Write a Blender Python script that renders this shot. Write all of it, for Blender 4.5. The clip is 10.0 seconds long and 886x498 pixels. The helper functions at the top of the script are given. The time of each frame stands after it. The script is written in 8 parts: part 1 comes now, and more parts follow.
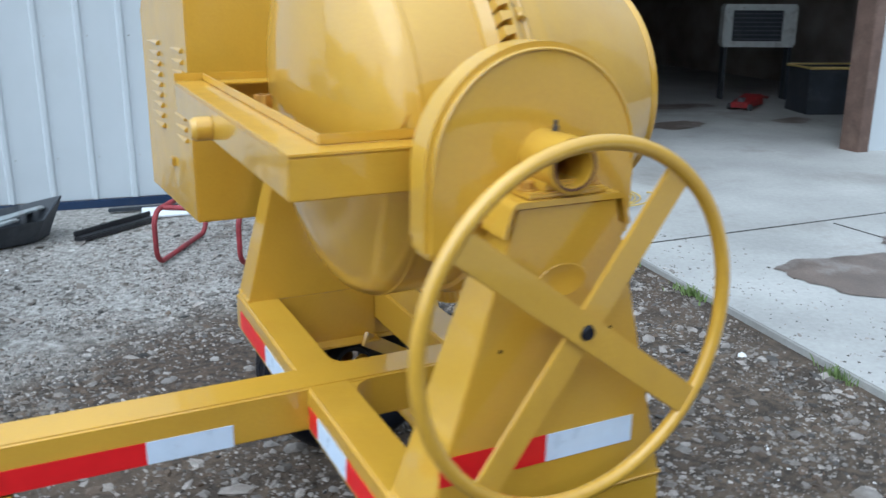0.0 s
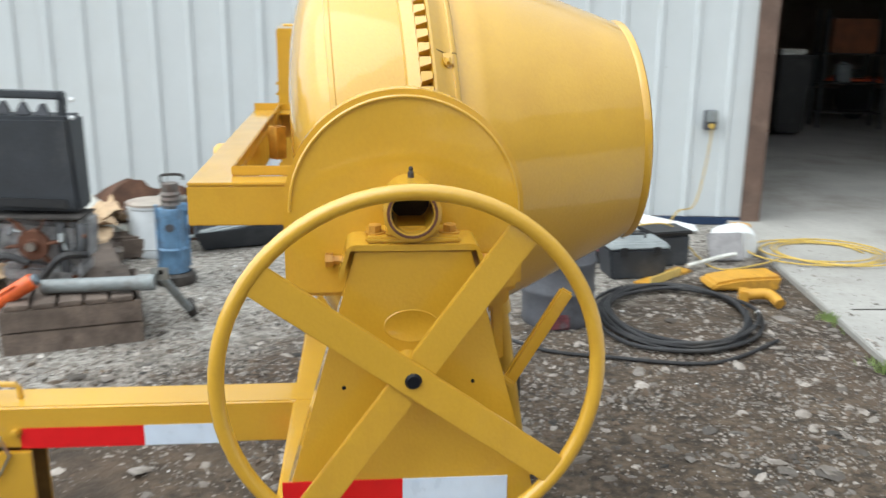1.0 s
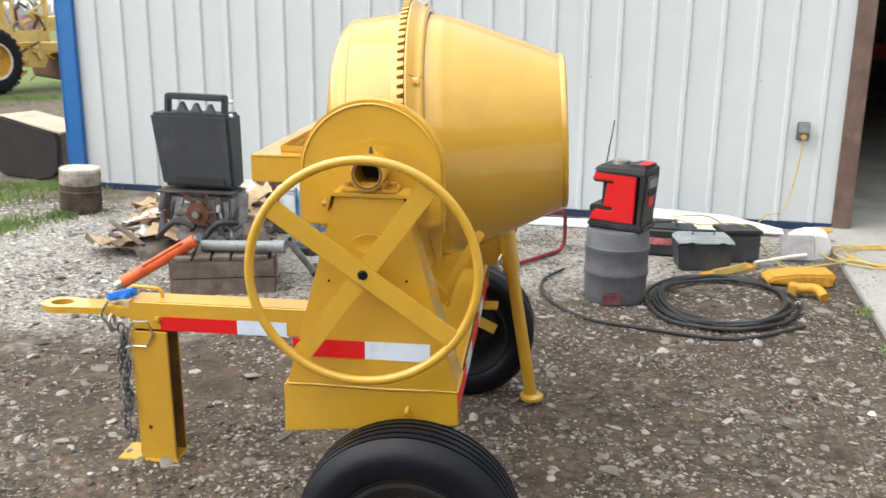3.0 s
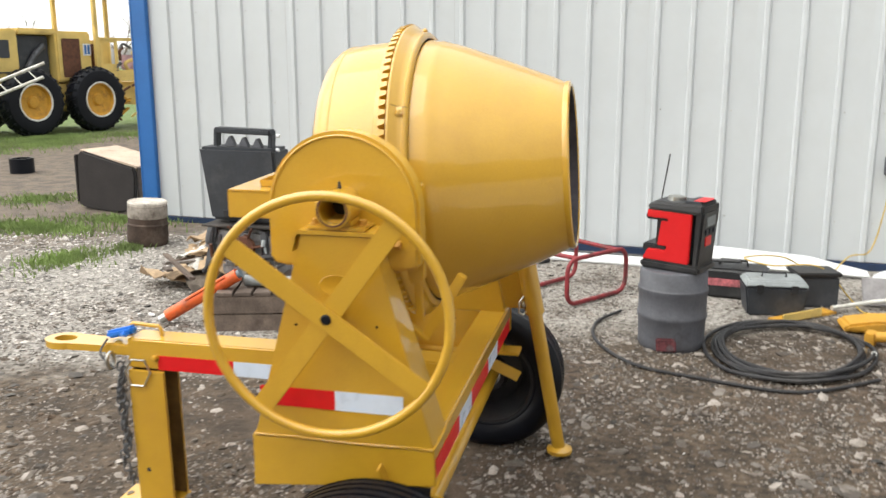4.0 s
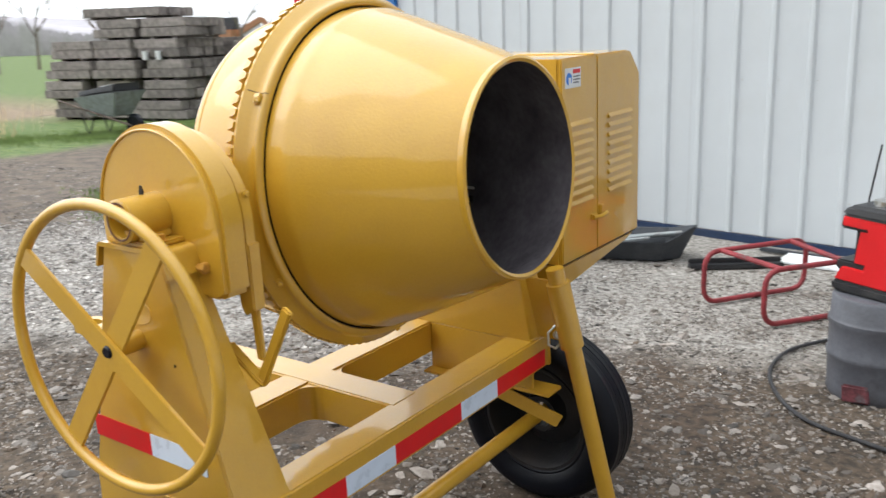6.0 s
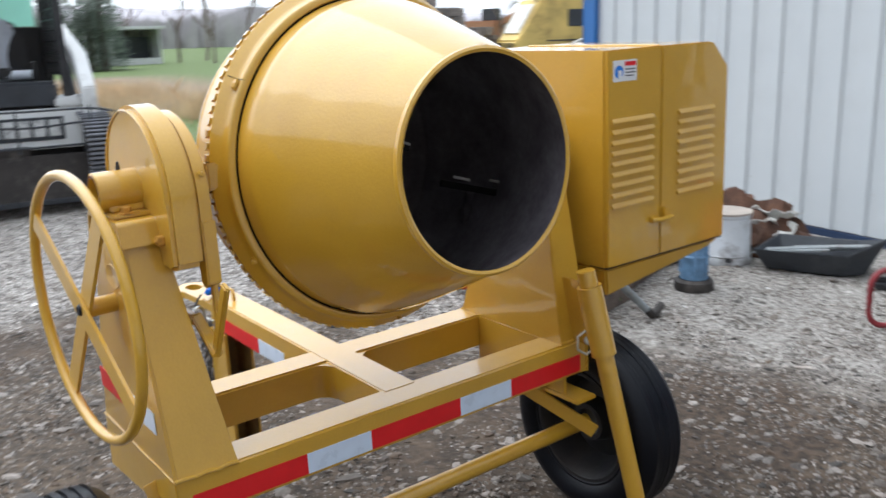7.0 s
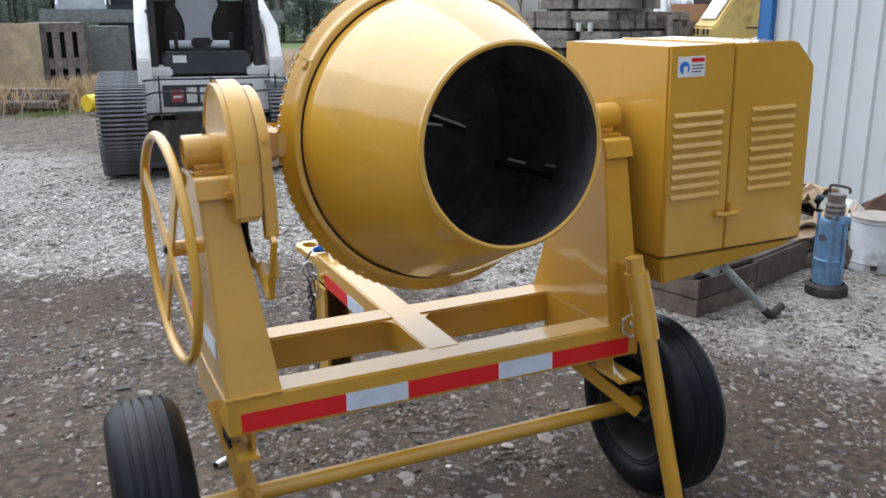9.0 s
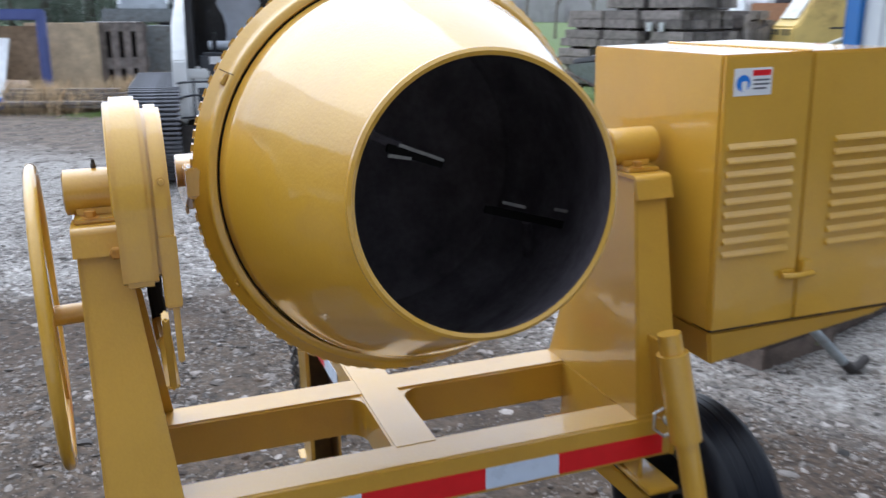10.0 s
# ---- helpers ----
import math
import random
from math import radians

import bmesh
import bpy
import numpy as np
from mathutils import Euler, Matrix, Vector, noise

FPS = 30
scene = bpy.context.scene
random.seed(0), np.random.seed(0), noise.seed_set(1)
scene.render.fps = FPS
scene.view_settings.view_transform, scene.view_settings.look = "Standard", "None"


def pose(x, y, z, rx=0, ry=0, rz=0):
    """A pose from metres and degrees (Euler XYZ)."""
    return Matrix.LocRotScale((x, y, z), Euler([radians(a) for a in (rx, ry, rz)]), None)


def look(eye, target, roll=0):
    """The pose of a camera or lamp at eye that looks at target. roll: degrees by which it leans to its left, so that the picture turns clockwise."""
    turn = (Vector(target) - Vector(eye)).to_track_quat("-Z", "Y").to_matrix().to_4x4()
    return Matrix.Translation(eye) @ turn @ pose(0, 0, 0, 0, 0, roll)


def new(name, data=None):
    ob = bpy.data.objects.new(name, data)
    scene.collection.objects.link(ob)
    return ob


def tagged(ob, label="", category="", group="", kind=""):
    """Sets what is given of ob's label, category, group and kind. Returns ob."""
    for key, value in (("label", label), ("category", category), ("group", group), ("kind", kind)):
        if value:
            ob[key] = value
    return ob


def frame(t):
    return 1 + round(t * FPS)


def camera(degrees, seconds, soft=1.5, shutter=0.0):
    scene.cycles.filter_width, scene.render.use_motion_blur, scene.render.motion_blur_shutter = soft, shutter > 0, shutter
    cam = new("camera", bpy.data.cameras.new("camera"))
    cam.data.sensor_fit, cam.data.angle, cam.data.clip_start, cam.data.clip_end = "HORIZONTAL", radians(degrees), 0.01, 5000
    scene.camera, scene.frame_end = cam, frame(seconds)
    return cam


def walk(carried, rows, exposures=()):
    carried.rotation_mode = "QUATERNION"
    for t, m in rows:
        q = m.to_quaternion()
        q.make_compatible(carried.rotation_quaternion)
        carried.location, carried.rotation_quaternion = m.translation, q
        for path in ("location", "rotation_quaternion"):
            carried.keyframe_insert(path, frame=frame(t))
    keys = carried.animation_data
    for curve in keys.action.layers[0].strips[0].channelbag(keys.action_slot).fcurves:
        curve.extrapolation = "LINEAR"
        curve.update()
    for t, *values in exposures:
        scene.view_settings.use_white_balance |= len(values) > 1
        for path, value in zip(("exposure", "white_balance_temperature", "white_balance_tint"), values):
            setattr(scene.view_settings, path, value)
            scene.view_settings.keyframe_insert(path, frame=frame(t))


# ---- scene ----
cam = camera(53.1, 10.0, shutter=0.5)
PATH = [
    (0, (1.121, -0.694, 1.444), (1.897, 1.062, 0.885), 0.3),
    (0.5, (1.497, -0.771, 1.46), (2.036, 1.068, 0.888), 1.3),
    (1, (1.824, -0.882, 1.48), (1.918, 1.05, 0.974), 0.6),
    (1.5, (2.053, -1.255, 1.536), (1.944, 0.663, 0.98), 2.5),
    (2, (2.143, -1.579, 1.533), (1.963, 0.3, 0.872), 3.4),
    (2.2, (2.179, -1.651, 1.549), (2.021, 0.245, 0.931), 2.4),
    (3.3, (2.468, -1.739, 1.569), (2.1, 0.166, 1.085), -0.0),
    (3.5, (2.523, -1.727, 1.559), (2.104, 0.17, 1.081), -0.6),
    (3.7, (2.565, -1.661, 1.554), (2.084, 0.22, 1.076), -1.6),
    (4, (2.643, -1.48, 1.543), (2.124, 0.405, 1.121), -0.1),
    (4.5, (2.815, -1.218, 1.542), (2.122, 0.609, 1.116), -0.5),
    (5, (3.061, -0.996, 1.546), (2.044, 0.667, 1.099), -1.0),
    (5.5, (3.233, -0.722, 1.522), (2.139, 0.9, 1.107), -0.5),
    (5.7, (3.281, -0.626, 1.535), (2.157, 0.966, 1.083), -0.7),
    (6.8, (3.765, -0.111, 1.502), (2.233, 1.093, 1.052), -2.8),
    (7, (3.817, -0.014, 1.507), (2.219, 1.09, 1.031), -1.6),
    (7.5, (3.99, 0.129, 1.548), (2.229, 0.976, 1.124), 0.9),
    (8, (4.236, 0.157, 1.553), (2.463, 0.964, 1.097), 0.5),
    (8.5, (4.302, 0.14, 1.556), (2.523, 0.916, 1.073), 0.5),
    (9, (4.182, 0.218, 1.535), (2.389, 0.941, 1.021), 0.1),
    (9.2, (4.076, 0.285, 1.534), (2.282, 1.01, 1.029), 0.2),
    (9.5, (3.913, 0.41, 1.544), (2.129, 1.159, 1.037), 0.8),
    (10, (3.686, 0.641, 1.53), (1.841, 1.217, 1.015), 0.1),
]
LIGHT_ROWS = [(0.0, -0.25, 5350, 3), (0.5, -0.05, 6050, 4), (1.0, 0.01, 6300, 4), (1.5, 0.04, 6450, 6), (2.0, 0.15, 6450, 7), (3.5, 0.18, 6850, 7), (4.5, 0.02, 6950, 9), (5.5, -0.01, 6700, 8), (7.0, -0.15, 6050, 9), (8.0, -0.36, 6100, 11), (9.0, -0.28, 6000, 11), (10.0, -0.25, 5600, 11)]
walk(cam, [(t, look(eye, target, roll)) for t, eye, target, roll in PATH], LIGHT_ROWS)

# ---- world and light ----
SUN_EL, SUN_AZ = 56.0, 242.0
world = bpy.data.worlds.new("overcast_sky")
world.use_nodes = True
scene.world = world
wn = world.node_tree.nodes
bg = wn["Background"]
sky = wn.new("ShaderNodeTexSky")
sky.sky_type, sky.sun_disc = "NISHITA", False
sky.sun_elevation, sky.sun_rotation = radians(SUN_EL), radians(SUN_AZ)
sky.air_density, sky.dust_density, sky.ozone_density = 1.0, 1.0, 1.0
# the clear sky shows only faintly through a cloud layer, brightest overhead and towards the west
up = wn.new("ShaderNodeTexCoord")
split = wn.new("ShaderNodeVectorMath")
split.operation = "DOT_PRODUCT"
split.inputs[1].default_value = (-0.29, -0.09, 0.40)
half = wn.new("ShaderNodeMath")
half.inputs[1].default_value = 0.5
rise = wn.new("ShaderNodeValToRGB")
for k, (pos, v) in enumerate(((0.2, 0.35), (0.95, 1.64), (0.5, 0.57))):
    e = rise.color_ramp.elements[k] if k < 2 else rise.color_ramp.elements.new(pos)
    e.position, e.color = pos, (v * 0.97, v, v * 1.04, 1)
gain = wn.new("ShaderNodeVectorMath")
gain.operation = "SCALE"
gain.inputs["Scale"].default_value = 19.0
world.node_tree.links.new(up.outputs["Generated"], split.inputs[0])
world.node_tree.links.new(split.outputs["Value"], half.inputs[0])
world.node_tree.links.new(half.outputs[0], rise.inputs[0])
world.node_tree.links.new(rise.outputs[0], gain.inputs[0])
cloud = wn.new("ShaderNodeMix")
cloud.data_type = "RGBA"
cloud.inputs["Factor"].default_value = 0.88
world.node_tree.links.new(gain.outputs[0], cloud.inputs["B"])
world.node_tree.links.new(sky.outputs[0], cloud.inputs["A"])
world.node_tree.links.new(cloud.outputs["Result"], bg.inputs[0])
bg.inputs[1].default_value = 0.09
sun_data = bpy.data.lights.new("sun", "SUN")
sun_data.energy, sun_data.angle, sun_data.color = 1.9, radians(60), (1.0, 0.96, 0.9)
sun = new("sun", sun_data)
az = radians(SUN_AZ)
sun.matrix_world = look((0, 0, 0), (-math.sin(az) * math.cos(radians(SUN_EL)), -math.cos(az) * math.cos(radians(SUN_EL)), -math.sin(radians(SUN_EL))))


# ---- materials ----
def lin(r, g, b):
    return tuple(((c / 255 + 0.055) / 1.055) ** 2.4 if c > 10 else c / 255 / 12.92 for c in (r, g, b))


def mat(name, col, rough=0.6, metal=0.0, var=0.15, scale=6.0, fine=60.0, bump=0.15, stain=None, stain_amt=0.35, coat=0.0, per_object=0.0, spec=0.5, dents=0.0, coat_rough=0.06):
    """Paint or bare surface: base colour varied at a coarse and a fine scale, patches of stain, fine bump."""
    m = bpy.data.materials.new(name)
    m.use_nodes = True
    nt = m.node_tree
    n, l = nt.nodes, nt.links
    p = n["Principled BSDF"]
    tc = n.new("ShaderNodeTexCoord")
    a = n.new("ShaderNodeTexNoise")
    a.inputs["Scale"].default_value, a.inputs["Detail"].default_value = scale, 5
    b = n.new("ShaderNodeTexNoise")
    b.inputs["Scale"].default_value, b.inputs["Detail"].default_value = fine, 3
    l.new(tc.outputs["Object"], a.inputs["Vector"])
    l.new(tc.outputs["Object"], b.inputs["Vector"])
    dark = tuple(c * (1 - var) for c in col)
    lite = tuple(min(1, c * (1 + var)) for c in col)
    r = n.new("ShaderNodeValToRGB")
    r.color_ramp.elements[0].position, r.color_ramp.elements[1].position = 0.3, 0.7
    r.color_ramp.elements[0].color, r.color_ramp.elements[1].color = (*dark, 1), (*lite, 1)
    l.new(a.outputs["Fac"], r.inputs[0])
    mix = n.new("ShaderNodeMix")
    mix.data_type, mix.blend_type = "RGBA", "OVERLAY"
    mix.inputs["Factor"].default_value = var
    l.new(r.outputs[0], mix.inputs["A"])
    l.new(b.outputs["Fac"], mix.inputs["B"])
    out = mix.outputs["Result"]
    if stain:
        s = n.new("ShaderNodeTexNoise")
        s.inputs["Scale"].default_value, s.inputs["Detail"].default_value, s.inputs["Roughness"].default_value = scale * 0.6, 8, 0.7
        l.new(tc.outputs["Object"], s.inputs["Vector"])
        sr = n.new("ShaderNodeMapRange")
        sr.inputs["From Min"].default_value, sr.inputs["From Max"].default_value, sr.inputs["To Max"].default_value = 0.52, 0.72, stain_amt
        l.new(s.outputs["Fac"], sr.inputs["Value"])
        m2 = n.new("ShaderNodeMix")
        m2.data_type = "RGBA"
        l.new(sr.outputs[0], m2.inputs["Factor"])
        l.new(out, m2.inputs["A"])
        m2.inputs["B"].default_value = (*stain, 1)
        out = m2.outputs["Result"]
    if per_object:
        oi = n.new("ShaderNodeObjectInfo")
        mr = n.new("ShaderNodeMapRange")
        mr.inputs["To Min"].default_value, mr.inputs["To Max"].default_value = 1 - per_object, 1 + per_object
        l.new(oi.outputs["Random"], mr.inputs["Value"])
        hs = n.new("ShaderNodeHueSaturation")
        l.new(mr.outputs[0], hs.inputs["Value"])
        l.new(out, hs.inputs["Color"])
        out = hs.outputs[0]
    l.new(out, p.inputs["Base Color"])
    rr = n.new("ShaderNodeMapRange")
    rr.inputs["To Min"].default_value, rr.inputs["To Max"].default_value = max(0.03, rough - 0.12), min(1, rough + 0.12)
    l.new(a.outputs["Fac"], rr.inputs["Value"])
    l.new(rr.outputs[0], p.inputs["Roughness"])
    p.inputs["Metallic"].default_value = metal
    p.inputs["Coat Weight"].default_value = coat
    p.inputs["Coat Roughness"].default_value = coat_rough
    p.inputs["Specular IOR Level"].default_value = spec
    if bump:
        bp = n.new("ShaderNodeBump")
        bp.inputs["Strength"].default_value, bp.inputs["Distance"].default_value = bump, 0.01
        l.new(b.outputs["Fac"], bp.inputs["Height"])
        if dents:
            d = n.new("ShaderNodeTexNoise")
            d.inputs["Scale"].default_value, d.inputs["Detail"].default_value = 9.0, 1
            l.new(tc.outputs["Object"], d.inputs["Vector"])
            b2 = n.new("ShaderNodeBump")
            b2.inputs["Strength"].default_value, b2.inputs["Distance"].default_value = dents, 0.02
            l.new(d.outputs["Fac"], b2.inputs["Height"])
            l.new(b2.outputs[0], bp.inputs["Normal"])
            l.new(b2.outputs[0], p.inputs["Coat Normal"])
        l.new(bp.outputs[0], p.inputs["Normal"])
    return m


def glass(name, col, rough=0.05, alpha=0.35):
    m = bpy.data.materials.new(name)
    m.use_nodes = True
    p = m.node_tree.nodes["Principled BSDF"]
    p.inputs["Base Color"].default_value = (*col, 1)
    p.inputs["Roughness"].default_value, p.inputs["Transmission Weight"].default_value, p.inputs["IOR"].default_value = rough, 1.0 - alpha, 1.1
    return m


YELLOW = mat("yellow_enamel", lin(198, 153, 42), 0.42, var=0.06, scale=5, fine=160, bump=0.07, coat=1.0, dents=0.11, stain=lin(170, 122, 36), stain_amt=0.35, coat_rough=0.075)
YELLOW_OLD = mat("faded_yellow_paint", lin(216, 188, 112), 0.6, var=0.15, scale=2.5, stain=lin(128, 96, 60), stain_amt=0.7)
YELLOW_DUSTY = mat("dusty_yellow_paint", lin(196, 146, 50), 0.6, var=0.15, scale=9, stain=lin(110, 76, 44), stain_amt=0.8)
STEEL_DARK = mat("mortar_darkened_steel", lin(52, 48, 46), 0.75, var=0.3, scale=9, stain=lin(110, 104, 98), stain_amt=0.6)
BLACK_PLASTIC = mat("black_plastic", lin(38, 39, 42), 0.45, var=0.2, stain=lin(96, 94, 90), stain_amt=0.35)
RUBBER = mat("tyre_rubber", lin(14, 17, 25), 0.4, var=0.25, scale=5, fine=90, bump=0.1, stain=lin(40, 42, 46), stain_amt=0.1, spec=0.22)
ZINC = mat("zinc_plated_steel", lin(190, 190, 186), 0.3, metal=1.0, var=0.1)
RUST = mat("rusty_iron", lin(96, 62, 46), 0.85, var=0.35, scale=14, stain=lin(52, 42, 40), bump=0.4)
CAST = mat("oily_cast_iron", lin(92, 94, 98), 0.55, metal=0.35, var=0.35, scale=9, stain=lin(40, 38, 38), stain_amt=0.8, bump=0.3)
RED_TAPE = mat("red_reflective_tape", lin(214, 22, 30), 0.35, var=0.05, scale=30, fine=300, bump=0.04)
WHITE_TAPE = mat("white_reflective_tape", lin(206, 220, 238), 0.3, var=0.04, scale=30, fine=300, bump=0.04)
BLUE_PLASTIC = mat("blue_plastic", lin(36, 116, 206), 0.4, var=0.1)
SIDING = mat("white_painted_steel", lin(196, 201, 204), 0.42, var=0.03, scale=1.2, fine=9, bump=0.03, stain=lin(176, 176, 170), stain_amt=0.25)
NAVY_TRIM = mat("dark_navy_steel", lin(30, 50, 80), 0.5, var=0.2, scale=3, stain=lin(70, 66, 62), stain_amt=0.5)
TRACK_RUBBER = mat("dusty_track_rubber", lin(112, 114, 120), 0.75, var=0.25, scale=8)
BLUE_TRIM = mat("blue_painted_steel", lin(40, 102, 168), 0.4, var=0.1, scale=3)
BROWN_TRIM = mat("brown_weathered_trim", lin(100, 80, 70), 0.7, var=0.25, scale=7, stain=lin(140, 120, 105), stain_amt=0.5)
WOOD_GREY = mat("weathered_grey_wood", lin(128, 121, 117), 0.85, var=0.35, scale=9, fine=80, bump=0.5, stain=lin(58, 50, 46), stain_amt=0.6, per_object=0.3)
WOOD_BROWN = mat("damp_brown_wood", lin(100, 88, 80), 0.85, var=0.35, scale=9, fine=80, bump=0.5, stain=lin(48, 40, 36), stain_amt=0.6, per_object=0.25)
# dark board of the panel box; also the painted shade within the slatted crates
DARK_BOARD_SHADE = mat("dark_board_and_crate_shade", lin(44, 40, 40), 0.9, var=0.3, scale=5)
# yellow darkened to brown: painted shade for the inside of the parking post
SHADE_YELLOW = mat("shaded_yellow_brown_paint", lin(104, 80, 40), 0.7, var=0.3, scale=12, stain=lin(58, 46, 34), stain_amt=0.8)
SPATTER = mat("white_spattered_lid", lin(196, 188, 178), 0.7, var=0.3, scale=16, stain=lin(80, 62, 50), stain_amt=0.95)
SACKING = mat("dark_damp_sacking", lin(84, 58, 44), 0.9, var=0.4, scale=11, stain=lin(44, 33, 28), stain_amt=0.8, bump=0.4)
CARDBOARD = mat("wet_cardboard", lin(176, 152, 124), 0.9, var=0.25, scale=9, stain=lin(92, 68, 50), stain_amt=0.7, per_object=0.25)
ORANGE = mat("orange_paint", lin(222, 98, 44), 0.4, var=0.15, scale=14, stain=lin(120, 74, 56), stain_amt=0.8)
ALLOY = mat("mottled_cast_alloy", lin(156, 156, 158), 0.6, metal=0.2, var=0.35, scale=16, fine=70, stain=lin(58, 54, 52), stain_amt=0.95, bump=0.4)
TUBE_GREY = mat("scuffed_grey_steel", lin(134, 140, 142), 0.5, var=0.2, scale=12, stain=lin(96, 82, 72), stain_amt=0.7)
BLUE_PAINT = mat("chipped_light_blue_paint", lin(104, 146, 176), 0.55, var=0.2, scale=12, stain=lin(70, 66, 66), stain_amt=0.9)
GREY_PAINT = mat("grey_blue_paint", lin(110, 124, 134), 0.5, var=0.25, scale=10, stain=lin(80, 66, 58), stain_amt=0.7)
WHITE_DIRTY = mat("dirty_white_paint", lin(214, 214, 208), 0.55, var=0.1, scale=10, stain=lin(112, 84, 60), stain_amt=0.7)
WHITE_PLASTIC = mat("white_plastic", lin(222, 224, 226), 0.45, var=0.06, stain=lin(170, 166, 158))
RED_PAINT = mat("red_paint_worn", lin(158, 42, 44), 0.5, var=0.2, scale=14, stain=lin(92, 52, 44), stain_amt=0.7)
RED_PLASTIC = mat("red_plastic", lin(216, 28, 34), 0.4, var=0.06)
PAIL_GREY = mat("smudged_grey_plastic", lin(92, 94, 101), 0.55, var=0.2, scale=7, stain=lin(60, 58, 60), stain_amt=0.7)
CONCRETE = mat("worn_concrete", lin(160, 158, 154), 0.8, var=0.18, scale=1.1, fine=40, bump=0.15, stain=lin(118, 111, 102), stain_amt=0.75)
CORD_YELLOW = mat("yellow_cord", lin(196, 166, 84), 0.6, var=0.15, scale=20, stain=lin(130, 112, 80), stain_amt=0.6)
HOSE_BLACK = mat("black_rubber_hose", lin(42, 42, 45), 0.6, var=0.25, stain=lin(100, 96, 92), stain_amt=0.4)
RUSTY_YELLOW = mat("overpainted_rusty_bolt", lin(182, 132, 46), 0.5, var=0.2, scale=40, stain=lin(110, 70, 40), stain_amt=0.7)
# pale matte colour that paints the glint on the scraped paddle edges
STEEL_GLINT = mat("scraped_steel_glint", lin(176, 174, 168), 0.45, var=0.15, scale=30)
BLACK_RIM = mat("black_wheel_paint", lin(30, 30, 33), 0.5, var=0.25, scale=8, stain=lin(70, 62, 56), stain_amt=0.3)
CHARCOAL = mat("charcoal_painted_steel", lin(52, 56, 62), 0.55, var=0.2, scale=6, stain=lin(92, 92, 92), stain_amt=0.5)
WHITE_MACHINE = mat("white_machine_paint", lin(220, 222, 222), 0.45, var=0.06, scale=6, stain=lin(120, 110, 98), stain_amt=0.5)
SEAT_GREY = mat("grey_vinyl", lin(178, 186, 198), 0.6, var=0.1)


def leafy(m, share):
    """Thin leaves let part of the light through."""
    nt = m.node_tree
    p = nt.nodes["Principled BSDF"]
    out = [q for q in nt.nodes if q.type == "OUTPUT_MATERIAL"][0]
    tr, mx = nt.nodes.new("ShaderNodeBsdfTranslucent"), nt.nodes.new("ShaderNodeMixShader")
    src = p.inputs["Base Color"]
    tr.inputs["Color"].default_value = src.default_value
    if src.links:
        nt.links.new(src.links[0].from_socket, tr.inputs["Color"])
    mx.inputs[0].default_value = share
    nt.links.new(p.outputs[0], mx.inputs[1])
    nt.links.new(tr.outputs[0], mx.inputs[2])
    nt.links.new(mx.outputs[0], out.inputs["Surface"])
    return m


CLOUDY = leafy(mat("cloudy_green_window", lin(196, 232, 222), 0.25, var=0.06, scale=3), 0.7)
GREASE = mat("black_grease", lin(24, 22, 21), 0.8, var=0.3, spec=0.2)
DRUM_INSIDE = mat("mortar_crusted_drum_steel", lin(100, 95, 99), 0.85, var=0.35, scale=9, stain=lin(122, 118, 120), stain_amt=0.6, spec=0.2)
SOOT = mat("shadowy_wall_board", lin(146, 136, 126), 0.9, var=0.3, scale=2)


# ---- mesh helpers ----
def thing(name, m, label, category, group="", kind=""):
    ob = new(name)
    ob.empty_display_size = 0.1
    ob.matrix_world = m
    return tagged(ob, label, category, group, kind)


def part(name, bm, material, parent, label="", flat=False):
    """Links a bmesh as one mesh object under parent, in parent's own space."""
    bmesh.ops.recalc_face_normals(bm, faces=bm.faces)
    if not flat:
        for f in bm.faces:
            f.smooth = True
        for e in bm.edges:
            if len(e.link_faces) == 2 and e.calc_face_angle(3.0) > 0.6:
                e.smooth = False
    me = bpy.data.meshes.new(name)
    bm.to_mesh(me)
    bm.free()
    me.materials.append(material)
    ob = new(name, me)
    ob.parent = parent
    if label:
        tagged(ob, label)
    return ob


def lone(name, bm, material, label, category, group="", kind="", m=None, flat=False):
    ob = part(name, bm, material, None, "", flat)
    if m is not None:
        ob.matrix_world = m
    return tagged(ob, label, category, group, kind)


def again(src, name, parent, m):
    """A further piece on the same mesh."""
    ob = new(name, src.data)
    ob.parent = parent
    ob.matrix_basis = m
    return ob


def B(x0, x1, y0, y1, z0, z1, bev=0.004, seg=2, bm=None, m=None):
    """A box with rounded edges."""
    t = bmesh.new()
    bmesh.ops.create_cube(t, size=1, matrix=Matrix.Translation(((x0 + x1) / 2, (y0 + y1) / 2, (z0 + z1) / 2)) @ Matrix.Diagonal((abs(x1 - x0), abs(y1 - y0), abs(z1 - z0), 1)))
    if bev:
        bmesh.ops.bevel(t, geom=t.edges[:], offset=bev, segments=seg, affect="EDGES", clamp_overlap=True)
    if m is not None:
        t.transform(m)
    return join(bm, t)


def join(bm, t):
    if bm is None:
        return t
    me = bpy.data.meshes.new("tmp")
    t.to_mesh(me)
    t.free()
    bm.from_mesh(me)
    bpy.data.meshes.remove(me)
    return bm


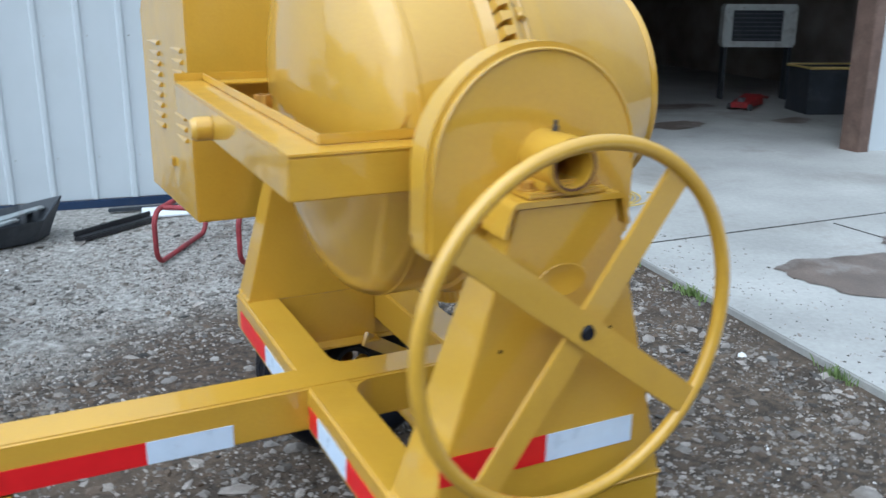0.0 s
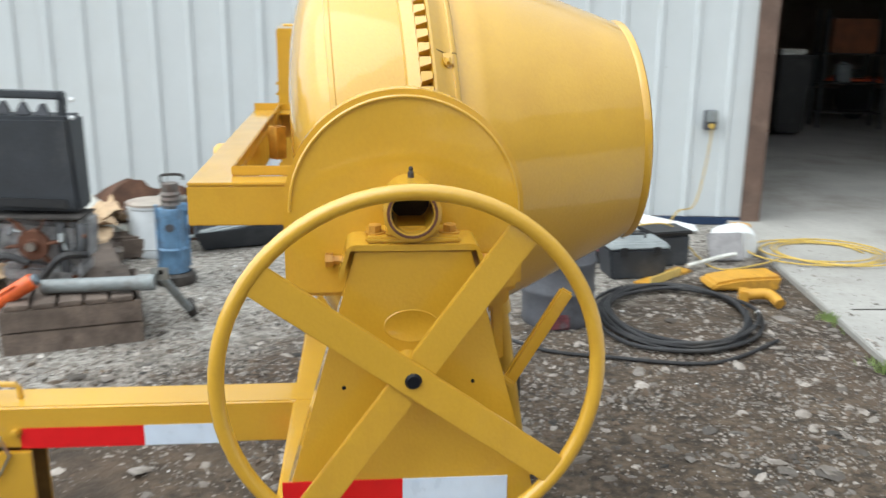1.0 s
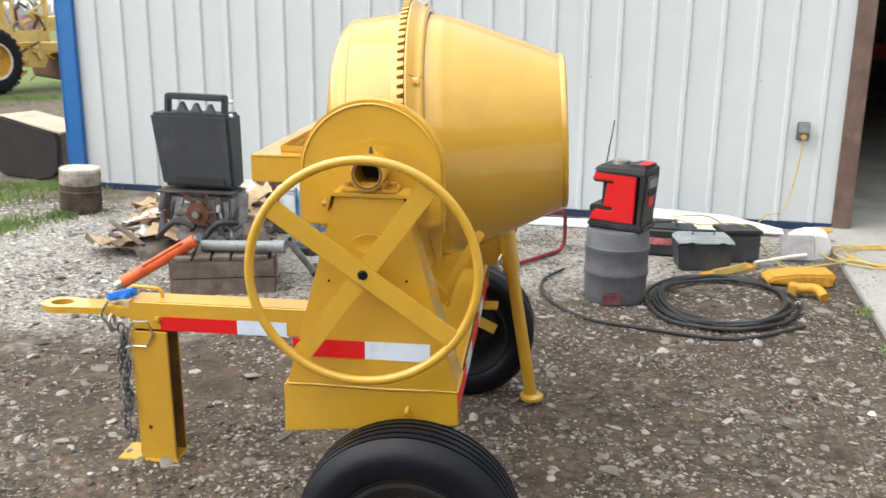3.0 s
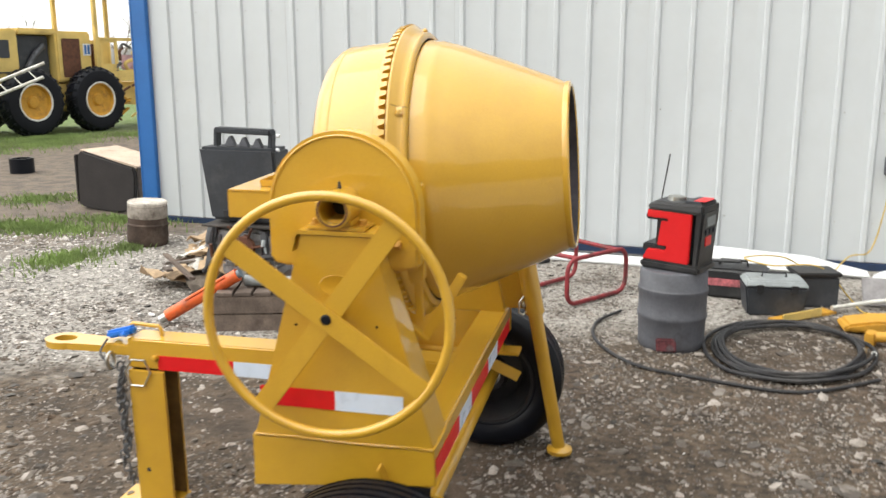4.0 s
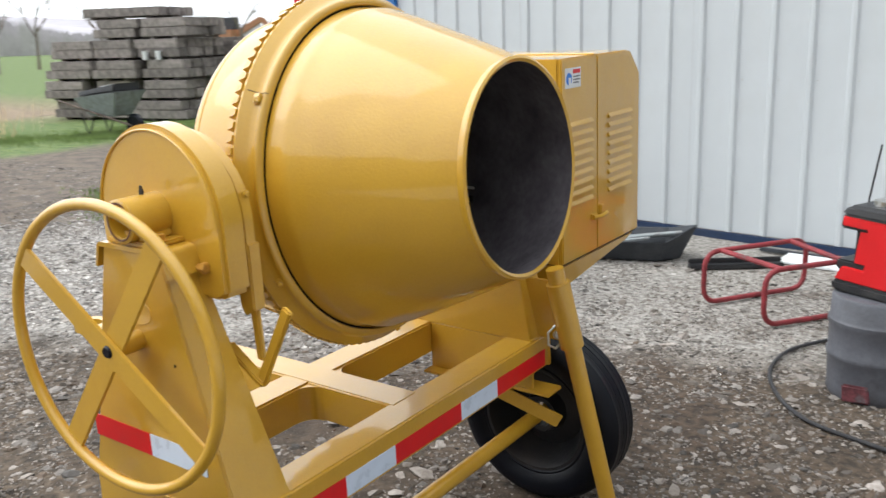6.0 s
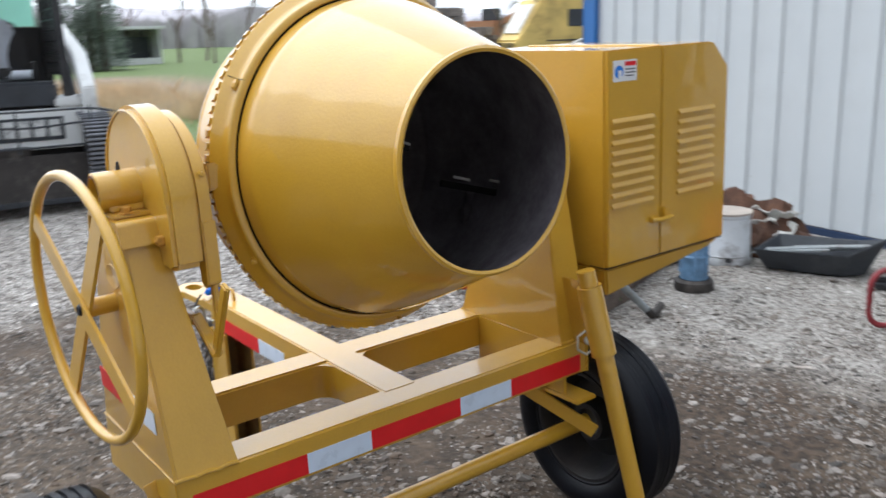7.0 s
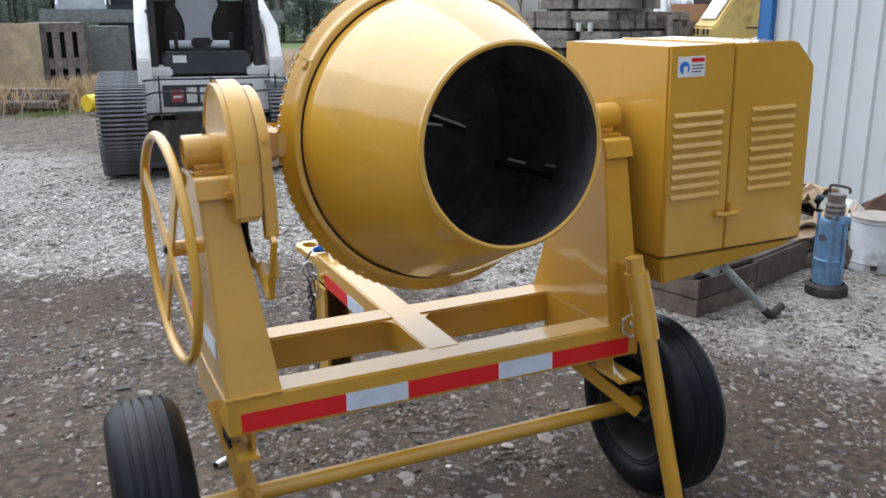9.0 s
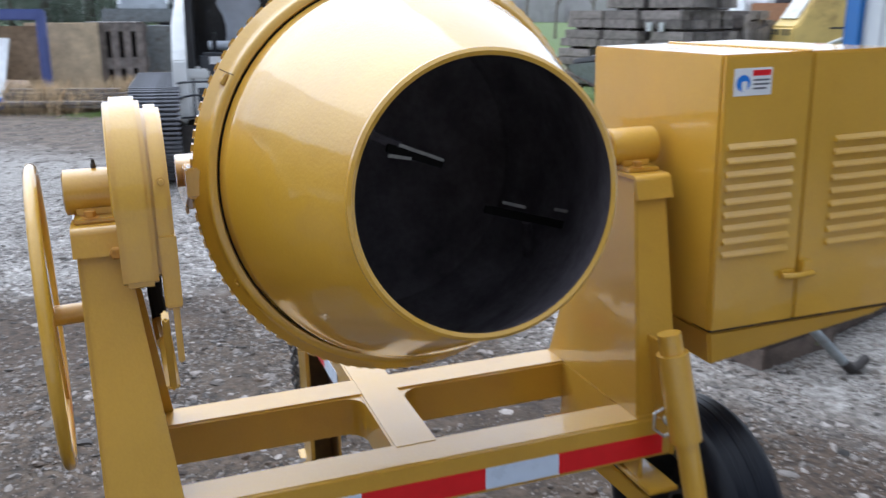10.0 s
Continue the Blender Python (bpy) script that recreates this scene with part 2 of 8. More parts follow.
def prism(pts, a, b, axis="y", bev=0.0, bm=None):
    """A polygon pushed from a to b along an axis; pts are (x, z) for y, (y, z) for x, (x, y) for z."""
    t = bmesh.new()
    put = {"y": lambda p, k: (p[0], k, p[1]), "x": lambda p, k: (k, p[0], p[1]), "z": lambda p, k: (p[0], p[1], k)}[axis]
    va = [t.verts.new(put(p, a)) for p in pts]
    vb = [t.verts.new(put(p, b)) for p in pts]
    t.faces.new(va)
    t.faces.new(vb[::-1])
    for i in range(len(pts)):
        t.faces.new((va[i], vb[i], vb[(i + 1) % len(pts)], va[(i + 1) % len(pts)]))
    bmesh.ops.recalc_face_normals(t, faces=t.faces)
    if bev:
        bmesh.ops.bevel(t, geom=[e for e in t.edges if e.calc_face_angle(0) > 0.3], offset=bev, segments=2, affect="EDGES", clamp_overlap=True)
    return join(bm, t)


def hexa(lo, hi, bev=0.0, bm=None):
    """Eight corners: four of one end, four of the other."""
    t = bmesh.new()
    va, vb = [t.verts.new(p) for p in lo], [t.verts.new(p) for p in hi]
    t.faces.new(va)
    t.faces.new(vb[::-1])
    for i in range(4):
        t.faces.new((va[i], vb[i], vb[(i + 1) % 4], va[(i + 1) % 4]))
    bmesh.ops.recalc_face_normals(t, faces=t.faces)
    if bev:
        bmesh.ops.bevel(t, geom=t.edges[:], offset=bev, segments=2, affect="EDGES", clamp_overlap=True)
    return join(bm, t)


def bar(p, q, w, h, bev=0.003, up=(0, 0, 1), bm=None):
    """A flat bar from p to q, w across and h along up."""
    p, q = Vector(p), Vector(q)
    d = (q - p).normalized()
    s = d.cross(Vector(up)).normalized()
    u = s.cross(d)
    c = [s * w / 2 + u * h / 2, -s * w / 2 + u * h / 2, -s * w / 2 - u * h / 2, s * w / 2 - u * h / 2]
    return hexa([p + k for k in c], [q + k for k in c], bev, bm)


def sweep(pts, r, seg=10, closed=False, bm=None, taper=None):
    """A round tube along points."""
    t = bmesh.new()
    pts = [Vector(p) for p in pts]
    n = len(pts)
    rings, side = [], None
    for i, p in enumerate(pts):
        a = pts[(i - 1) % n] if closed or i else p
        b = pts[(i + 1) % n] if closed or i < n - 1 else p
        d = (b - a).normalized()
        if side is None:
            side = d.orthogonal().normalized()
        side = (side - d * side.dot(d)).normalized()
        up = d.cross(side)
        k = r if taper is None else r + (taper - r) * i / max(1, n - 1)
        rings.append([t.verts.new(p + (side * math.cos(2 * math.pi * j / seg) + up * math.sin(2 * math.pi * j / seg)) * k) for j in range(seg)])
    for i in range(n if closed else n - 1):
        A, C = rings[i], rings[(i + 1) % n]
        off = 0
        if closed and i == n - 1:
            off = min(range(seg), key=lambda o: (A[0].co - C[o].co).length)
        for j in range(seg):
            t.faces.new((A[j], A[(j + 1) % seg], C[(j + 1 + off) % seg], C[(j + off) % seg]))
    if not closed:
        t.faces.new(rings[0][::-1])
        t.faces.new(rings[-1])
    return join(bm, t)


def lathe(profile, m=None, seg=48, caps=True, bm=None):
    """Turns (s, r) pairs round the local x axis."""
    t = bmesh.new()
    rings = []
    for s, r in profile:
        if r < 1e-5:
            rings.append([t.verts.new((s, 0, 0))])
        else:
            rings.append([t.verts.new((s, r * math.cos(2 * math.pi * j / seg), r * math.sin(2 * math.pi * j / seg))) for j in range(seg)])
    for A, C in zip(rings, rings[1:]):
        for j in range(seg):
            k = (j + 1) % seg
            f = [A[j % len(A)], A[k % len(A)], C[k % len(C)], C[j % len(C)]]
            f = list(dict.fromkeys(f))
            if len(f) > 2:
                t.faces.new(f)
    if caps:
        for R in (rings[0], rings[-1]):
            if len(R) > 1:
                t.faces.new(R)
    if m is not None:
        t.transform(m)
    return join(bm, t)


def arc(cx, cy, r, a0, a1, n):
    return [(cx + r * math.cos(radians(a0 + (a1 - a0) * i / n)), cy + r * math.sin(radians(a0 + (a1 - a0) * i / n))) for i in range(n + 1)]


def bezier(pts, n=8):
    """A smooth line through points."""
    pts = [Vector(p) for p in pts]
    out = []
    for i in range(len(pts) - 1):
        p0, p1, p2, p3 = pts[max(0, i - 1)], pts[i], pts[i + 1], pts[min(len(pts) - 1, i + 2)]
        for k in range(n):
            t = k / n
            out.append(0.5 * ((2 * p1) + (p2 - p0) * t + (2 * p0 - 5 * p1 + 4 * p2 - p3) * t * t + (3 * p1 - p0 - 3 * p2 + p3) * t ** 3))
    return out + [pts[-1]]


def disc_y(c, r, a, b, seg=24, bm=None):
    """A round slab with its axis along y, from a to b."""
    return lathe([(a, r), (b, r)], Matrix.Translation((c[0], 0, c[1])) @ pose(0, 0, 0, 0, 0, 90), seg, True, bm)


def crumple(bm, amount, scale, seed=0):
    for v in bm.verts:
        v.co += noise.noise_vector(v.co * scale + Vector((seed, seed * 1.7, 0))) * amount
    return bm


X_TO_Y = pose(0, 0, 0, 0, 0, 90)
X_TO_Z = pose(0, 0, 0, 0, -90, 0)


# ---- ground ----
def ground_z(x, y):
    """Flat round the mixer, a little lower towards the lane."""
    low = max(0.0, min(1.0, (1.6 - x) / 4.0)) * max(0.0, min(1.0, (2.2 - y) / 3.0))
    return -0.07 * low + 0.012 * noise.noise(Vector((x * 0.9, y * 0.9, 0))) + 0.006 * noise.noise(Vector((x * 4, y * 4, 3)))


def slab_edge_x(y):
    return 3.72 + 0.105 * (y - 0.4)


# trampled brown earth with few stones: x, y, radius
MUD_PATCHES = ((1.65, 2.6, 0.8), (1.25, -0.05, 0.60), (-0.9, 0.1, 0.6))


def build_ground():
    bm = bmesh.new()
    xs = [-3000, -900, -300, -120, -60, -35, -22, -16] + [-12 + 0.25 * i for i in range(89)] + [14, 25, 60, 300, 900, 3000]
    ys = [-3000, -900, -300, -100, -40, -20, -12] + [-8 + 0.25 * i for i in range(85)] + [17, 22, 30, 45, 80, 160, 400, 1200, 3000]
    grid = [[bm.verts.new((x, y, ground_z(x, y) if abs(x) < 13 and -9 < y < 14 else 0.0)) for y in ys] for x in xs]
    for i in range(len(xs) - 1):
        for j in range(len(ys) - 1):
            bm.faces.new((grid[i][j], grid[i + 1][j], grid[i + 1][j + 1], grid[i][j + 1]))
    m = bpy.data.materials.new("gravel_and_mud")
    m.use_nodes = True
    nt = m.node_tree
    n, l = nt.nodes, nt.links
    p = n["Principled BSDF"]
    geo = n.new("ShaderNodeNewGeometry")

    def tex(kind, scale, detail=4):
        t = n.new(kind)
        t.inputs["Scale"].default_value = scale
        if "Detail" in t.inputs:
            t.inputs["Detail"].default_value = detail
        l.new(geo.outputs["Position"], t.inputs["Vector"])
        return t

    def blend(f, a, b):
        k = n.new("ShaderNodeMix")
        k.data_type = "RGBA"
        l.new(f, k.inputs["Factor"])
        for s, v in (("A", a), ("B", b)):
            if isinstance(v, tuple):
                k.inputs[s].default_value = (*v, 1)
            else:
                l.new(v, k.inputs[s])
        return k.outputs["Result"]

    def ramp(f, lo, hi, amt=1.0):
        k = n.new("ShaderNodeMapRange")
        k.inputs["From Min"].default_value, k.inputs["From Max"].default_value, k.inputs["To Max"].default_value = lo, hi, amt
        l.new(f, k.inputs["Value"])
        return k.outputs[0]

    big, mid = tex("ShaderNodeTexNoise", 0.55, 6), tex("ShaderNodeTexNoise", 5.0, 6)
    cell, small, grit = tex("ShaderNodeTexVoronoi", 30.0), tex("ShaderNodeTexVoronoi", 75.0), tex("ShaderNodeTexVoronoi", 190.0)

    def pieces(v, share, edge):
        """Mask of separate stones: some of the cells, each only near its middle; and the colours by cell."""
        c = n.new("ShaderNodeSeparateColor")
        l.new(v.outputs["Color"], c.inputs[0])
        k = n.new("ShaderNodeMath")
        k.operation = "MULTIPLY"
        l.new(ramp(c.outputs["Green"], 1 - share, 1.02 - share), k.inputs[0])
        l.new(ramp(v.outputs["Distance"], edge + 0.06, edge - 0.04), k.inputs[1])
        return k.outputs[0], c
    big_mask, sep = pieces(cell, 0.34, 0.40)
    small_mask, sep2 = pieces(small, 0.62, 0.46)
    grit_mask, sep3 = pieces(grit, 0.7, 0.5)
    clod = tex("ShaderNodeTexNoise", 26.0, 8)
    soil = blend(ramp(clod.outputs["Fac"], 0.38, 0.62), blend(ramp(mid.outputs["Fac"], 0.38, 0.62), lin(46, 39, 31), lin(63, 53, 43)), blend(ramp(mid.outputs["Fac"], 0.38, 0.62), lin(76, 64, 52), lin(101, 87, 72)))
    mud = ramp(big.outputs["Fac"], 0.48, 0.58)
    soil = blend(mud, soil, blend(ramp(mid.outputs["Fac"], 0.4, 0.62), lin(54, 44, 35), lin(82, 68, 55)))
    bare = n.new("ShaderNodeMath")
    bare.operation = "MULTIPLY_ADD"
    l.new(mud, bare.inputs[0])
    bare.inputs[1].default_value, bare.inputs[2].default_value = -0.2, 1.0

    def thin(mask):
        k = n.new("ShaderNodeMath")
        k.operation = "MULTIPLY"
        l.new(mask, k.inputs[0])
        l.new(bare.outputs[0], k.inputs[1])
        return k.outputs[0]
    base = blend(thin(grit_mask), soil, blend(sep3.outputs["Red"], lin(44, 38, 34), lin(136, 127, 118)))
    base = blend(thin(small_mask), base, blend(sep2.outputs["Red"], lin(54, 48, 43), lin(156, 148, 140)))
    base = blend(thin(big_mask), base, blend(sep.outputs["Red"], lin(62, 55, 50), lin(168, 161, 153)))
    # paler crushed stone behind the tongue and towards the building
    pos = n.new("ShaderNodeSeparateXYZ")
    l.new(geo.outputs["Position"], pos.inputs[0])
    slant = n.new("ShaderNodeVectorMath")
    slant.operation = "DOT_PRODUCT"
    slant.inputs[1].default_value = (-0.5, 1.0, 0.0)
    l.new(geo.outputs["Position"], slant.inputs[0])
    lane = n.new("ShaderNodeMath")
    lane.operation = "MULTIPLY_ADD"
    l.new(pos.outputs["X"], lane.inputs[0])
    lane.inputs[1].default_value, lane.inputs[2].default_value = -1.4, -0.06
    side = n.new("ShaderNodeMath")
    side.operation = "MAXIMUM"
    l.new(slant.outputs["Value"], side.inputs[0])
    l.new(lane.outputs[0], side.inputs[1])
    wob = n.new("ShaderNodeMath")
    wob.operation = "MULTIPLY_ADD"
    l.new(big.outputs["Fac"], wob.inputs[0])
    wob.inputs[1].default_value = 1.6
    l.new(side.outputs[0], wob.inputs[2])
    wet = n.new("ShaderNodeMath")
    wet.operation = "MULTIPLY_ADD"
    l.new(mid.outputs["Fac"], wet.inputs[0])
    wet.inputs[1].default_value = 1.3
    l.new(wob.outputs[0], wet.inputs[2])
    stone = blend(sep2.outputs["Blue"], lin(98, 94, 90), lin(172, 168, 162))
    stone = blend(ramp(clod.outputs["Fac"], 0.58, 0.40, 0.6), stone, lin(84, 78, 71))
    base = blend(ramp(wet.outputs[0], 3.45, 4.05, 0.9), base, stone)
    for x, y, r in MUD_PATCHES:
        d = n.new("ShaderNodeVectorMath")
        d.operation = "DISTANCE"
        l.new(geo.outputs["Position"], d.inputs[0])
        d.inputs[1].default_value = (x, y, 0)
        w = n.new("ShaderNodeMath")
        w.operation = "MULTIPLY_ADD"
        l.new(mid.outputs["Fac"], w.inputs[0])
        w.inputs[1].default_value = 0.8
        l.new(d.outputs["Value"], w.inputs[2])
        base = blend(ramp(w.outputs[0], r + 0.45, r * 0.6 + 0.35, 0.85), base, blend(ramp(clod.outputs["Fac"], 0.36, 0.64), lin(46, 37, 29), lin(84, 69, 56)))
    # bare earth and grass further away to the west
    far = n.new("ShaderNodeMath")
    far.operation = "MULTIPLY_ADD"
    l.new(mid.outputs["Fac"], far.inputs[0])
    far.inputs[1].default_value = 2.0
    west = n.new("ShaderNodeVectorMath")
    west.operation = "DOT_PRODUCT"
    west.inputs[1].default_value = (1.0, -1.0, 0.0)
    l.new(geo.outputs["Position"], west.inputs[0])
    l.new(west.outputs["Value"], far.inputs[2])
    dirt = blend(ramp(mid.outputs["Fac"], 0.4, 0.6), lin(66, 54, 43), lin(98, 83, 68))
    base = blend(ramp(far.outputs[0], -5.1, -6.5, 0.85), base, dirt)
    grass = blend(ramp(mid.outputs["Fac"], 0.35, 0.65), lin(72, 96, 44), lin(104, 118, 66))
    gline = n.new("ShaderNodeMath")
    gline.operation = "MULTIPLY_ADD"
    l.new(big.outputs["Fac"], gline.inputs[0])
    gline.inputs[1].default_value = 3.0
    l.new(pos.outputs["X"], gline.inputs[2])
    lawn = n.new("ShaderNodeMath")
    lawn.operation = "MULTIPLY"
    l.new(ramp(gline.outputs[0], -7.4, -8.3), lawn.inputs[0])
    l.new(ramp(pos.outputs["Y"], 2.5, 5.0), lawn.inputs[1])
    base = blend(lawn.outputs[0], base, grass)
    base = blend(ramp(gline.outputs[0], -17.0, -20.0), base, grass)
    # dead brown scrub between the yard and the far lawn
    scrub = n.new("ShaderNodeMath")
    scrub.operation = "MULTIPLY"
    l.new(ramp(gline.outputs[0], -12.5, -14.5, 0.85), scrub.inputs[0])
    l.new(ramp(gline.outputs[0], -36.0, -33.0), scrub.inputs[1])
    low = n.new("ShaderNodeMath")
    low.operation = "MULTIPLY"
    l.new(scrub.outputs[0], low.inputs[0])
    l.new(ramp(pos.outputs["Y"], 14.0, 10.0), low.inputs[1])
    base = blend(low.outputs[0], base, blend(ramp(mid.outputs["Fac"], 0.35, 0.65), lin(112, 90, 78), lin(150, 128, 108)))
    l.new(base, p.inputs["Base Color"])
    p.inputs["Roughness"].default_value = 0.9
    h = n.new("ShaderNodeMath")
    h.operation = "MULTIPLY_ADD"
    l.new(small_mask, h.inputs[0])
    h.inputs[1].default_value = 0.5
    l.new(thin(big_mask), h.inputs[2])
    inv = n.new("ShaderNodeMath")
    inv.operation = "MULTIPLY_ADD"
    l.new(grit_mask, inv.inputs[0])
    inv.inputs[1].default_value = 0.3
    lumps = n.new("ShaderNodeMath")
    lumps.operation = "MULTIPLY_ADD"
    l.new(clod.outputs["Fac"], lumps.inputs[0])
    lumps.inputs[1].default_value = 1.6
    l.new(h.outputs[0], lumps.inputs[2])
    l.new(lumps.outputs[0], inv.inputs[2])
    bp = n.new("ShaderNodeBump")
    bp.inputs["Strength"].default_value, bp.inputs["Distance"].default_value = 0.8, 0.012
    l.new(inv.outputs[0], bp.inputs["Height"])
    l.new(bp.outputs[0], p.inputs["Normal"])
    lone("ground", bm, m, "grey-brown gravel yard with mud and pale stone patches", "ground", kind="structure")


build_ground()

# ---- workshop ----
WALL = pose(0, 5.78, 0, 0, 0, -4.29)
S0, S1, S2, S3, EAVE, LINTEL, RIB = -2.30, 4.36, 8.02, 12.0, 4.6, 3.7, 0.26


def siding_mesh(w, h):
    """One sheet of siding: flat pans between raised ribs, facing -y."""
    bm = bmesh.new()
    prof = [(0, 0)]
    for k in range(3):
        c = RIB * (k + 0.27)
        if c + 0.03 > w:
            break
        prof += [(c - 0.026, 0), (c - 0.012, -0.020), (c + 0.012, -0.020), (c + 0.026, 0)]
    prof += [(w, 0)]
    lo = [bm.verts.new((x, y, 0)) for x, y in prof]
    hi = [bm.verts.new((x, y, h)) for x, y in prof]
    for i in range(len(prof) - 1):
        bm.faces.new((lo[i], lo[i + 1], hi[i + 1], hi[i]))
    return bm


def build_workshop():
    w = lone("wall_front", B(S0, S1, 0.03, 0.18, 0, EAVE, 0), SOOT, "white ribbed steel wall of a workshop", "wall", kind="structure", m=WALL)
    first, s, k = None, S0 - 0.068, 0
    while s < S1 - 0.2:
        width = min(3 * RIB, S1 - s)
        if first is None:
            first = part("siding_panel", siding_mesh(3 * RIB, EAVE - 0.06), SIDING, w, flat=True)
            first.matrix_basis = pose(s, 0.028, 0.06)
        elif width > 3 * RIB - 0.01:
            again(first, "siding_panel", w, pose(s, 0.028 - 0.002 * (k % 2), 0.06))
        else:
            last = part("siding_panel", siding_mesh(S1 - s, EAVE - 0.06), SIDING, w, flat=True)
            last.matrix_basis = pose(s, 0.026, 0.06)
        s += 3 * RIB
        k += 1
    # screws on the ribs
    bm = bmesh.new()
    for i in range(int((S1 - S0) / RIB)):
        for z in (0.35, 1.15, 1.95, 2.75):
            c = S0 - 0.068 + RIB * (i + 0.27)
            lathe([(0, 0.006), (0.006, 0.005)], Matrix.Translation((c + 0.05, 0.028, z)) @ pose(0, 0, 0, 0, 0, -90), 6, True, bm)
    part("screw_heads", bm, ZINC, w)
    b = B(S0, S1, 0.0, 0.03, 0.0, 0.055, 0.004)
    part("base_trim", b, NAVY_TRIM, w, "dark navy steel base trim")
    lone("corner_trim", join(B(S0 - 0.10, S0 + 0.06, -0.02, 0.027, 0, EAVE, 0.006), B(S0 - 0.12, S0 - 0.1, -0.02, 0.16, 0, EAVE, 0.004)), BLUE_TRIM, "blue steel corner trim of the workshop", "trim", kind="structure", m=WALL)
    lone("door_1_frame", B(S1, S1 + 0.13, -0.03, 0.2, 0, LINTEL, 0.006), BROWN_TRIM, "brown weathered jamb of the workshop doorway", "door frame", kind="structure", m=WALL)
    lone("door_2_frame", B(S2 - 0.13, S2, -0.03, 0.2, 0, LINTEL, 0.006), BROWN_TRIM, "brown weathered jamb of the workshop doorway", "door frame", kind="structure", m=WALL)
    lone("wall_front_right", B(S2, S3, 0.0, 0.18, 0, EAVE, 0), SIDING, "white steel wall beside the doorway", "wall", kind="structure", m=WALL)
    lone("wall_lintel", B(S1, S2, 0.0, 0.18, LINTEL, EAVE, 0), SIDING, "white steel wall over the doorway", "wall", kind="structure", m=WALL)
    lone("wall_west", B(S0 - 0.1, S0 + 0.05, 0.18, 14, 0, EAVE, 0), SIDING, "white steel end wall of the workshop", "wall", kind="structure", m=WALL)
    lone("wall_east", B(S3 - 0.15, S3, 0.18, 14, 0, EAVE, 0), SOOT, "dark inner end wall of the workshop", "wall", kind="structure", m=WALL)
    lone("wall_back", B(S0 + 0.05, S3 - 0.15, 13.85, 14, 0, EAVE, 0), SOOT, "dark back wall inside the workshop", "wall", kind="structure", m=WALL)
    lone("ceiling", B(S0 - 0.1, S3, 0.0, 14, EAVE, EAVE + 0.15, 0), SOOT, "dark workshop ceiling under the roof", "ceiling", kind="structure", m=WALL)
    bm = bmesh.new()
    pts = [(slab_edge_x(-9), -9), (14, -9), (14, 20), (4.3, 20), (slab_edge_x(5.42), 5.44)]
    prism(pts, -0.1, 0.035, "z", 0.006, bm)
    lone("concrete_slab", bm, CONCRETE, "pale worn concrete apron and workshop floor", "floor", kind="structure")


build_workshop()



def build_neighbours():
    """Plain steel sheds that close the yard behind the camera."""
    tin = mat("dull_brown_shed_steel", lin(124, 114, 104), 0.6, var=0.12, scale=0.7, fine=6, bump=0.05, stain=lin(92, 82, 74), stain_amt=0.5)
    lone("wall_south", join(B(-16, 16.8, -20.3, -20, 0, 7.4, 0), prism([(-20.6, 7.2), (-25, 9.0), (-25, 9.2), (-20.6, 7.45), (-19.7, 7.25), (-19.7, 7.1)], -16.4, 16.8, "x")), tin, "dull brown steel shed closing the yard", "wall", kind="structure")
    lone("wall_far_east", B(16.9, 17.2, -20.3, 1.5, 0, 7.0, 0), tin, "dull brown steel shed closing the yard", "wall", kind="structure")


build_neighbours()

# ---- the towable mixer ----
MIX = pose(1.84, 1.0, 0.0, 1.5, 0, 2.2)
DRUM = pose(0.067, 0.15, 1.20, 0, -3.7, 1.8)


def tape(parent, length_list, origin, along, normal, h=0.051):
    """Strips of reflective tape; each (colour, length) lies end to end."""
    o, a, nn = Vector(origin), Vector(along), Vector(normal)
    up = nn.cross(a)
    if up.z < 0:
        up = -up
    for col, ln in length_list:
        q = o + a * ln
        c = [o - up * h / 2, q - up * h / 2, q + up * h / 2, o + up * h / 2]
        part("red_tape" if col == "r" else "white_tape", hexa([p + nn * 0.0006 for p in c], [p + nn * 0.002 for p in c]), RED_TAPE if col == "r" else WHITE_TAPE, parent, flat=True)
        o = q


def bolt(parent, p, axis, r=0.009, h=0.009, material=None, name="bolt"):
    m = Matrix.Translation(p) @ Vector((1, 0, 0)).rotation_difference(Vector(axis)).to_matrix().to_4x4()
    t = lathe([(0, r * 1.5), (0.002, r * 1.5)], m, 12)
    lathe([(0.002, r), (h, r), (h + 0.001, r * 0.8)], m, 6, True, t)
    return part(name, t, material or YELLOW, parent)


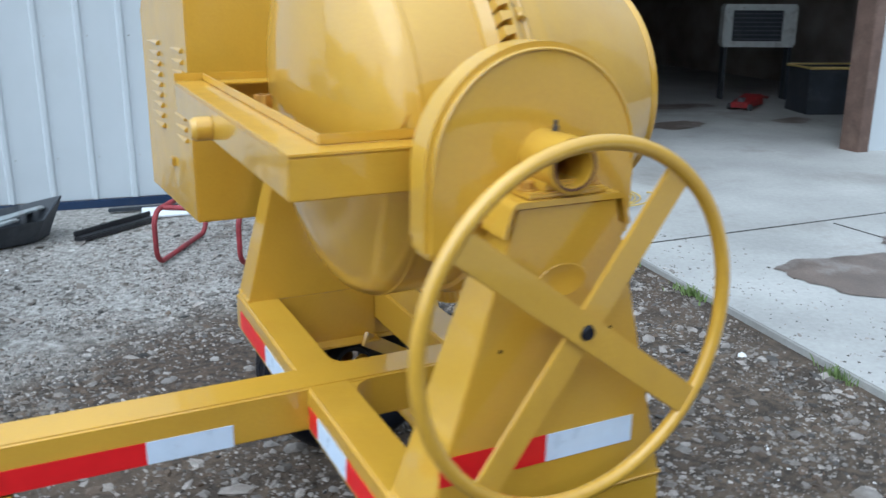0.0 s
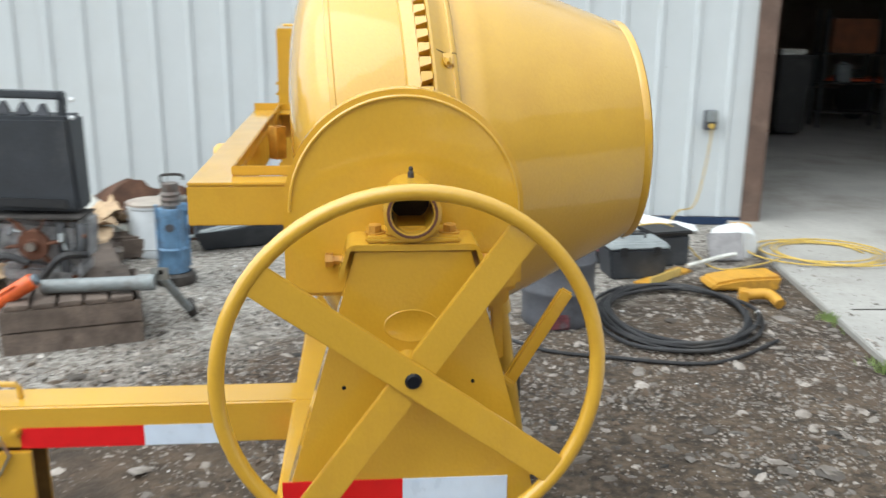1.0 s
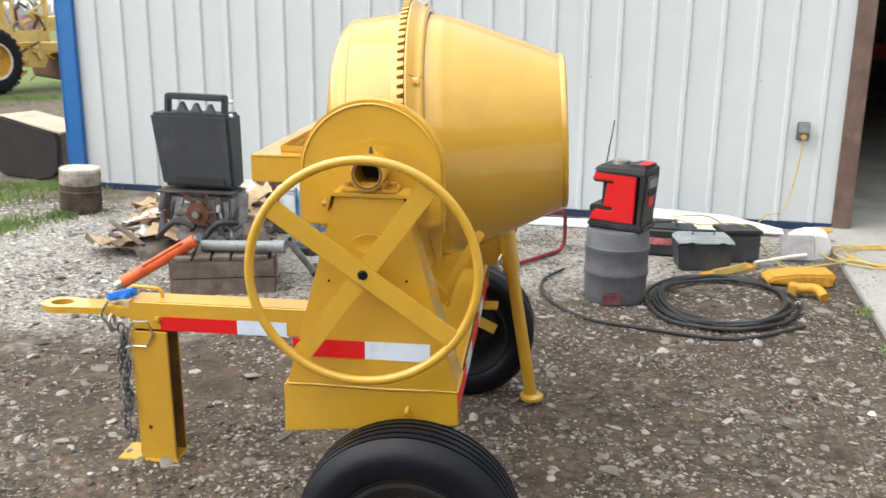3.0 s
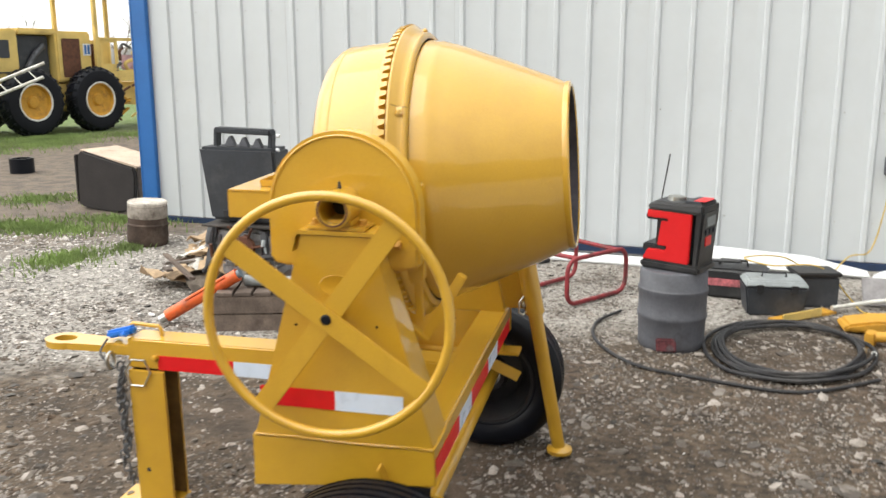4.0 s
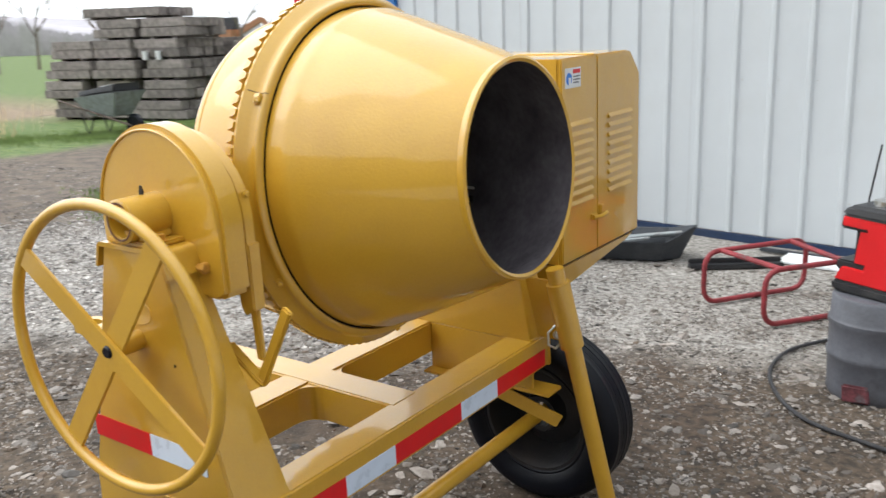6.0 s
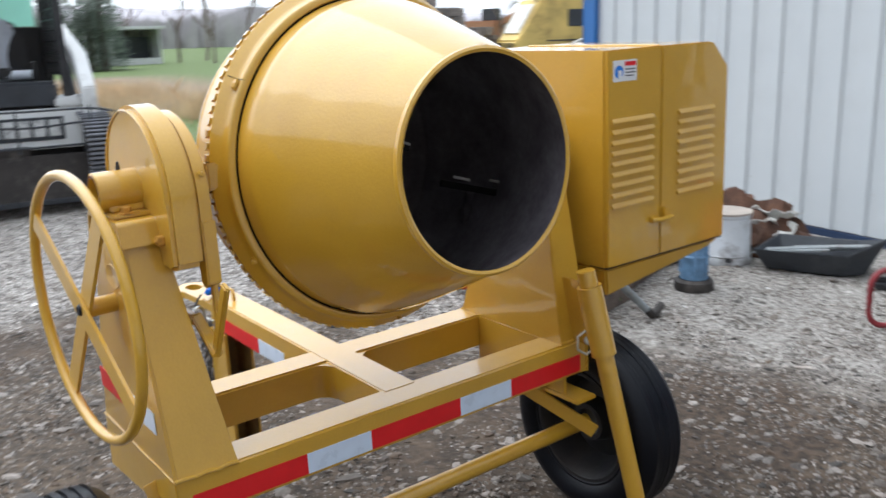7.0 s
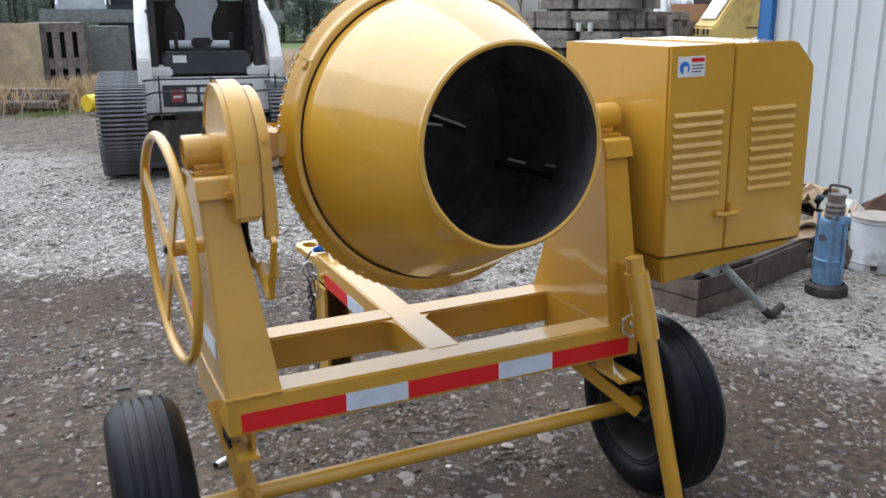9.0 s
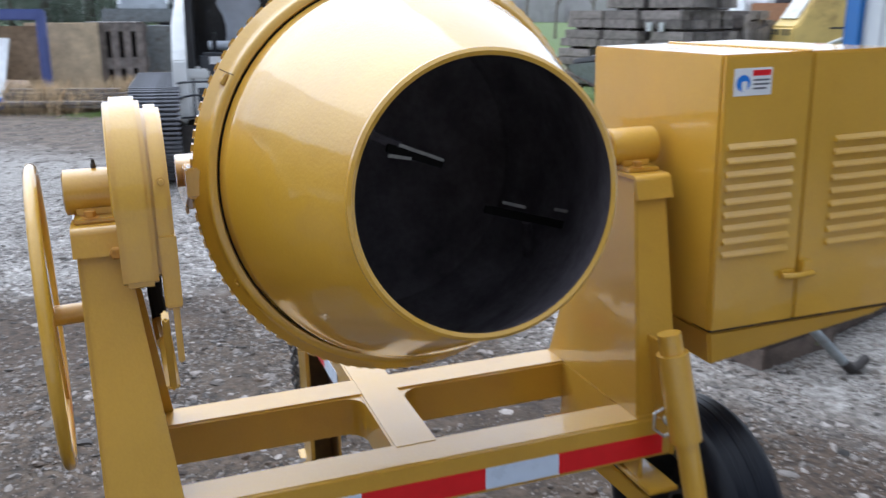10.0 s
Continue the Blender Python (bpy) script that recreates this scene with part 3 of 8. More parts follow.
def build_wheel(mix, v, outer, z, groove=0.009):
    """Tyre with treads and a dished rim; outer is -1 or 1, the side that shows the rim."""
    w = new("wheel")
    w.parent = mix
    w.matrix_basis = Matrix.Translation((0.115, v, z)) @ pose(0, 0, 0, 0, 0, 90 * outer)
    R, W = 0.295, 0.094
    prof = [(-W * 0.78, 0.176), (-W * 0.86, 0.188), (-W * 0.84, 0.194), (-W * 0.96, 0.208), (-W * 1.02, 0.235), (-W * 0.97, 0.258), (-W * 0.86, 0.273), (-W * 0.72, 0.284)]
    for g in (-0.52, -0.26, 0.0, 0.26, 0.52):
        prof += [(W * (g - 0.05), R - 0.004 * abs(g)), (W * (g - 0.04), R - groove), (W * (g + 0.04), R - groove), (W * (g + 0.05), R - 0.004 * abs(g))]
    prof += [(-s, r) for s, r in prof[7::-1]]
    part("tyre", lathe(prof, None, 56, False), RUBBER, w, "black ribbed trailer tyre")
    rim = [(0.05, 0.182), (0.078, 0.184), (0.08, 0.172), (0.06, 0.165), (0.045, 0.13), (0.03, 0.12), (0.034, 0.07), (0.05, 0.055), (0.05, 0.0)]
    part("rim", lathe(rim[:-2] + [(0.05, 0.05), (0.02, 0.045), (-0.035, 0.045), (-0.035, 0.06), (0.012, 0.075), (0.018, 0.115), (0.025, 0.13), (-0.03, 0.158), (-0.060, 0.164), (-0.078, 0.174), (-0.078, 0.186), (-0.05, 0.186)], None, 40, False), BLACK_RIM, w, "black steel rim")
    part("axle_end", lathe([(0.03, 0.026), (0.10, 0.026), (0.105, 0.02), (0.105, 0)], None, 20, False), YELLOW, w, "yellow axle end")
    for k in range(5):
        a = 2 * math.pi * k / 5
        bolt(w, (0.036, 0.085 * math.cos(a), 0.085 * math.sin(a)), (1, 0, 0), 0.009, 0.014, ZINC, "wheel_nut")


def build_stand(mix, side):
    """Tapered channel column over one end of the frame. side -1: handwheel side, 1: engine side."""
    # web: the broad plate; lip: the free edge of the two flanges; each (bottom, top)
    if side < 0:
        web, lip, lo, hi = (-0.513, -0.513), (-0.368, -0.428), (-0.257, 0.218), (-0.108, 0.073)
    else:
        web, lip, lo, hi = (0.640, 0.690), (0.752, 0.772), (-0.255, 0.205), (-0.108, 0.080)
    d = -side * 0.006 if side < 0 else 0.006
    s = part("stand", hexa([(lo[0], web[0], 0.603), (lo[1], web[0], 0.603), (lo[1], web[0] + d, 0.603), (lo[0], web[0] + d, 0.603)],
                           [(hi[0], web[1], 1.141), (hi[1], web[1], 1.141), (hi[1], web[1] + d, 1.141), (hi[0], web[1] + d, 1.141)], 0.002), YELLOW, mix)
    for k in (0, 1):
        t = 0.006 if k == 0 else -0.006
        part("flange", hexa([(lo[k], web[0] + d, 0.603), (lo[k] + t, web[0] + d, 0.603), (lo[k] + t, lip[0], 0.603), (lo[k], lip[0], 0.603)],
                            [(hi[k], web[1] + d, 1.13), (hi[k] + t, web[1] + d, 1.13), (hi[k] + t, lip[1], 1.13), (hi[k], lip[1], 1.13)], 0.0015), YELLOW, s)
        # weld bead along the foot of the flange
        part("weld_lip", sweep(bezier([(lo[k], web[0] + (lip[0] - web[0]) * q / 6, 0.606 + 0.002 * math.sin(9 * q)) for q in range(7)], 3), 0.0045, 6), YELLOW, s)
    a, b = min(web[1], lip[1]) - 0.006, max(web[1], lip[1]) + 0.006
    # cap: a plate bent down over both flanges
    x0, x1 = hi[0] - 0.016, hi[1] + 0.016
    outer = [(x0 - 0.012, 1.098), (x0, 1.138)] + arc(x0 + 0.016, 1.136, 0.016, 180, 90, 4) + arc(x1 - 0.016, 1.136, 0.016, 90, 0, 4) + [(x1, 1.138), (x1 + 0.012, 1.098)]
    inner = [(x1 + 0.005, 1.097), (x1 - 0.008, 1.142), (x0 + 0.008, 1.142), (x0 - 0.005, 1.097)]
    part("cap_plate", prism(outer + inner, a, b, "y", 0.002), YELLOW, s)
    mid = (a + b) / 2
    part("bearing_foot", B(-0.092, 0.056, a + 0.006, b - 0.006, 1.1525, 1.162, 0.003), YELLOW, s)
    part("bearing_saddle", prism([(-0.062, 1.162), (0.022, 1.162), (0.018, 1.178), (-0.058, 1.178)], a + 0.012, b - 0.012, "y", 0.003), YELLOW, s)
    for x in (-0.077, 0.041):
        bolt(s, (x, mid - 0.012, 1.162), (0, 0, 1), 0.011, 0.013, RUSTY_YELLOW)
    # trunnion housing: an open pipe
    y0 = -0.513 if side < 0 else 0.737
    ends = (y0 - 0.012, y0 + 0.107) if side < 0 else (0.672, 0.790)
    t = lathe([(ends[0], 0.033), (ends[0] - 0.002, 0.040), (ends[0], 0.045), (ends[1], 0.045), (ends[1], 0.02), (ends[0] + 0.10, 0.02), (ends[0] + 0.09, 0.033), (ends[0], 0.033)], Matrix.Translation((-0.02, 0, 1.203)) @ X_TO_Y, 28, False)
    h = part("trunnion_housing", t, YELLOW, mix)
    if side < 0:
        part("trunnion_core", lathe([(ends[0] + 0.089, 0.032), (ends[0] + 0.088, 0)], Matrix.Translation((-0.02, 0, 1.203)) @ X_TO_Y, 20, False), STEEL_DARK, h)
        part("seal_ring", lathe([(ends[0] - 0.0025, 0.035), (ends[0] - 0.003, 0.0375), (ends[0] - 0.0025, 0.0395)], Matrix.Translation((-0.02, 0, 1.203)) @ X_TO_Y, 28, False), RUST, h, "rusty ring in the pipe end")
        n = lathe([(0, 0.005), (0.010, 0.005), (0.012, 0.0035), (0.018, 0.0035), (0.020, 0.0)], Matrix.Translation((-0.02, y0 + 0.045, 1.246)) @ X_TO_Z, 8, False)
        part("grease_nipple", n, STEEL_DARK, h)
        for x, turn in ((x0 - 0.008, -1), (x1 + 0.008, 1)):
            part("clamp_bolt", lathe([(0, 0.008), (0.014, 0.008), (0.014, 0.012), (0.025, 0.012), (0.027, 0.009)], Matrix.Translation((x, lip[1] - 0.014, 1.106)) @ pose(0, 0, 0, 0, 0, 0 if turn > 0 else 180), 6), RUSTY_YELLOW, s, "rusty clamp bolt")
        for x, z in ((0.080, 0.917), (-0.130, 0.910)):
            part("pin_hole", lathe([(y0 - 0.0008, 0.0035), (y0 + 0.001, 0.0035)], Matrix.Translation((x, 0, z)) @ X_TO_Y, 10), GREASE, s)
        part("badge", lathe([(0, 0.045), (0.0009, 0.044), (0.0009, 0.042), (0.0002, 0.040)], Matrix.Translation((-0.02, y0, 1.015)) @ pose(0, 0, 0, 0, 0, -90) @ Matrix.Diagonal((1, 1, 0.62, 1)), 32), YELLOW, s)
        part("weld_lip", sweep(bezier([(lo[0] + (lo[1] - lo[0]) * q / 12, y0 - 0.002, 0.606 + 0.0015 * math.sin(7 * q)) for q in range(13)], 3), 0.0022, 6), YELLOW, s)
    else:
        # the web goes on down between the rails to a floor flange
        part("lower_web", hexa([(-0.166, 0.634, 0.45), (0.111, 0.634, 0.45), (0.111, 0.640, 0.45), (-0.166, 0.640, 0.45)], [(-0.166, 0.638, 0.602), (0.111, 0.638, 0.602), (0.111, 0.644, 0.602), (-0.166, 0.644, 0.602)]), YELLOW, s)
        part("floor_flange", B(-0.166, 0.111, 0.585, 0.633, 0.450, 0.457, 0.002), YELLOW, s)
    return s


def build_handwheel(mix):
    hw = new("handwheel")
    hw.parent = mix
    hw.matrix_basis = pose(-0.022, -0.583, 0.954, 0, 0, 4.0)
    n = 64
    part("wheel_rim", sweep([(0.296 * math.cos(2 * math.pi * i / n), 0, 0.296 * math.sin(2 * math.pi * i / n)) for i in range(n)], 0.0125, 12, True), YELLOW, hw)
    for ang, y in ((-36.5, -0.004), (53.5, 0.004)):
        c, s = math.cos(radians(ang)), math.sin(radians(ang))
        part("spoke", bar((-0.29 * c, y, -0.29 * s), (0.29 * c, y, 0.29 * s), 0.008, 0.052, 0.002, (-s, 0, c)), YELLOW, hw)
    part("hub_bolt", lathe([(-0.012, 0.0), (-0.013, 0.010), (-0.008, 0.0135), (0.0, 0.0135)], X_TO_Y, 20, False), RUBBER, hw, "dark hub bolt")
    part("hub_shaft", lathe([(0.008, 0.021), (0.075, 0.021)], X_TO_Y, 20), YELLOW, hw)


def build_shroud(mix):
    """Gear guard: a rounded cover with straight skirts, in two steps."""
    def outline(r, cz, zb):
        return [(-0.028 + r * math.cos(radians(a)), cz + r * math.sin(radians(a))) for a in range(0, 181, 4)] + [(-0.028 - r, zb), (-0.028 - r + 0.03, zb - 0.012), (-0.028 + r - 0.03, zb - 0.012), (-0.028 + r, zb)]
    g = part("gear_guard", prism(outline(0.197, 1.185, 1.05), -0.435, -0.371, "y", 0.009), YELLOW, mix)
    rim = [(p[0], -0.436, p[1]) for p in outline(0.186, 1.185, 1.06)[:46]]
    part("guard_bead", sweep(rim, 0.003, 6), YELLOW, g)
    part("guard_back", prism(outline(0.184, 1.18, 1.06), -0.371, -0.335, "y", 0.007), YELLOW, g)
    part("guard_strap", prism([(0.10, 1.14), (0.160, 1.14), (0.160, 1.0), (0.13, 0.985), (0.12, 1.0)], -0.365, -0.333, "y", 0.003), YELLOW, g)
    part("strap_tongue", prism([(0.128, 1.03), (0.150, 1.03), (0.156, 0.885), (0.136, 0.885)], -0.352, -0.340, "y", 0.003), YELLOW, g)
    bolt(g, (0.152, -0.35, 1.24), (1, 0, 0), 0.006, 0.006)
    # tilt lock: black rod and hooked pedal under the guard
    p = new("tilt_lock")
    p.parent = mix
    part("lock_rod", sweep([(-0.06, -0.38, 1.06), (-0.07, -0.38, 0.96), (-0.05, -0.375, 0.90)], 0.016, 10), GREASE, p, "black greasy rod")
    part("pedal_pivot", sweep([(-0.07, -0.38, 0.905), (0.085, -0.375, 0.905)], 0.014, 10), YELLOW, p)
    part("pedal_link", bar((0.075, -0.372, 0.915), (0.172, -0.367, 0.842), 0.026, 0.012, 0.003), YELLOW, p)
    part("pedal_lever", bar((0.160, -0.367, 0.842), (0.264, -0.37, 1.022), 0.026, 0.013, 0.004, (0, 1, 0)), YELLOW, p)


def build_drum(mix):
    d = new("drum")
    d.parent = mix
    d.matrix_basis = DRUM
    # outer skin from the dished back past the gear to the mouth
    skin = [(-0.318, 0.0), (-0.316, 0.10), (-0.310, 0.18), (-0.300, 0.25), (-0.285, 0.31), (-0.267, 0.350), (-0.252, 0.370), (-0.236, 0.381), (-0.218, 0.386), (-0.17, 0.390), (-0.05, 0.397), (-0.02, 0.397)]
    part("drum_bowl", lathe(skin, None, 80, False), YELLOW, d)
    part("gear_fence", lathe([(-0.084, 0.394), (-0.080, 0.404), (-0.062, 0.412), (-0.058, 0.414), (-0.056, 0.396)], None, 96, False), YELLOW, d)
    for s, r in ((-0.218, 0.3845),):
        part("seam", lathe([(s - 0.008, r - 0.003), (s - 0.004, r + 0.0025), (s + 0.004, r + 0.0035), (s + 0.010, r)], None, 80, False), YELLOW, d)
    cone = [(0.0, 0.380), (0.0120, 0.384), (0.0140, 0.3905), (0.021, 0.3905), (0.050, 0.3850), (0.062, 0.3845), (0.070, 0.3800), (0.10, 0.3715), (0.15, 0.3525), (0.25, 0.3120), (0.36, 0.2665), (0.405, 0.2455), (0.412, 0.248), (0.420, 0.247), (0.424, 0.241), (0.420, 0.234)]
    part("drum_cone", lathe(cone, None, 96, False), YELLOW, d)
    inner = [(0.4195, 0.2335), (0.36, 0.258), (0.15, 0.343), (0.02, 0.371), (0.0, 0.376), (-0.16, 0.380), (-0.255, 0.345), (-0.295, 0.20), (-0.30, 0.0)]
    part("drum_lining", lathe(inner, None, 64, False), DRUM_INSIDE, d, "dark mortar-stained steel inside")
    # ring gear flange and teeth
    fl = [(-0.038, 0.396), (-0.038, 0.433), (-0.036, 0.437), (-0.031, 0.437), (-0.026, 0.433), (-0.014, 0.4205), (-0.004, 0.4135), (0.002, 0.4125), (0.005, 0.4145), (0.009, 0.4135), (0.013, 0.409), (0.0145, 0.401), (0.0145, 0.3965), (0.012, 0.3945), (0.006, 0.3935)]
    part("ring_flange", lathe(fl, None, 96, False), YELLOW, d)
    part("flange_joint", lathe([(0.0085, 0.397), (0.0080, 0.392), (0.0085, 0.380)], None, 96, False), GREASE, d, "dark gap")
    t0, N = None, 98
    for k in range(N):
        a = 2 * math.pi * k / N
        m = pose(0, 0, 0, math.degrees(a))
        if t0 is None:
            t0 = part("gear_tooth", hexa([(-0.038, 0.398, -0.0075), (-0.038, 0.441, -0.0060), (-0.038, 0.441, 0.0070), (-0.038, 0.398, 0.0075)], [(-0.058, 0.398, -0.0095), (-0.058, 0.438, -0.0085), (-0.058, 0.438, 0.0110), (-0.058, 0.398, 0.0125)]), YELLOW, d, flat=True)
            t0.matrix_basis = m
        else:
            again(t0, "gear_tooth", d, m)
    part("gear_root", lathe([(-0.060, 0.393), (-0.060, 0.401), (-0.038, 0.403)], None, 80, False), GREASE, d, "dark greasy gear root")
    # flange halves: a split across the band with a bolted clip, and bolts between
    for a in (150, -153, 86, 30, -88, -24):
        q = pose(0, 0, 0, a) @ Vector((0.0, 0.417, 0))
        bolt(d, (-0.008, q.y, q.z), Vector((0.72, 0.69 * math.cos(radians(a)), 0.69 * math.sin(radians(a)))), 0.007, 0.009, YELLOW, "flange_bolt")
    for a in (147.5, -32.5):
        t = prism([(x, q + 0.0004) for x, q in fl[4:11]] + [(0.0130, 0.404), (-0.026, 0.404)], -0.0008, 0.0008, "z")
        t.transform(pose(0, 0, 0, a))
        part("flange_split", t, GREASE, d, "dark split in the ring flange", flat=True)
        t = B(-0.016, 0.004, 0.416, 0.4225, 0.002, 0.026, 0.002)
        t.transform(pose(0, 0, 0, a))
        part("flange_clip", t, YELLOW, d)
    # mixing paddles: slim bars with scraped edges, their glints painted as pale matte strips
    for arm, blade, caps in (
            (((-0.05, 0.30, -0.22), (0.045, 0.25, -0.12)), ((0.05, 0.15, -0.085), (0.05, 0.37, -0.150)), (((0.054, 0.19, -0.074), (0.054, 0.245, -0.091)), ((0.054, 0.315, -0.102), (0.054, 0.355, -0.113)))),
            (((-0.06, -0.30, 0.20), (0.045, -0.03, 0.06)), ((0.05, -0.06, 0.062), (0.05, 0.06, 0.018)), (((0.054, -0.035, 0.066), (0.054, 0.06, 0.026)), ((0.054, -0.06, 0.046), (0.054, -0.01, 0.036))))):
        pad = new("paddle")
        pad.parent = d
        part("paddle_arm", sweep(arm, 0.012, 8), DRUM_INSIDE, pad)
        part("paddle_blade", bar(*blade, 0.012, 0.018, 0.002), GREASE, pad)
        for p, q in caps:
            part("paddle_edge", bar(p, q, 0.006, 0.007, 0.001), STEEL_GLINT, pad, "scraped steel edge with its glint painted pale")
    return d


def build_yoke(mix):
    """Tilting frame round the back of the drum: channel arms and a cross channel with lips."""
    y = new("yoke")
    y.parent = mix

    def channel(pts, z0, z1, name):
        return part(name, prism(pts, z0, z1, "z", 0.002), YELLOW, y)
    # outer webs, one flat top, an inner lip a little higher, a raised lip at the far end
    channel([(-0.402, -0.30), (-0.06, -0.30), (-0.06, -0.294), (-0.396, -0.294), (-0.396, 0.69), (-0.402, 0.69)], 1.128, 1.1985, "outer_web")
    channel([(-0.402, -0.30), (-0.06, -0.30), (-0.06, -0.238), (-0.327, -0.238), (-0.327, 0.69), (-0.402, 0.69)], 1.199, 1.205, "top_plate")
    channel([(-0.327, -0.238), (-0.06, -0.238), (-0.06, -0.243), (-0.332, -0.243), (-0.332, 0.69), (-0.327, 0.69)], 1.206, 1.224, "inner_lip")
    channel([(-0.327, -0.238), (-0.06, -0.238), (-0.06, -0.243), (-0.332, -0.243), (-0.332, 0.69), (-0.327, 0.69)], 1.128, 1.1985, "inner_web")
    channel([(-0.402, 0.691), (-0.02, 0.691), (-0.02, 0.697), (-0.402, 0.697)], 1.128, 1.224, "end_web")
    channel([(-0.326, 0.62), (-0.02, 0.62), (-0.02, 0.690), (-0.326, 0.690)], 1.199, 1.205, "end_ledge")
    part("pinion_shaft", lathe([(-0.445, 0.0), (-0.447, 0.018), (-0.437, 0.026), (-0.403, 0.026)], Matrix.Translation((0, 0.27, 1.155)), 20, False), YELLOW, y)
    part("drain_stub", lathe([(1.15, 0.020), (1.225, 0.020), (1.225, 0.014), (1.16, 0.014)], Matrix.Translation((-0.296, 0.24, 0)) @ X_TO_Z, 4, False), RUSTY_YELLOW, y, "rust-stained square stub")
    part("gear_shaft", lathe([(-0.31, 0.03), (-0.20, 0.03), (-0.232, 0.055), (-0.225, 0.03)], Matrix.Translation((-0.13, 0, 1.205)) @ X_TO_Y, 18), YELLOW, y)
    part("side_bracket", prism([(-0.10, 1.23), (0.06, 1.245), (0.06, 1.185), (-0.10, 1.13)], -0.30, -0.262, "y", 0.004), YELLOW, y)


def build_engine_box(mix):
    e = new("engine_box")
    e.parent = mix
    u0, u1, v0, v1, z0, z1 = -0.345, 0.222, 0.815, 1.367, 0.795, 1.423
    body = prism([(v0, z0), (v1, z0), (v1, 1.347), (1.295, z1), (v0, z1)], u0, u1 - 0.012, "x", 0.004)
    for q in body.verts:
        if q.co.x < 0:
            q.co.x -= 0.063 * (q.co.y - v0)
    part("housing", body, YELLOW, e)
    mid = 1.048
    part("lid_seam", sweep([(u0, mid, z1 + 0.001), (u1 - 0.01, mid, z1 + 0.001)], 0.004, 6), YELLOW, e)
    for a, b, chamf in ((v0 + 0.003, mid - 0.002, False), (mid + 0.002, v1 - 0.003, True)):
        pts = [(a, z0 + 0.004), (b, z0 + 0.004), (b, 1.345), (1.293, z1 - 0.003), (a, z1 - 0.003)] if chamf else [(a, z0 + 0.004), (b, z0 + 0.004), (b, z1 - 0.003), (a, z1 - 0.003)]
        door = part("door", prism(pts, u1 - 0.012, u1, "x", 0.003), YELLOW, e)
        l0, l1 = (a + 0.012, b - 0.034) if not chamf else (a + 0.072, b - 0.066)
        for k in range(9):
            z = 1.225 - k * 0.0305
            t = prism([(u1, z - 0.008), (u1 + 0.009, z - 0.007), (u1 + 0.009, z - 0.003), (u1, z + 0.009)], l0, l1, "y", 0.0015)
            part("louvre", t, YELLOW, door, flat=True)
        if chamf:
            part("latch", join(B(u1, u1 + 0.014, mid + 0.004, mid + 0.032, 0.90, 0.945, 0.003), sweep([(u1 + 0.012, mid - 0.05, 0.914), (u1 + 0.022, mid - 0.02, 0.913), (u1 + 0.02, mid + 0.03, 0.915)], 0.008, 8)), YELLOW, door)
        else:
            part("hasp", B(u1, u1 + 0.008, mid - 0.05, mid - 0.012, 0.905, 0.925, 0.002), YELLOW, door)
            s = part("sticker", B(u1 + 0.0002, u1 + 0.0012, 0.838, 0.936, 1.335, 1.394, 0), WHITE_PLASTIC, door, "white safety sticker with a blue mark and a red bar")
            part("sticker_mark", lathe([(u1 + 0.0012, 0.018), (u1 + 0.0018, 0.018)], Matrix.Translation((0, 0.862, 1.362)), 20), BLUE_PLASTIC, s)
            part("sticker_mark_gap", B(u1 + 0.0018, u1 + 0.0022, 0.858, 0.872, 1.345, 1.366, 0, m=None), WHITE_PLASTIC, s)
            part("sticker_bar", B(u1 + 0.0012, u1 + 0.0018, 0.886, 0.932, 1.377, 1.389, 0), RED_TAPE, s)
            for k, z in enumerate((1.368, 1.359, 1.350)):
                part("sticker_line", B(u1 + 0.0012, u1 + 0.0016, 0.888, 0.930 - 0.008 * (k == 2), z - 0.0022, z + 0.0018, 0), PAIL_GREY, s)
    # louvres and a small hasp on the rear face
    for k in range(9):
        z = 1.265 - k * 0.0305
        for a, b in ((0.86, 1.0), (1.13, 1.30)):
            r = u0 - 0.063 * ((a + b) / 2 - v0)
            part("louvre", prism([(r + 0.006, z - 0.008), (r - 0.005, z - 0.007), (r - 0.005, z - 0.003), (r + 0.006, z + 0.009)], a, b, "y", 0.0015), YELLOW, e, flat=True)
    part("hasp", B(u0 - 0.024, u0 - 0.012, 1.03, 1.07, 0.915, 0.94, 0.003), YELLOW, e)
    pan = hexa([(-0.05, v0 + 0.02, 0.705), (u1 - 0.02, v0 + 0.02, 0.705), (u1 - 0.02, v1 - 0.06, 0.765), (-0.05, v1 - 0.06, 0.765)], [(-0.12, v0 + 0.002, z0 - 0.002), (u1 - 0.008, v0 + 0.002, z0 - 0.002), (u1 - 0.008, v1 - 0.002, z0 - 0.002), (-0.12, v1 - 0.002, z0 - 0.002)], 0.006)
    part("pan", pan, YELLOW, e)
    part("pan_gap", B(0.15, u1 - 0.006, v0 + 0.004, v1 - 0.004, z0 - 0.0015, z0 + 0.0015, 0), STEEL_DARK, e, "dark gap under the doors")


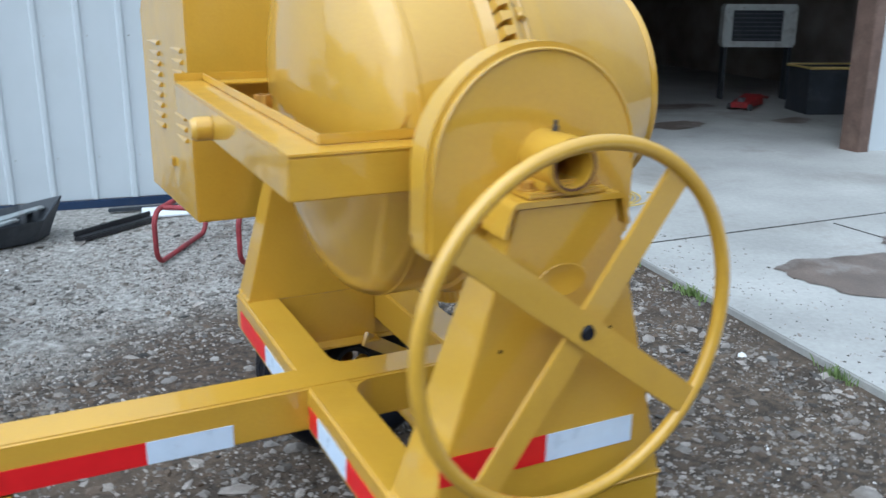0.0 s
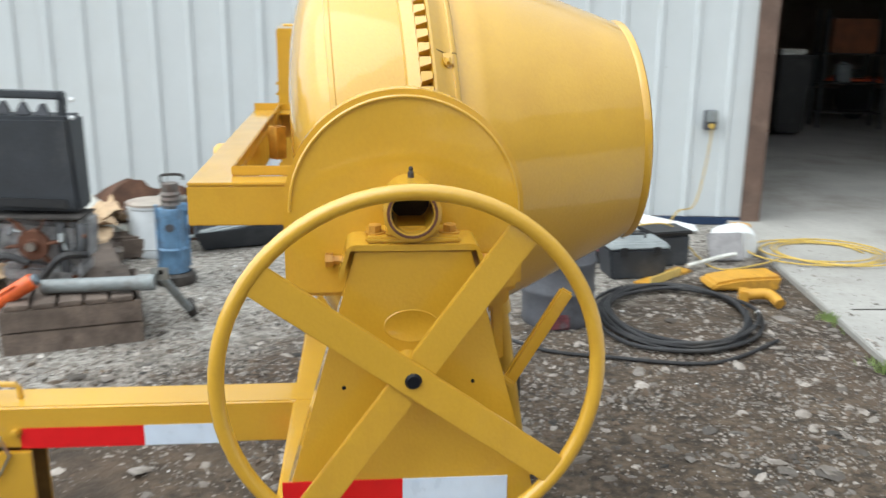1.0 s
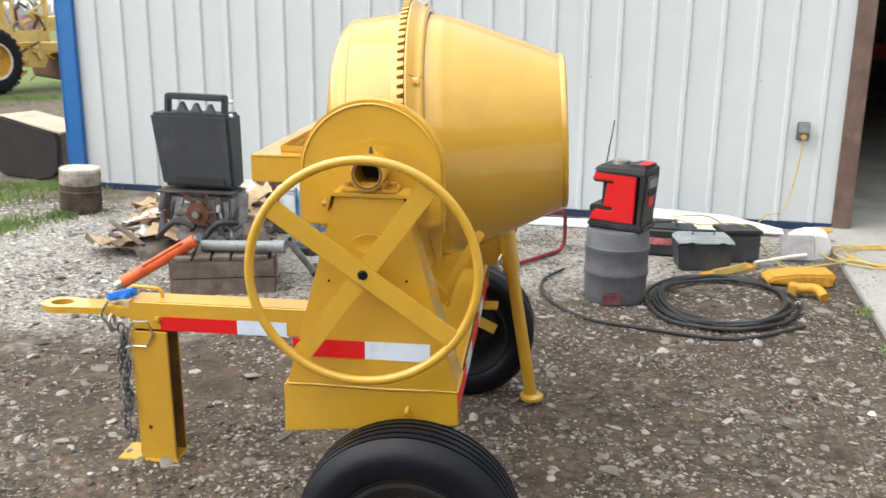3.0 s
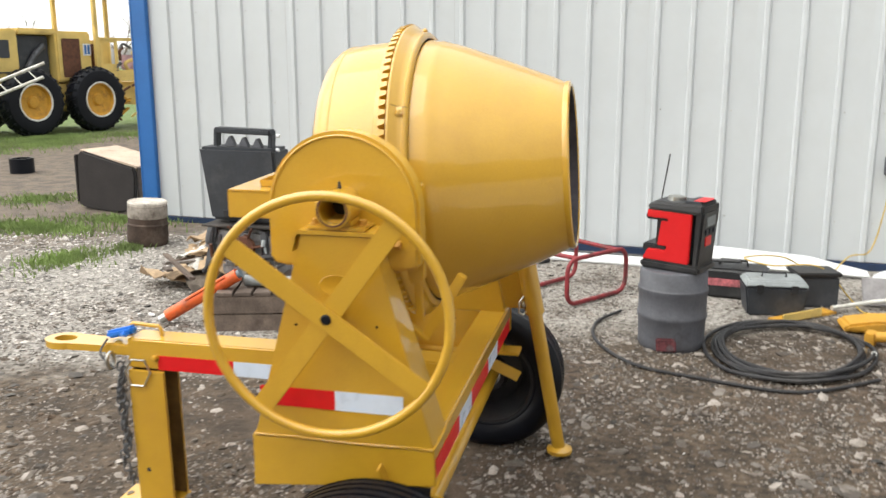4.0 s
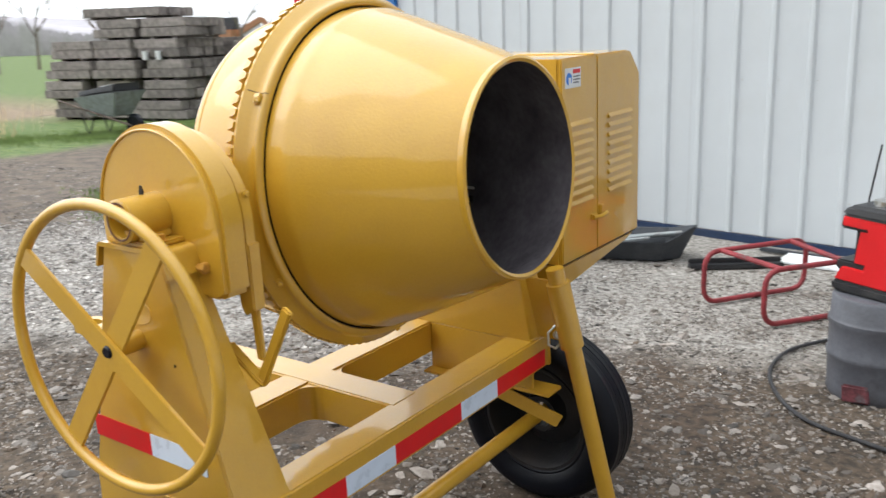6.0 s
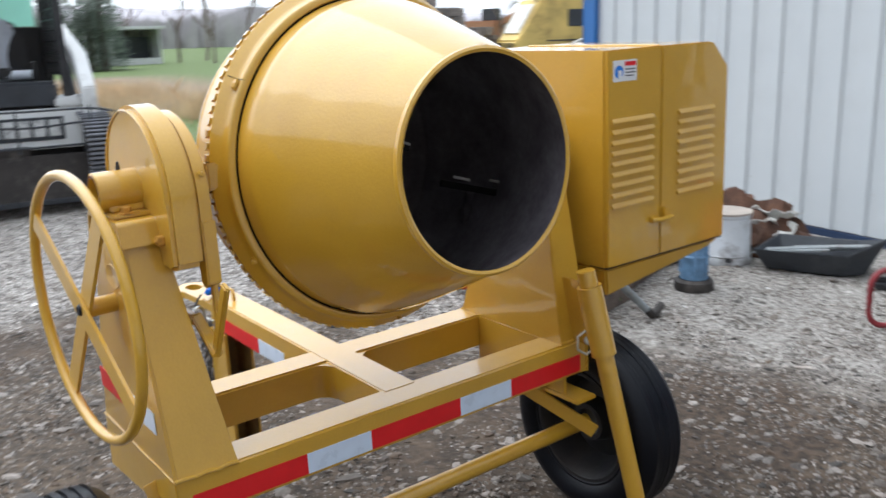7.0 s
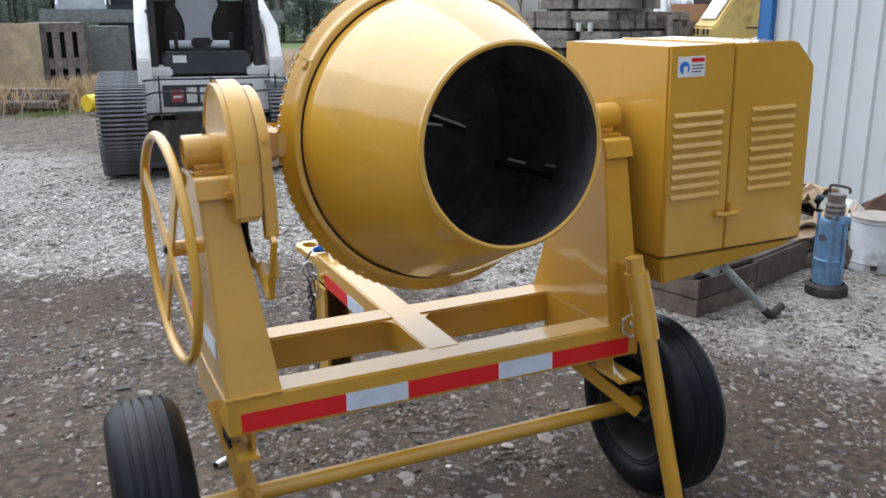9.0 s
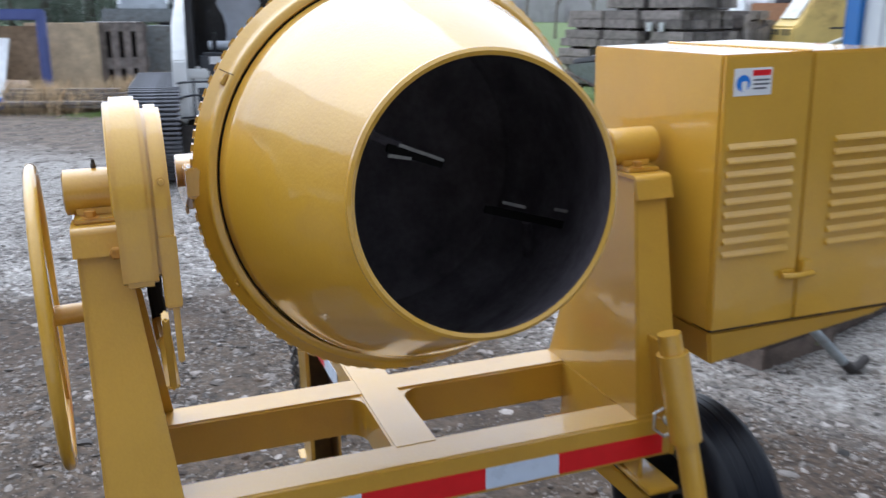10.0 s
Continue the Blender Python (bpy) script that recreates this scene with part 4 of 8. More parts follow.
def build_mixer():
    mix = thing("cement_mixer", MIX, "freshly painted yellow towable drum cement mixer standing on gravel", "cement mixer")
    part("rear_rail", B(0.113, 0.214, -0.513, 0.737, 0.50, 0.605, 0.006, 3), YELLOW, mix)
    part("front_rail", B(-0.268, -0.168, -0.513, 0.737, 0.50, 0.605, 0.006, 3), YELLOW, mix)
    part("drawbar", B(-1.005, 0.135, 0.077, 0.179, 0.502, 0.6065, 0.005, 3), YELLOW, mix)
    near = prism([(-0.27, 0.457), (0.224, 0.507), (0.218, 0.603), (-0.262, 0.603)], -0.5135, -0.505, "y", 0.003)
    part("end_plate", near, YELLOW, mix)
    part("end_plate", B(-0.262, 0.218, 0.728, 0.7395, 0.50, 0.603, 0.003), YELLOW, mix)
    part("floor_flange", B(-0.165, 0.11, -0.505, -0.44, 0.593, 0.602, 0.002), YELLOW, mix)
    tape(mix, [("r", 0.279), ("w", 0.178), ("r", 0.279), ("w", 0.178), ("r", 0.27)], (0.214, -0.478, 0.536), (0, 1, 0), (1, 0, 0))
    tape(mix, [("r", 0.20), ("w", 0.178)], (-0.235, -0.5135, 0.716), (1, 0, 0), (0, -1, 0))
    tape(mix, [("r", 0.279), ("w", 0.178)], (-0.892, 0.077, 0.528), (1, 0, 0), (0, -1, 0))
    tape(mix, [("w", 0.178), ("r", 0.279)], (-0.892 + 0.457, 0.179, 0.528), (-1, 0, 0), (0, 1, 0))
    tape(mix, [("r", 0.20), ("w", 0.178), ("r", 0.06)], (-0.268, -0.37, 0.54), (0, 1, 0), (-1, 0, 0))
    tape(mix, [("r", 0.06), ("w", 0.178), ("r", 0.26)], (-0.268, 0.19, 0.54), (0, 1, 0), (-1, 0, 0))
    for sgn, v in ((1, 0.1795), (-1, 0.0765)):
        arcp = [(v + sgn * 0.05 * (1 - math.sin(radians(a))), -0.168 + 0.05 * (1 - math.cos(radians(a)))) for a in range(0, 91, 15)]
        pts = [(-0.168, v)] + [(q, p) for p, q in arcp]
        part("corner_gusset", prism(pts, 0.503, 0.600, "z", 0.0), YELLOW, mix)
    # parking post with foot and locking pin
    post = part("parking_post", B(-1.0, -0.868, 0.062, 0.075, 0.0, 0.499, 0.002), YELLOW, mix)
    part("post_web", B(-1.0, -0.868, 0.157, 0.165, 0.0, 0.499, 0.002), YELLOW, post)
    part("post_web", B(-1.0, -0.992, 0.075, 0.157, 0.0, 0.499, 0.002), YELLOW, post)
    # added liner whose brown colour stands for shade inside the open channel
    part("shaded_inside", join(B(-0.9915, -0.989, 0.0755, 0.1565, 0.004, 0.498, 0), B(-0.989, -0.87, 0.1545, 0.1565, 0.004, 0.498, 0)), SHADE_YELLOW, post, "yellow inside of the post, its shade painted dull brown")
    part("post_foot", B(-1.09, -0.862, 0.05, 0.175, -0.012, 0.002, 0.003), YELLOW, post)
    part("pin_hole", lathe([(0.0605, 0.008), (0.0615, 0.008)], Matrix.Translation((-0.955, 0, 0.13)) @ X_TO_Y, 12), STEEL_DARK, post)
    hexa_pts = [(-0.985, 0.545), (-1.012, 0.50), (-0.995, 0.452), (-0.945, 0.452), (-0.918, 0.50), (-0.935, 0.545)]
    part("pin_clip", sweep([(x + 0.005, 0.055, z - 0.005) for x, z in hexa_pts], 0.004, 8, True), ZINC, post, "zinc wire locking clip")
    bolt(post, (-0.90, 0.077, 0.545), (0, -1, 0), 0.010, 0.016, YELLOW)
    # pintle eye
    eye = bmesh.new()
    outer = [(-1.28 + 0.075 * math.cos(radians(a)), 0.128 + 0.058 * math.sin(radians(a))) for a in range(60, 301, 12)]
    inner = [(-1.28 + 0.042 * math.cos(radians(a)), 0.128 + 0.03 * math.sin(radians(a))) for a in range(0, 360, 12)]
    outer = [(-1.06, 0.17)] + outer + [(-1.06, 0.086)]
    vo = [[eye.verts.new((x, y, z)) for x, y in outer] for z in (0.548, 0.572)]
    vi = [[eye.verts.new((x, y, z)) for x, y in inner] for z in (0.548, 0.572)]
    for V in (vo, vi):
        n = len(V[0])
        for i in range(n):
            eye.faces.new((V[0][i], V[0][(i + 1) % n], V[1][(i + 1) % n], V[1][i]))
    for k in (0, 1):
        bmesh.ops.triangle_fill(eye, use_beauty=True, use_dissolve=False, edges=[e for e in eye.edges if all(v in set(vo[k] + vi[k]) for v in e.verts)])
    part("tow_eye", eye, YELLOW, mix, flat=True)
    part("tow_shank", B(-1.10, -0.99, 0.085, 0.171, 0.54, 0.58, 0.004), YELLOW, mix)
    part("grab_handle", sweep([(-1.02, 0.128, 0.60), (-1.02, 0.128, 0.636), (-1.01, 0.128, 0.645), (-0.91, 0.128, 0.64), (-0.902, 0.128, 0.63), (-0.90, 0.128, 0.60)], 0.007, 8), YELLOW, mix)
    # frame legs and axle
    part("axle_tube", lathe([(-0.59, 0.024), (0.81, 0.024)], Matrix.Translation((0.135, 0, 0.287)) @ X_TO_Y, 20), YELLOW, mix)
    strap = part("bracket_strap", bar((0.06, 0.585, 0.465), (0.250, 0.730, 0.318), 0.042, 0.011, 0.002, (0.55, -0.8, 0.0)), YELLOW, mix)
    part("bracket_tab", B(0.10, 0.262, 0.645, 0.725, 0.432, 0.444, 0.003), YELLOW, strap)
    part("bracket_web", B(0.11, 0.20, 0.655, 0.665, 0.444, 0.50, 0.002), YELLOW, strap)
    strap = part("bracket_strap", bar((0.080, -0.517, 0.555), (0.190, -0.452, 0.245), 0.052, 0.011, 0.002, (1, 0, 0)), YELLOW, mix)
    part("bracket_tab", B(0.09, 0.225, -0.497, -0.438, 0.43, 0.443, 0.003), YELLOW, strap)
    part("bracket_web", B(0.12, 0.19, -0.452, -0.442, 0.443, 0.50, 0.002), YELLOW, strap)
    part("rail_end_hole", B(0.128, 0.208, -0.5145, -0.5065, 0.470, 0.4985, 0), GREASE, strap, "dark open end under the rail")
    for p in ((0.166, -0.486, 0.355), (0.178, -0.470, 0.312)):
        bolt(strap, p, (0.95, 0, 0.3), 0.011, 0.012, RUSTY_YELLOW, "bracket_nut")
    build_wheel(mix, -0.705, -1, 0.297)
    build_wheel(mix, 0.875, 1, 0.266, 0.0018)
    # prop leg in a sleeve at the rear corner
    prop = part("prop_leg", sweep([(0.272, 0.672, 0.835), (0.408, 0.777, 0.0)], 0.0265, 20), YELLOW, mix)
    part("prop_sleeve", sweep([(0.279, 0.678, 0.79), (0.312, 0.703, 0.59)], 0.036, 20), YELLOW, prop)
    part("prop_foot", lathe([(-0.004, 0.05), (0.01, 0.05), (0.022, 0.03)], Matrix.Translation((0.409, 0.778, 0.0)) @ X_TO_Z, 20), YELLOW, prop)
    part("sleeve_bracket", prism([(0.19, 0.606), (0.30, 0.606), (0.278, 0.76), (0.262, 0.79), (0.152, 0.79)], 0.690, 0.698, "y", 0.002), YELLOW, prop)
    part("pin_head", lathe([(0.0, 0.013), (0.010, 0.013), (0.013, 0.009), (0.013, 0)], Matrix.Translation((0.270, 0.684, 0.625)) @ pose(0, 0, 0, 0, -15, -45), 14, False), ZINC, prop, "zinc pin head")
    clip = [(0.027, 0.018), (0.0, 0.036), (-0.026, 0.018), (-0.026, -0.02), (0.0, -0.036), (0.027, -0.018)]
    part("pin_clip", sweep([(0.272 + 0.5 * a, 0.672 + 0.75 * a, 0.622 + b) for a, b in clip], 0.0038, 8, True), ZINC, prop, "zinc wire locking clip")
    build_stand(mix, -1)
    build_stand(mix, 1)
    build_handwheel(mix)
    build_shroud(mix)
    build_drum(mix)
    build_yoke(mix)
    build_engine_box(mix)
    return mix


build_mixer()

# ---- things along the wall ----
def sheet(w, d, t, seed, bend=0.05, nx=6, ny=5):
    """A limp sheet with thickness, bent by noise."""
    bm = bmesh.new()
    rows = []
    for k in (0, 1):
        rows.append([[bm.verts.new(((i / nx - 0.5) * w, (j / ny - 0.5) * d, bend * noise.noise(Vector((i * 0.55 + seed * 3.1, j * 0.6, seed))) + t * k)) for j in range(ny + 1)] for i in range(nx + 1)])
    for k in (0, 1):
        for i in range(nx):
            for j in range(ny):
                bm.faces.new((rows[k][i][j], rows[k][i + 1][j], rows[k][i + 1][j + 1], rows[k][i][j + 1]))
    rim = [(i, 0) for i in range(nx)] + [(nx, j) for j in range(ny)] + [(i, ny) for i in range(nx, 0, -1)] + [(0, j) for j in range(ny, 0, -1)]
    for a, b in zip(rim, rim[1:] + rim[:1]):
        bm.faces.new((rows[0][a[0]][a[1]], rows[0][b[0]][b[1]], rows[1][b[0]][b[1]], rows[1][a[0]][a[1]]))
    return bm


def build_crate():
    c = thing("wooden_crate", pose(0.06, 2.885, 0, 0, 0, 18) @ Matrix.Diagonal((0.88, 1, 1, 1)), "damp grey-brown wooden crate under an old engine", "crate")
    for z in (0.0, 0.105):
        part("board", crumple(B(0, 0.68, 0, 0.022, z, z + 0.10, 0.004), 0.004, 9, z), WOOD_BROWN, c)
        part("board", crumple(B(0, 0.68, 0.55, 0.572, z, z + 0.10, 0.004), 0.004, 9, z + 1), WOOD_BROWN, c)
        part("board", B(0.0, 0.022, 0.023, 0.549, z, z + 0.10, 0.004), WOOD_BROWN, c)
        part("board", B(0.658, 0.68, 0.023, 0.549, z, z + 0.10, 0.004), WOOD_BROWN, c)
    for k in range(5):
        part("slat", crumple(B(0.03 + 0.125 * k, 0.14 + 0.125 * k, 0.0, 0.57, 0.206, 0.228, 0.004), 0.003, 7, k), WOOD_BROWN, c)


def build_engine():
    e = thing("salvaged_engine", pose(0.02, 3.33, 0.228, 0, 4, 1), "greasy salvaged engine with a black radiator on a crate", "engine")
    part("sump", crumple(B(-0.10, 0.24, -0.06, 0.24, 0.0, 0.09, 0.02), 0.008, 12), ALLOY, e)
    part("block", crumple(B(-0.17, 0.25, -0.02, 0.28, 0.08, 0.30, 0.02), 0.012, 14), ALLOY, e)
    part("pulley", lathe([(-0.12, 0.0), (-0.12, 0.028), (-0.10, 0.03), (-0.10, 0.07), (-0.085, 0.062), (-0.07, 0.07), (-0.07, 0.02), (-0.02, 0.02)], Matrix.Translation((0.06, 0, 0.20)) @ X_TO_Y, 28), RUST, e, "rusty pulley")
    part("pulley_nut", lathe([(-0.135, 0.0), (-0.135, 0.022), (-0.12, 0.024)], Matrix.Translation((0.06, 0, 0.20)) @ X_TO_Y, 16, False), ZINC, e)
    for a in (10, 70, 130, 190, 250, 310):
        part("fan_stub", bar((0.06 + 0.06 * math.cos(radians(a)), -0.08, 0.20 + 0.06 * math.sin(radians(a))), (0.06 + 0.13 * math.cos(radians(a)), -0.075, 0.20 + 0.13 * math.sin(radians(a))), 0.05, 0.01), RUST, e)
    for x in (-0.15, 0.22):
        part("manifold_pipe", sweep(bezier([(x, 0.0, 0.14), (x * 1.25, -0.05, 0.2), (x * 1.2, -0.03, 0.30)]), 0.026, 10), CAST, e)
    for x in (-0.20, 0.2):
        part("bracket", bar((x, -0.05, 0.02), (x * 0.8, -0.03, 0.30), 0.04, 0.02, 0.004, (0, 1, 0)), CAST, e)
    part("mount_plate", bar((-0.24, 0.05, 0.298), (0.27, 0.05, 0.332), 0.22, 0.01, 0.002), STEEL_DARK, e)
    r = hexa([(-0.215, 0.02, 0.325), (0.245, 0.02, 0.345), (0.245, 0.20, 0.345), (-0.215, 0.20, 0.325)], [(-0.30, 0.0, 0.77), (0.20, 0.0, 0.80), (0.20, 0.22, 0.80), (-0.30, 0.22, 0.77)], 0.018)
    rad = part("radiator_cowl", r, CHARCOAL, e, "charcoal sheet-metal radiator cowl")
    part("cowl_slot", hexa([(-0.12, 0.003, 0.355), (0.19, 0.003, 0.365), (0.19, 0.03, 0.365), (-0.12, 0.03, 0.355)], [(-0.13, 0.003, 0.395), (0.18, 0.003, 0.405), (0.18, 0.03, 0.405), (-0.13, 0.03, 0.395)]), BLACK_PLASTIC, rad)
    part("top_bar", bar((-0.215, 0.08, 0.875), (0.155, 0.08, 0.89), 0.09, 0.035, 0.008), CHARCOAL, rad)
    for x in (-0.21, 0.15):
        part("bar_post", B(x - 0.012, x + 0.012, 0.05, 0.11, 0.78, 0.88, 0.003), CHARCOAL, rad)
    for x in (-0.12, -0.03, 0.06):
        part("scallop", hexa([(x - 0.035, 0.06, 0.785), (x + 0.035, 0.06, 0.79), (x + 0.035, 0.10, 0.79), (x - 0.035, 0.10, 0.785)], [(x - 0.006, 0.06, 0.845), (x + 0.006, 0.06, 0.846), (x + 0.006, 0.10, 0.846), (x - 0.006, 0.10, 0.845)], 0.003), PAIL_GREY, rad)
    for z in (0.79, 0.875):
        part("bar_cap", lathe([(0.17, 0.012), (0.19, 0.01)], Matrix.Translation((0.02, 0.06, z)), 10), WHITE_PLASTIC, rad)
    for k, (a, b) in enumerate((((-0.2, -0.09, 0.02), (0.05, -0.12, 0.12)), ((0.1, -0.1, 0.04), (0.3, -0.06, 0.16)))):
        part("hose", sweep(bezier([a, ((a[0] + b[0]) / 2, a[1] - 0.03, a[2] + 0.12), b]), 0.018, 8), HOSE_BLACK, e)
    rng = random.Random(17)
    for k in range(16):
        x, y, z = rng.uniform(-0.2, 0.28), rng.uniform(-0.09, -0.03), rng.uniform(0.02, 0.28)
        ln = rng.uniform(0.03, 0.10)
        a = rng.uniform(0, 6.28)
        part("engine_fitting", sweep([(x, y, z), (x + ln * math.cos(a), y - 0.02, z + ln * math.sin(a))], rng.uniform(0.006, 0.016), 7), rng.choice([CAST, ALLOY, RUST, TUBE_GREY]), e)


def build_scrap_row():
    c = thing("hydraulic_cylinder", Matrix(), "orange hydraulic cylinder leaning on a crate", "hydraulic cylinder")
    p, q = Vector((-0.30, 2.93, 0.032)), Vector((0.17, 3.02, 0.315))
    d = (q - p).normalized()
    part("barrel", sweep([p + d * 0.06, q], 0.037, 18), ORANGE, c)
    part("gland", sweep([p + d * 0.05, p + d * 0.10], 0.036, 18), ORANGE, c)
    part("rod_eye", sweep([p, p + d * 0.05], 0.026, 14), ZINC, c, "grey steel rod end")
    part("port_pipe", sweep([p + d * 0.2 + Vector((0, -0.03, 0.03)), p + d * 0.48 + Vector((0, -0.03, 0.03))], 0.008, 8), ORANGE, c)
    part("end_cap", sweep([q, q + d * 0.02], 0.025, 14), GREY_PAINT, c)
    t = thing("steel_tube", Matrix(), "grey-blue steel tube lying on the crate", "tube")
    part("tube_body", sweep([(0.18, 3.09, 0.265), (0.66, 3.12, 0.275)], 0.033, 16), TUBE_GREY, t)
    part("tube_collar", sweep([(0.60, 3.116, 0.275), (0.68, 3.121, 0.275)], 0.038, 16), TUBE_GREY, t)
    s = thing("strut", Matrix(), "grey steel strut with a dark foot leaning on the crate", "strut")
    part("strut_tube", sweep([(0.70, 3.17, 0.285), (0.765, 3.40, 0.045)], 0.021, 14), TUBE_GREY, s)
    part("strut_foot", sweep(bezier([(0.762, 3.385, 0.06), (0.768, 3.425, 0.026), (0.755, 3.47, 0.03), (0.735, 3.53, 0.05)]), 0.022, 10), STEEL_DARK, s, "dark bent foot")
    plate = part("strut_plate", B(0.655, 0.735, 3.155, 3.163, 0.275, 0.335, 0.003), ZINC, s)
    part("plate_hole", lathe([(3.1535, 0.012), (3.1555, 0.012)], Matrix.Translation((0.70, 0, 0.312)) @ X_TO_Y, 12), GREASE, plate)
    # two beams of old timber behind the crate
    for k, (x, y, a, ln) in enumerate(((0.19, 3.84, 113, 0.98), (-0.22, 4.10, 108, 0.9), (-0.1, 4.56, 14, 0.7))):
        lone("timber_offcut", crumple(B(-ln / 2, ln / 2, -0.10, 0.10, 0.0, 0.20 if k == 0 else 0.14, 0.015), 0.012, 6, k), WOOD_BROWN, "dark damp timber offcut lying on the gravel", "timber", "timber offcuts", m=pose(x, y, 0.0, 0, 0, a))
    j = thing("blue_pump", pose(0.54, 4.03, 0, 0, 0, 12) @ Matrix.Diagonal((0.87, 0.87, 1, 1)), "chipped light-blue cylindrical pump standing on gravel", "pump")
    CHIPPED = mat("rubbed_sky_blue_paint", lin(106, 142, 176), 0.55, var=0.25, scale=14, stain=lin(96, 92, 92), stain_amt=1.0, bump=0.25)
    part("pump_base", lathe([(0, 0.0), (0, 0.125), (0.012, 0.132), (0.055, 0.13), (0.07, 0.105)], X_TO_Z, 24, False), STEEL_DARK, j, "dark oily round base")
    part("pump_body", lathe([(0.07, 0.092), (0.19, 0.090), (0.20, 0.096), (0.205, 0.096), (0.215, 0.088), (0.40, 0.086), (0.42, 0.088), (0.435, 0.080)], X_TO_Z, 28), CHIPPED, j)
    part("pump_neck", lathe([(0.435, 0.056), (0.455, 0.064), (0.47, 0.058), (0.485, 0.064), (0.50, 0.058), (0.515, 0.064), (0.53, 0.052), (0.555, 0.055), (0.575, 0.055), (0.58, 0.0)], X_TO_Z, 24, False), mat("rusty_grey_castings", lin(118, 112, 108), 0.6, var=0.25, scale=16, stain=lin(104, 72, 56), stain_amt=0.9), j, "rusty grey threaded neck")
    part("carry_handle", sweep(bezier([(-0.05, 0, 0.575), (-0.052, 0, 0.612), (-0.02, 0, 0.622), (0.075, 0, 0.618), (0.085, 0, 0.59)]), 0.008, 8), STEEL_DARK, j)
    for a in (195, 300, 352):
        c, q = math.cos(radians(a)), math.sin(radians(a))
        part("pump_rod", sweep([(0.096 * c, 0.096 * q, 0.10), (0.096 * c, 0.096 * q, 0.46)], 0.010, 8), CHIPPED, j)
    part("rod_lug", B(0.055, 0.105, -0.05, 0.02, 0.42, 0.46, 0.006), CHIPPED, j)
    part("pump_plate", lathe([(0, 0.030), (0.006, 0.030)], Matrix.Translation((-0.012, -0.084, 0.335)) @ pose(0, 0, 0, 0, 0, -98) @ Matrix.Diagonal((1, 1, 0.75, 1)), 18), PAIL_GREY, j, "grey oval maker's plate")
    b = thing("white_pail", pose(0.25, 4.69, 0, 0, 0, 20), "dirty white metal pail with a brown-smudged lid", "pail")
    part("pail_body", lathe([(0, 0.0), (0, 0.155), (0.02, 0.162), (0.05, 0.155), (0.06, 0.16), (0.07, 0.155), (0.30, 0.148), (0.31, 0.155), (0.325, 0.155)], X_TO_Z, 36, False), mat("grimy_white_enamel", lin(208, 212, 216), 0.5, var=0.08, scale=7, stain=lin(104, 92, 84), stain_amt=1.0), b)
    part("pail_lid", lathe([(0.325, 0.158), (0.338, 0.158), (0.345, 0.13), (0.338, 0.0)], X_TO_Z, 36, False), mat("smudged_pail_lid", lin(170, 160, 150), 0.6, var=0.2, scale=8, stain=lin(104, 78, 60), stain_amt=1.0), b, "brown-smudged lid")
    part("label_patch", B(0.05, 0.09, -0.157, -0.150, 0.03, 0.06, 0.002), BLACK_PLASTIC, b)
    part("bail_ear", B(-0.163, -0.15, -0.012, 0.012, 0.26, 0.29, 0.003), ZINC, b)
    # black moulded tub with pale strips in it
    t = thing("plastic_tub", pose(0.76, 4.88, 0, 0, 0, 25) @ Matrix.Diagonal((1.2, 1.25, 1.1, 1)), "black plastic tub lying by the wall with pale strips inside", "tub")
    bm = bmesh.new()
    lo = [(-0.22, -0.06), (0.14, -0.08), (0.25, 0.0), (0.17, 0.11), (-0.17, 0.11)]
    hi = [(-0.28, -0.12), (0.17, -0.14), (0.34, 0.0), (0.20, 0.17), (-0.21, 0.17)]
    zs = [0.13, 0.14, 0.22, 0.16, 0.16]
    vs = [[bm.verts.new((x, y, 0.01)) for x, y in lo], [bm.verts.new((x, y, z)) for (x, y), z in zip(hi, zs)], [bm.verts.new((x * 0.95, y * 0.94, z)) for (x, y), z in zip(hi, zs)], [bm.verts.new((x * 0.94, y * 0.92, 0.03)) for x, y in lo]]
    for A, C in zip(vs, vs[1:]):
        for i in range(5):
            bm.faces.new((A[i], A[(i + 1) % 5], C[(i + 1) % 5], C[i]))
    bm.faces.new(vs[0][::-1])
    bm.faces.new(vs[3])
    bmesh.ops.bevel(bm, geom=bm.edges[:], offset=0.012, segments=2, affect="EDGES", clamp_overlap=True)
    part("tub_shell", bm, CHARCOAL, t)
    for k in range(5):
        lone("grey_strip", bar((-0.20, 0, 0.0), (0.24, 0, 0.05), 0.045, 0.014, 0.003), TUBE_GREY, "pale grey steel strip lying in the black tub", "strip", "strips in the tub", m=pose(0.66 + 0.045 * k, 4.75 + 0.072 * k, 0.11 + 0.016 * (k % 2), 8 * (k % 2), 0, 25 + 7 * (k % 3)))


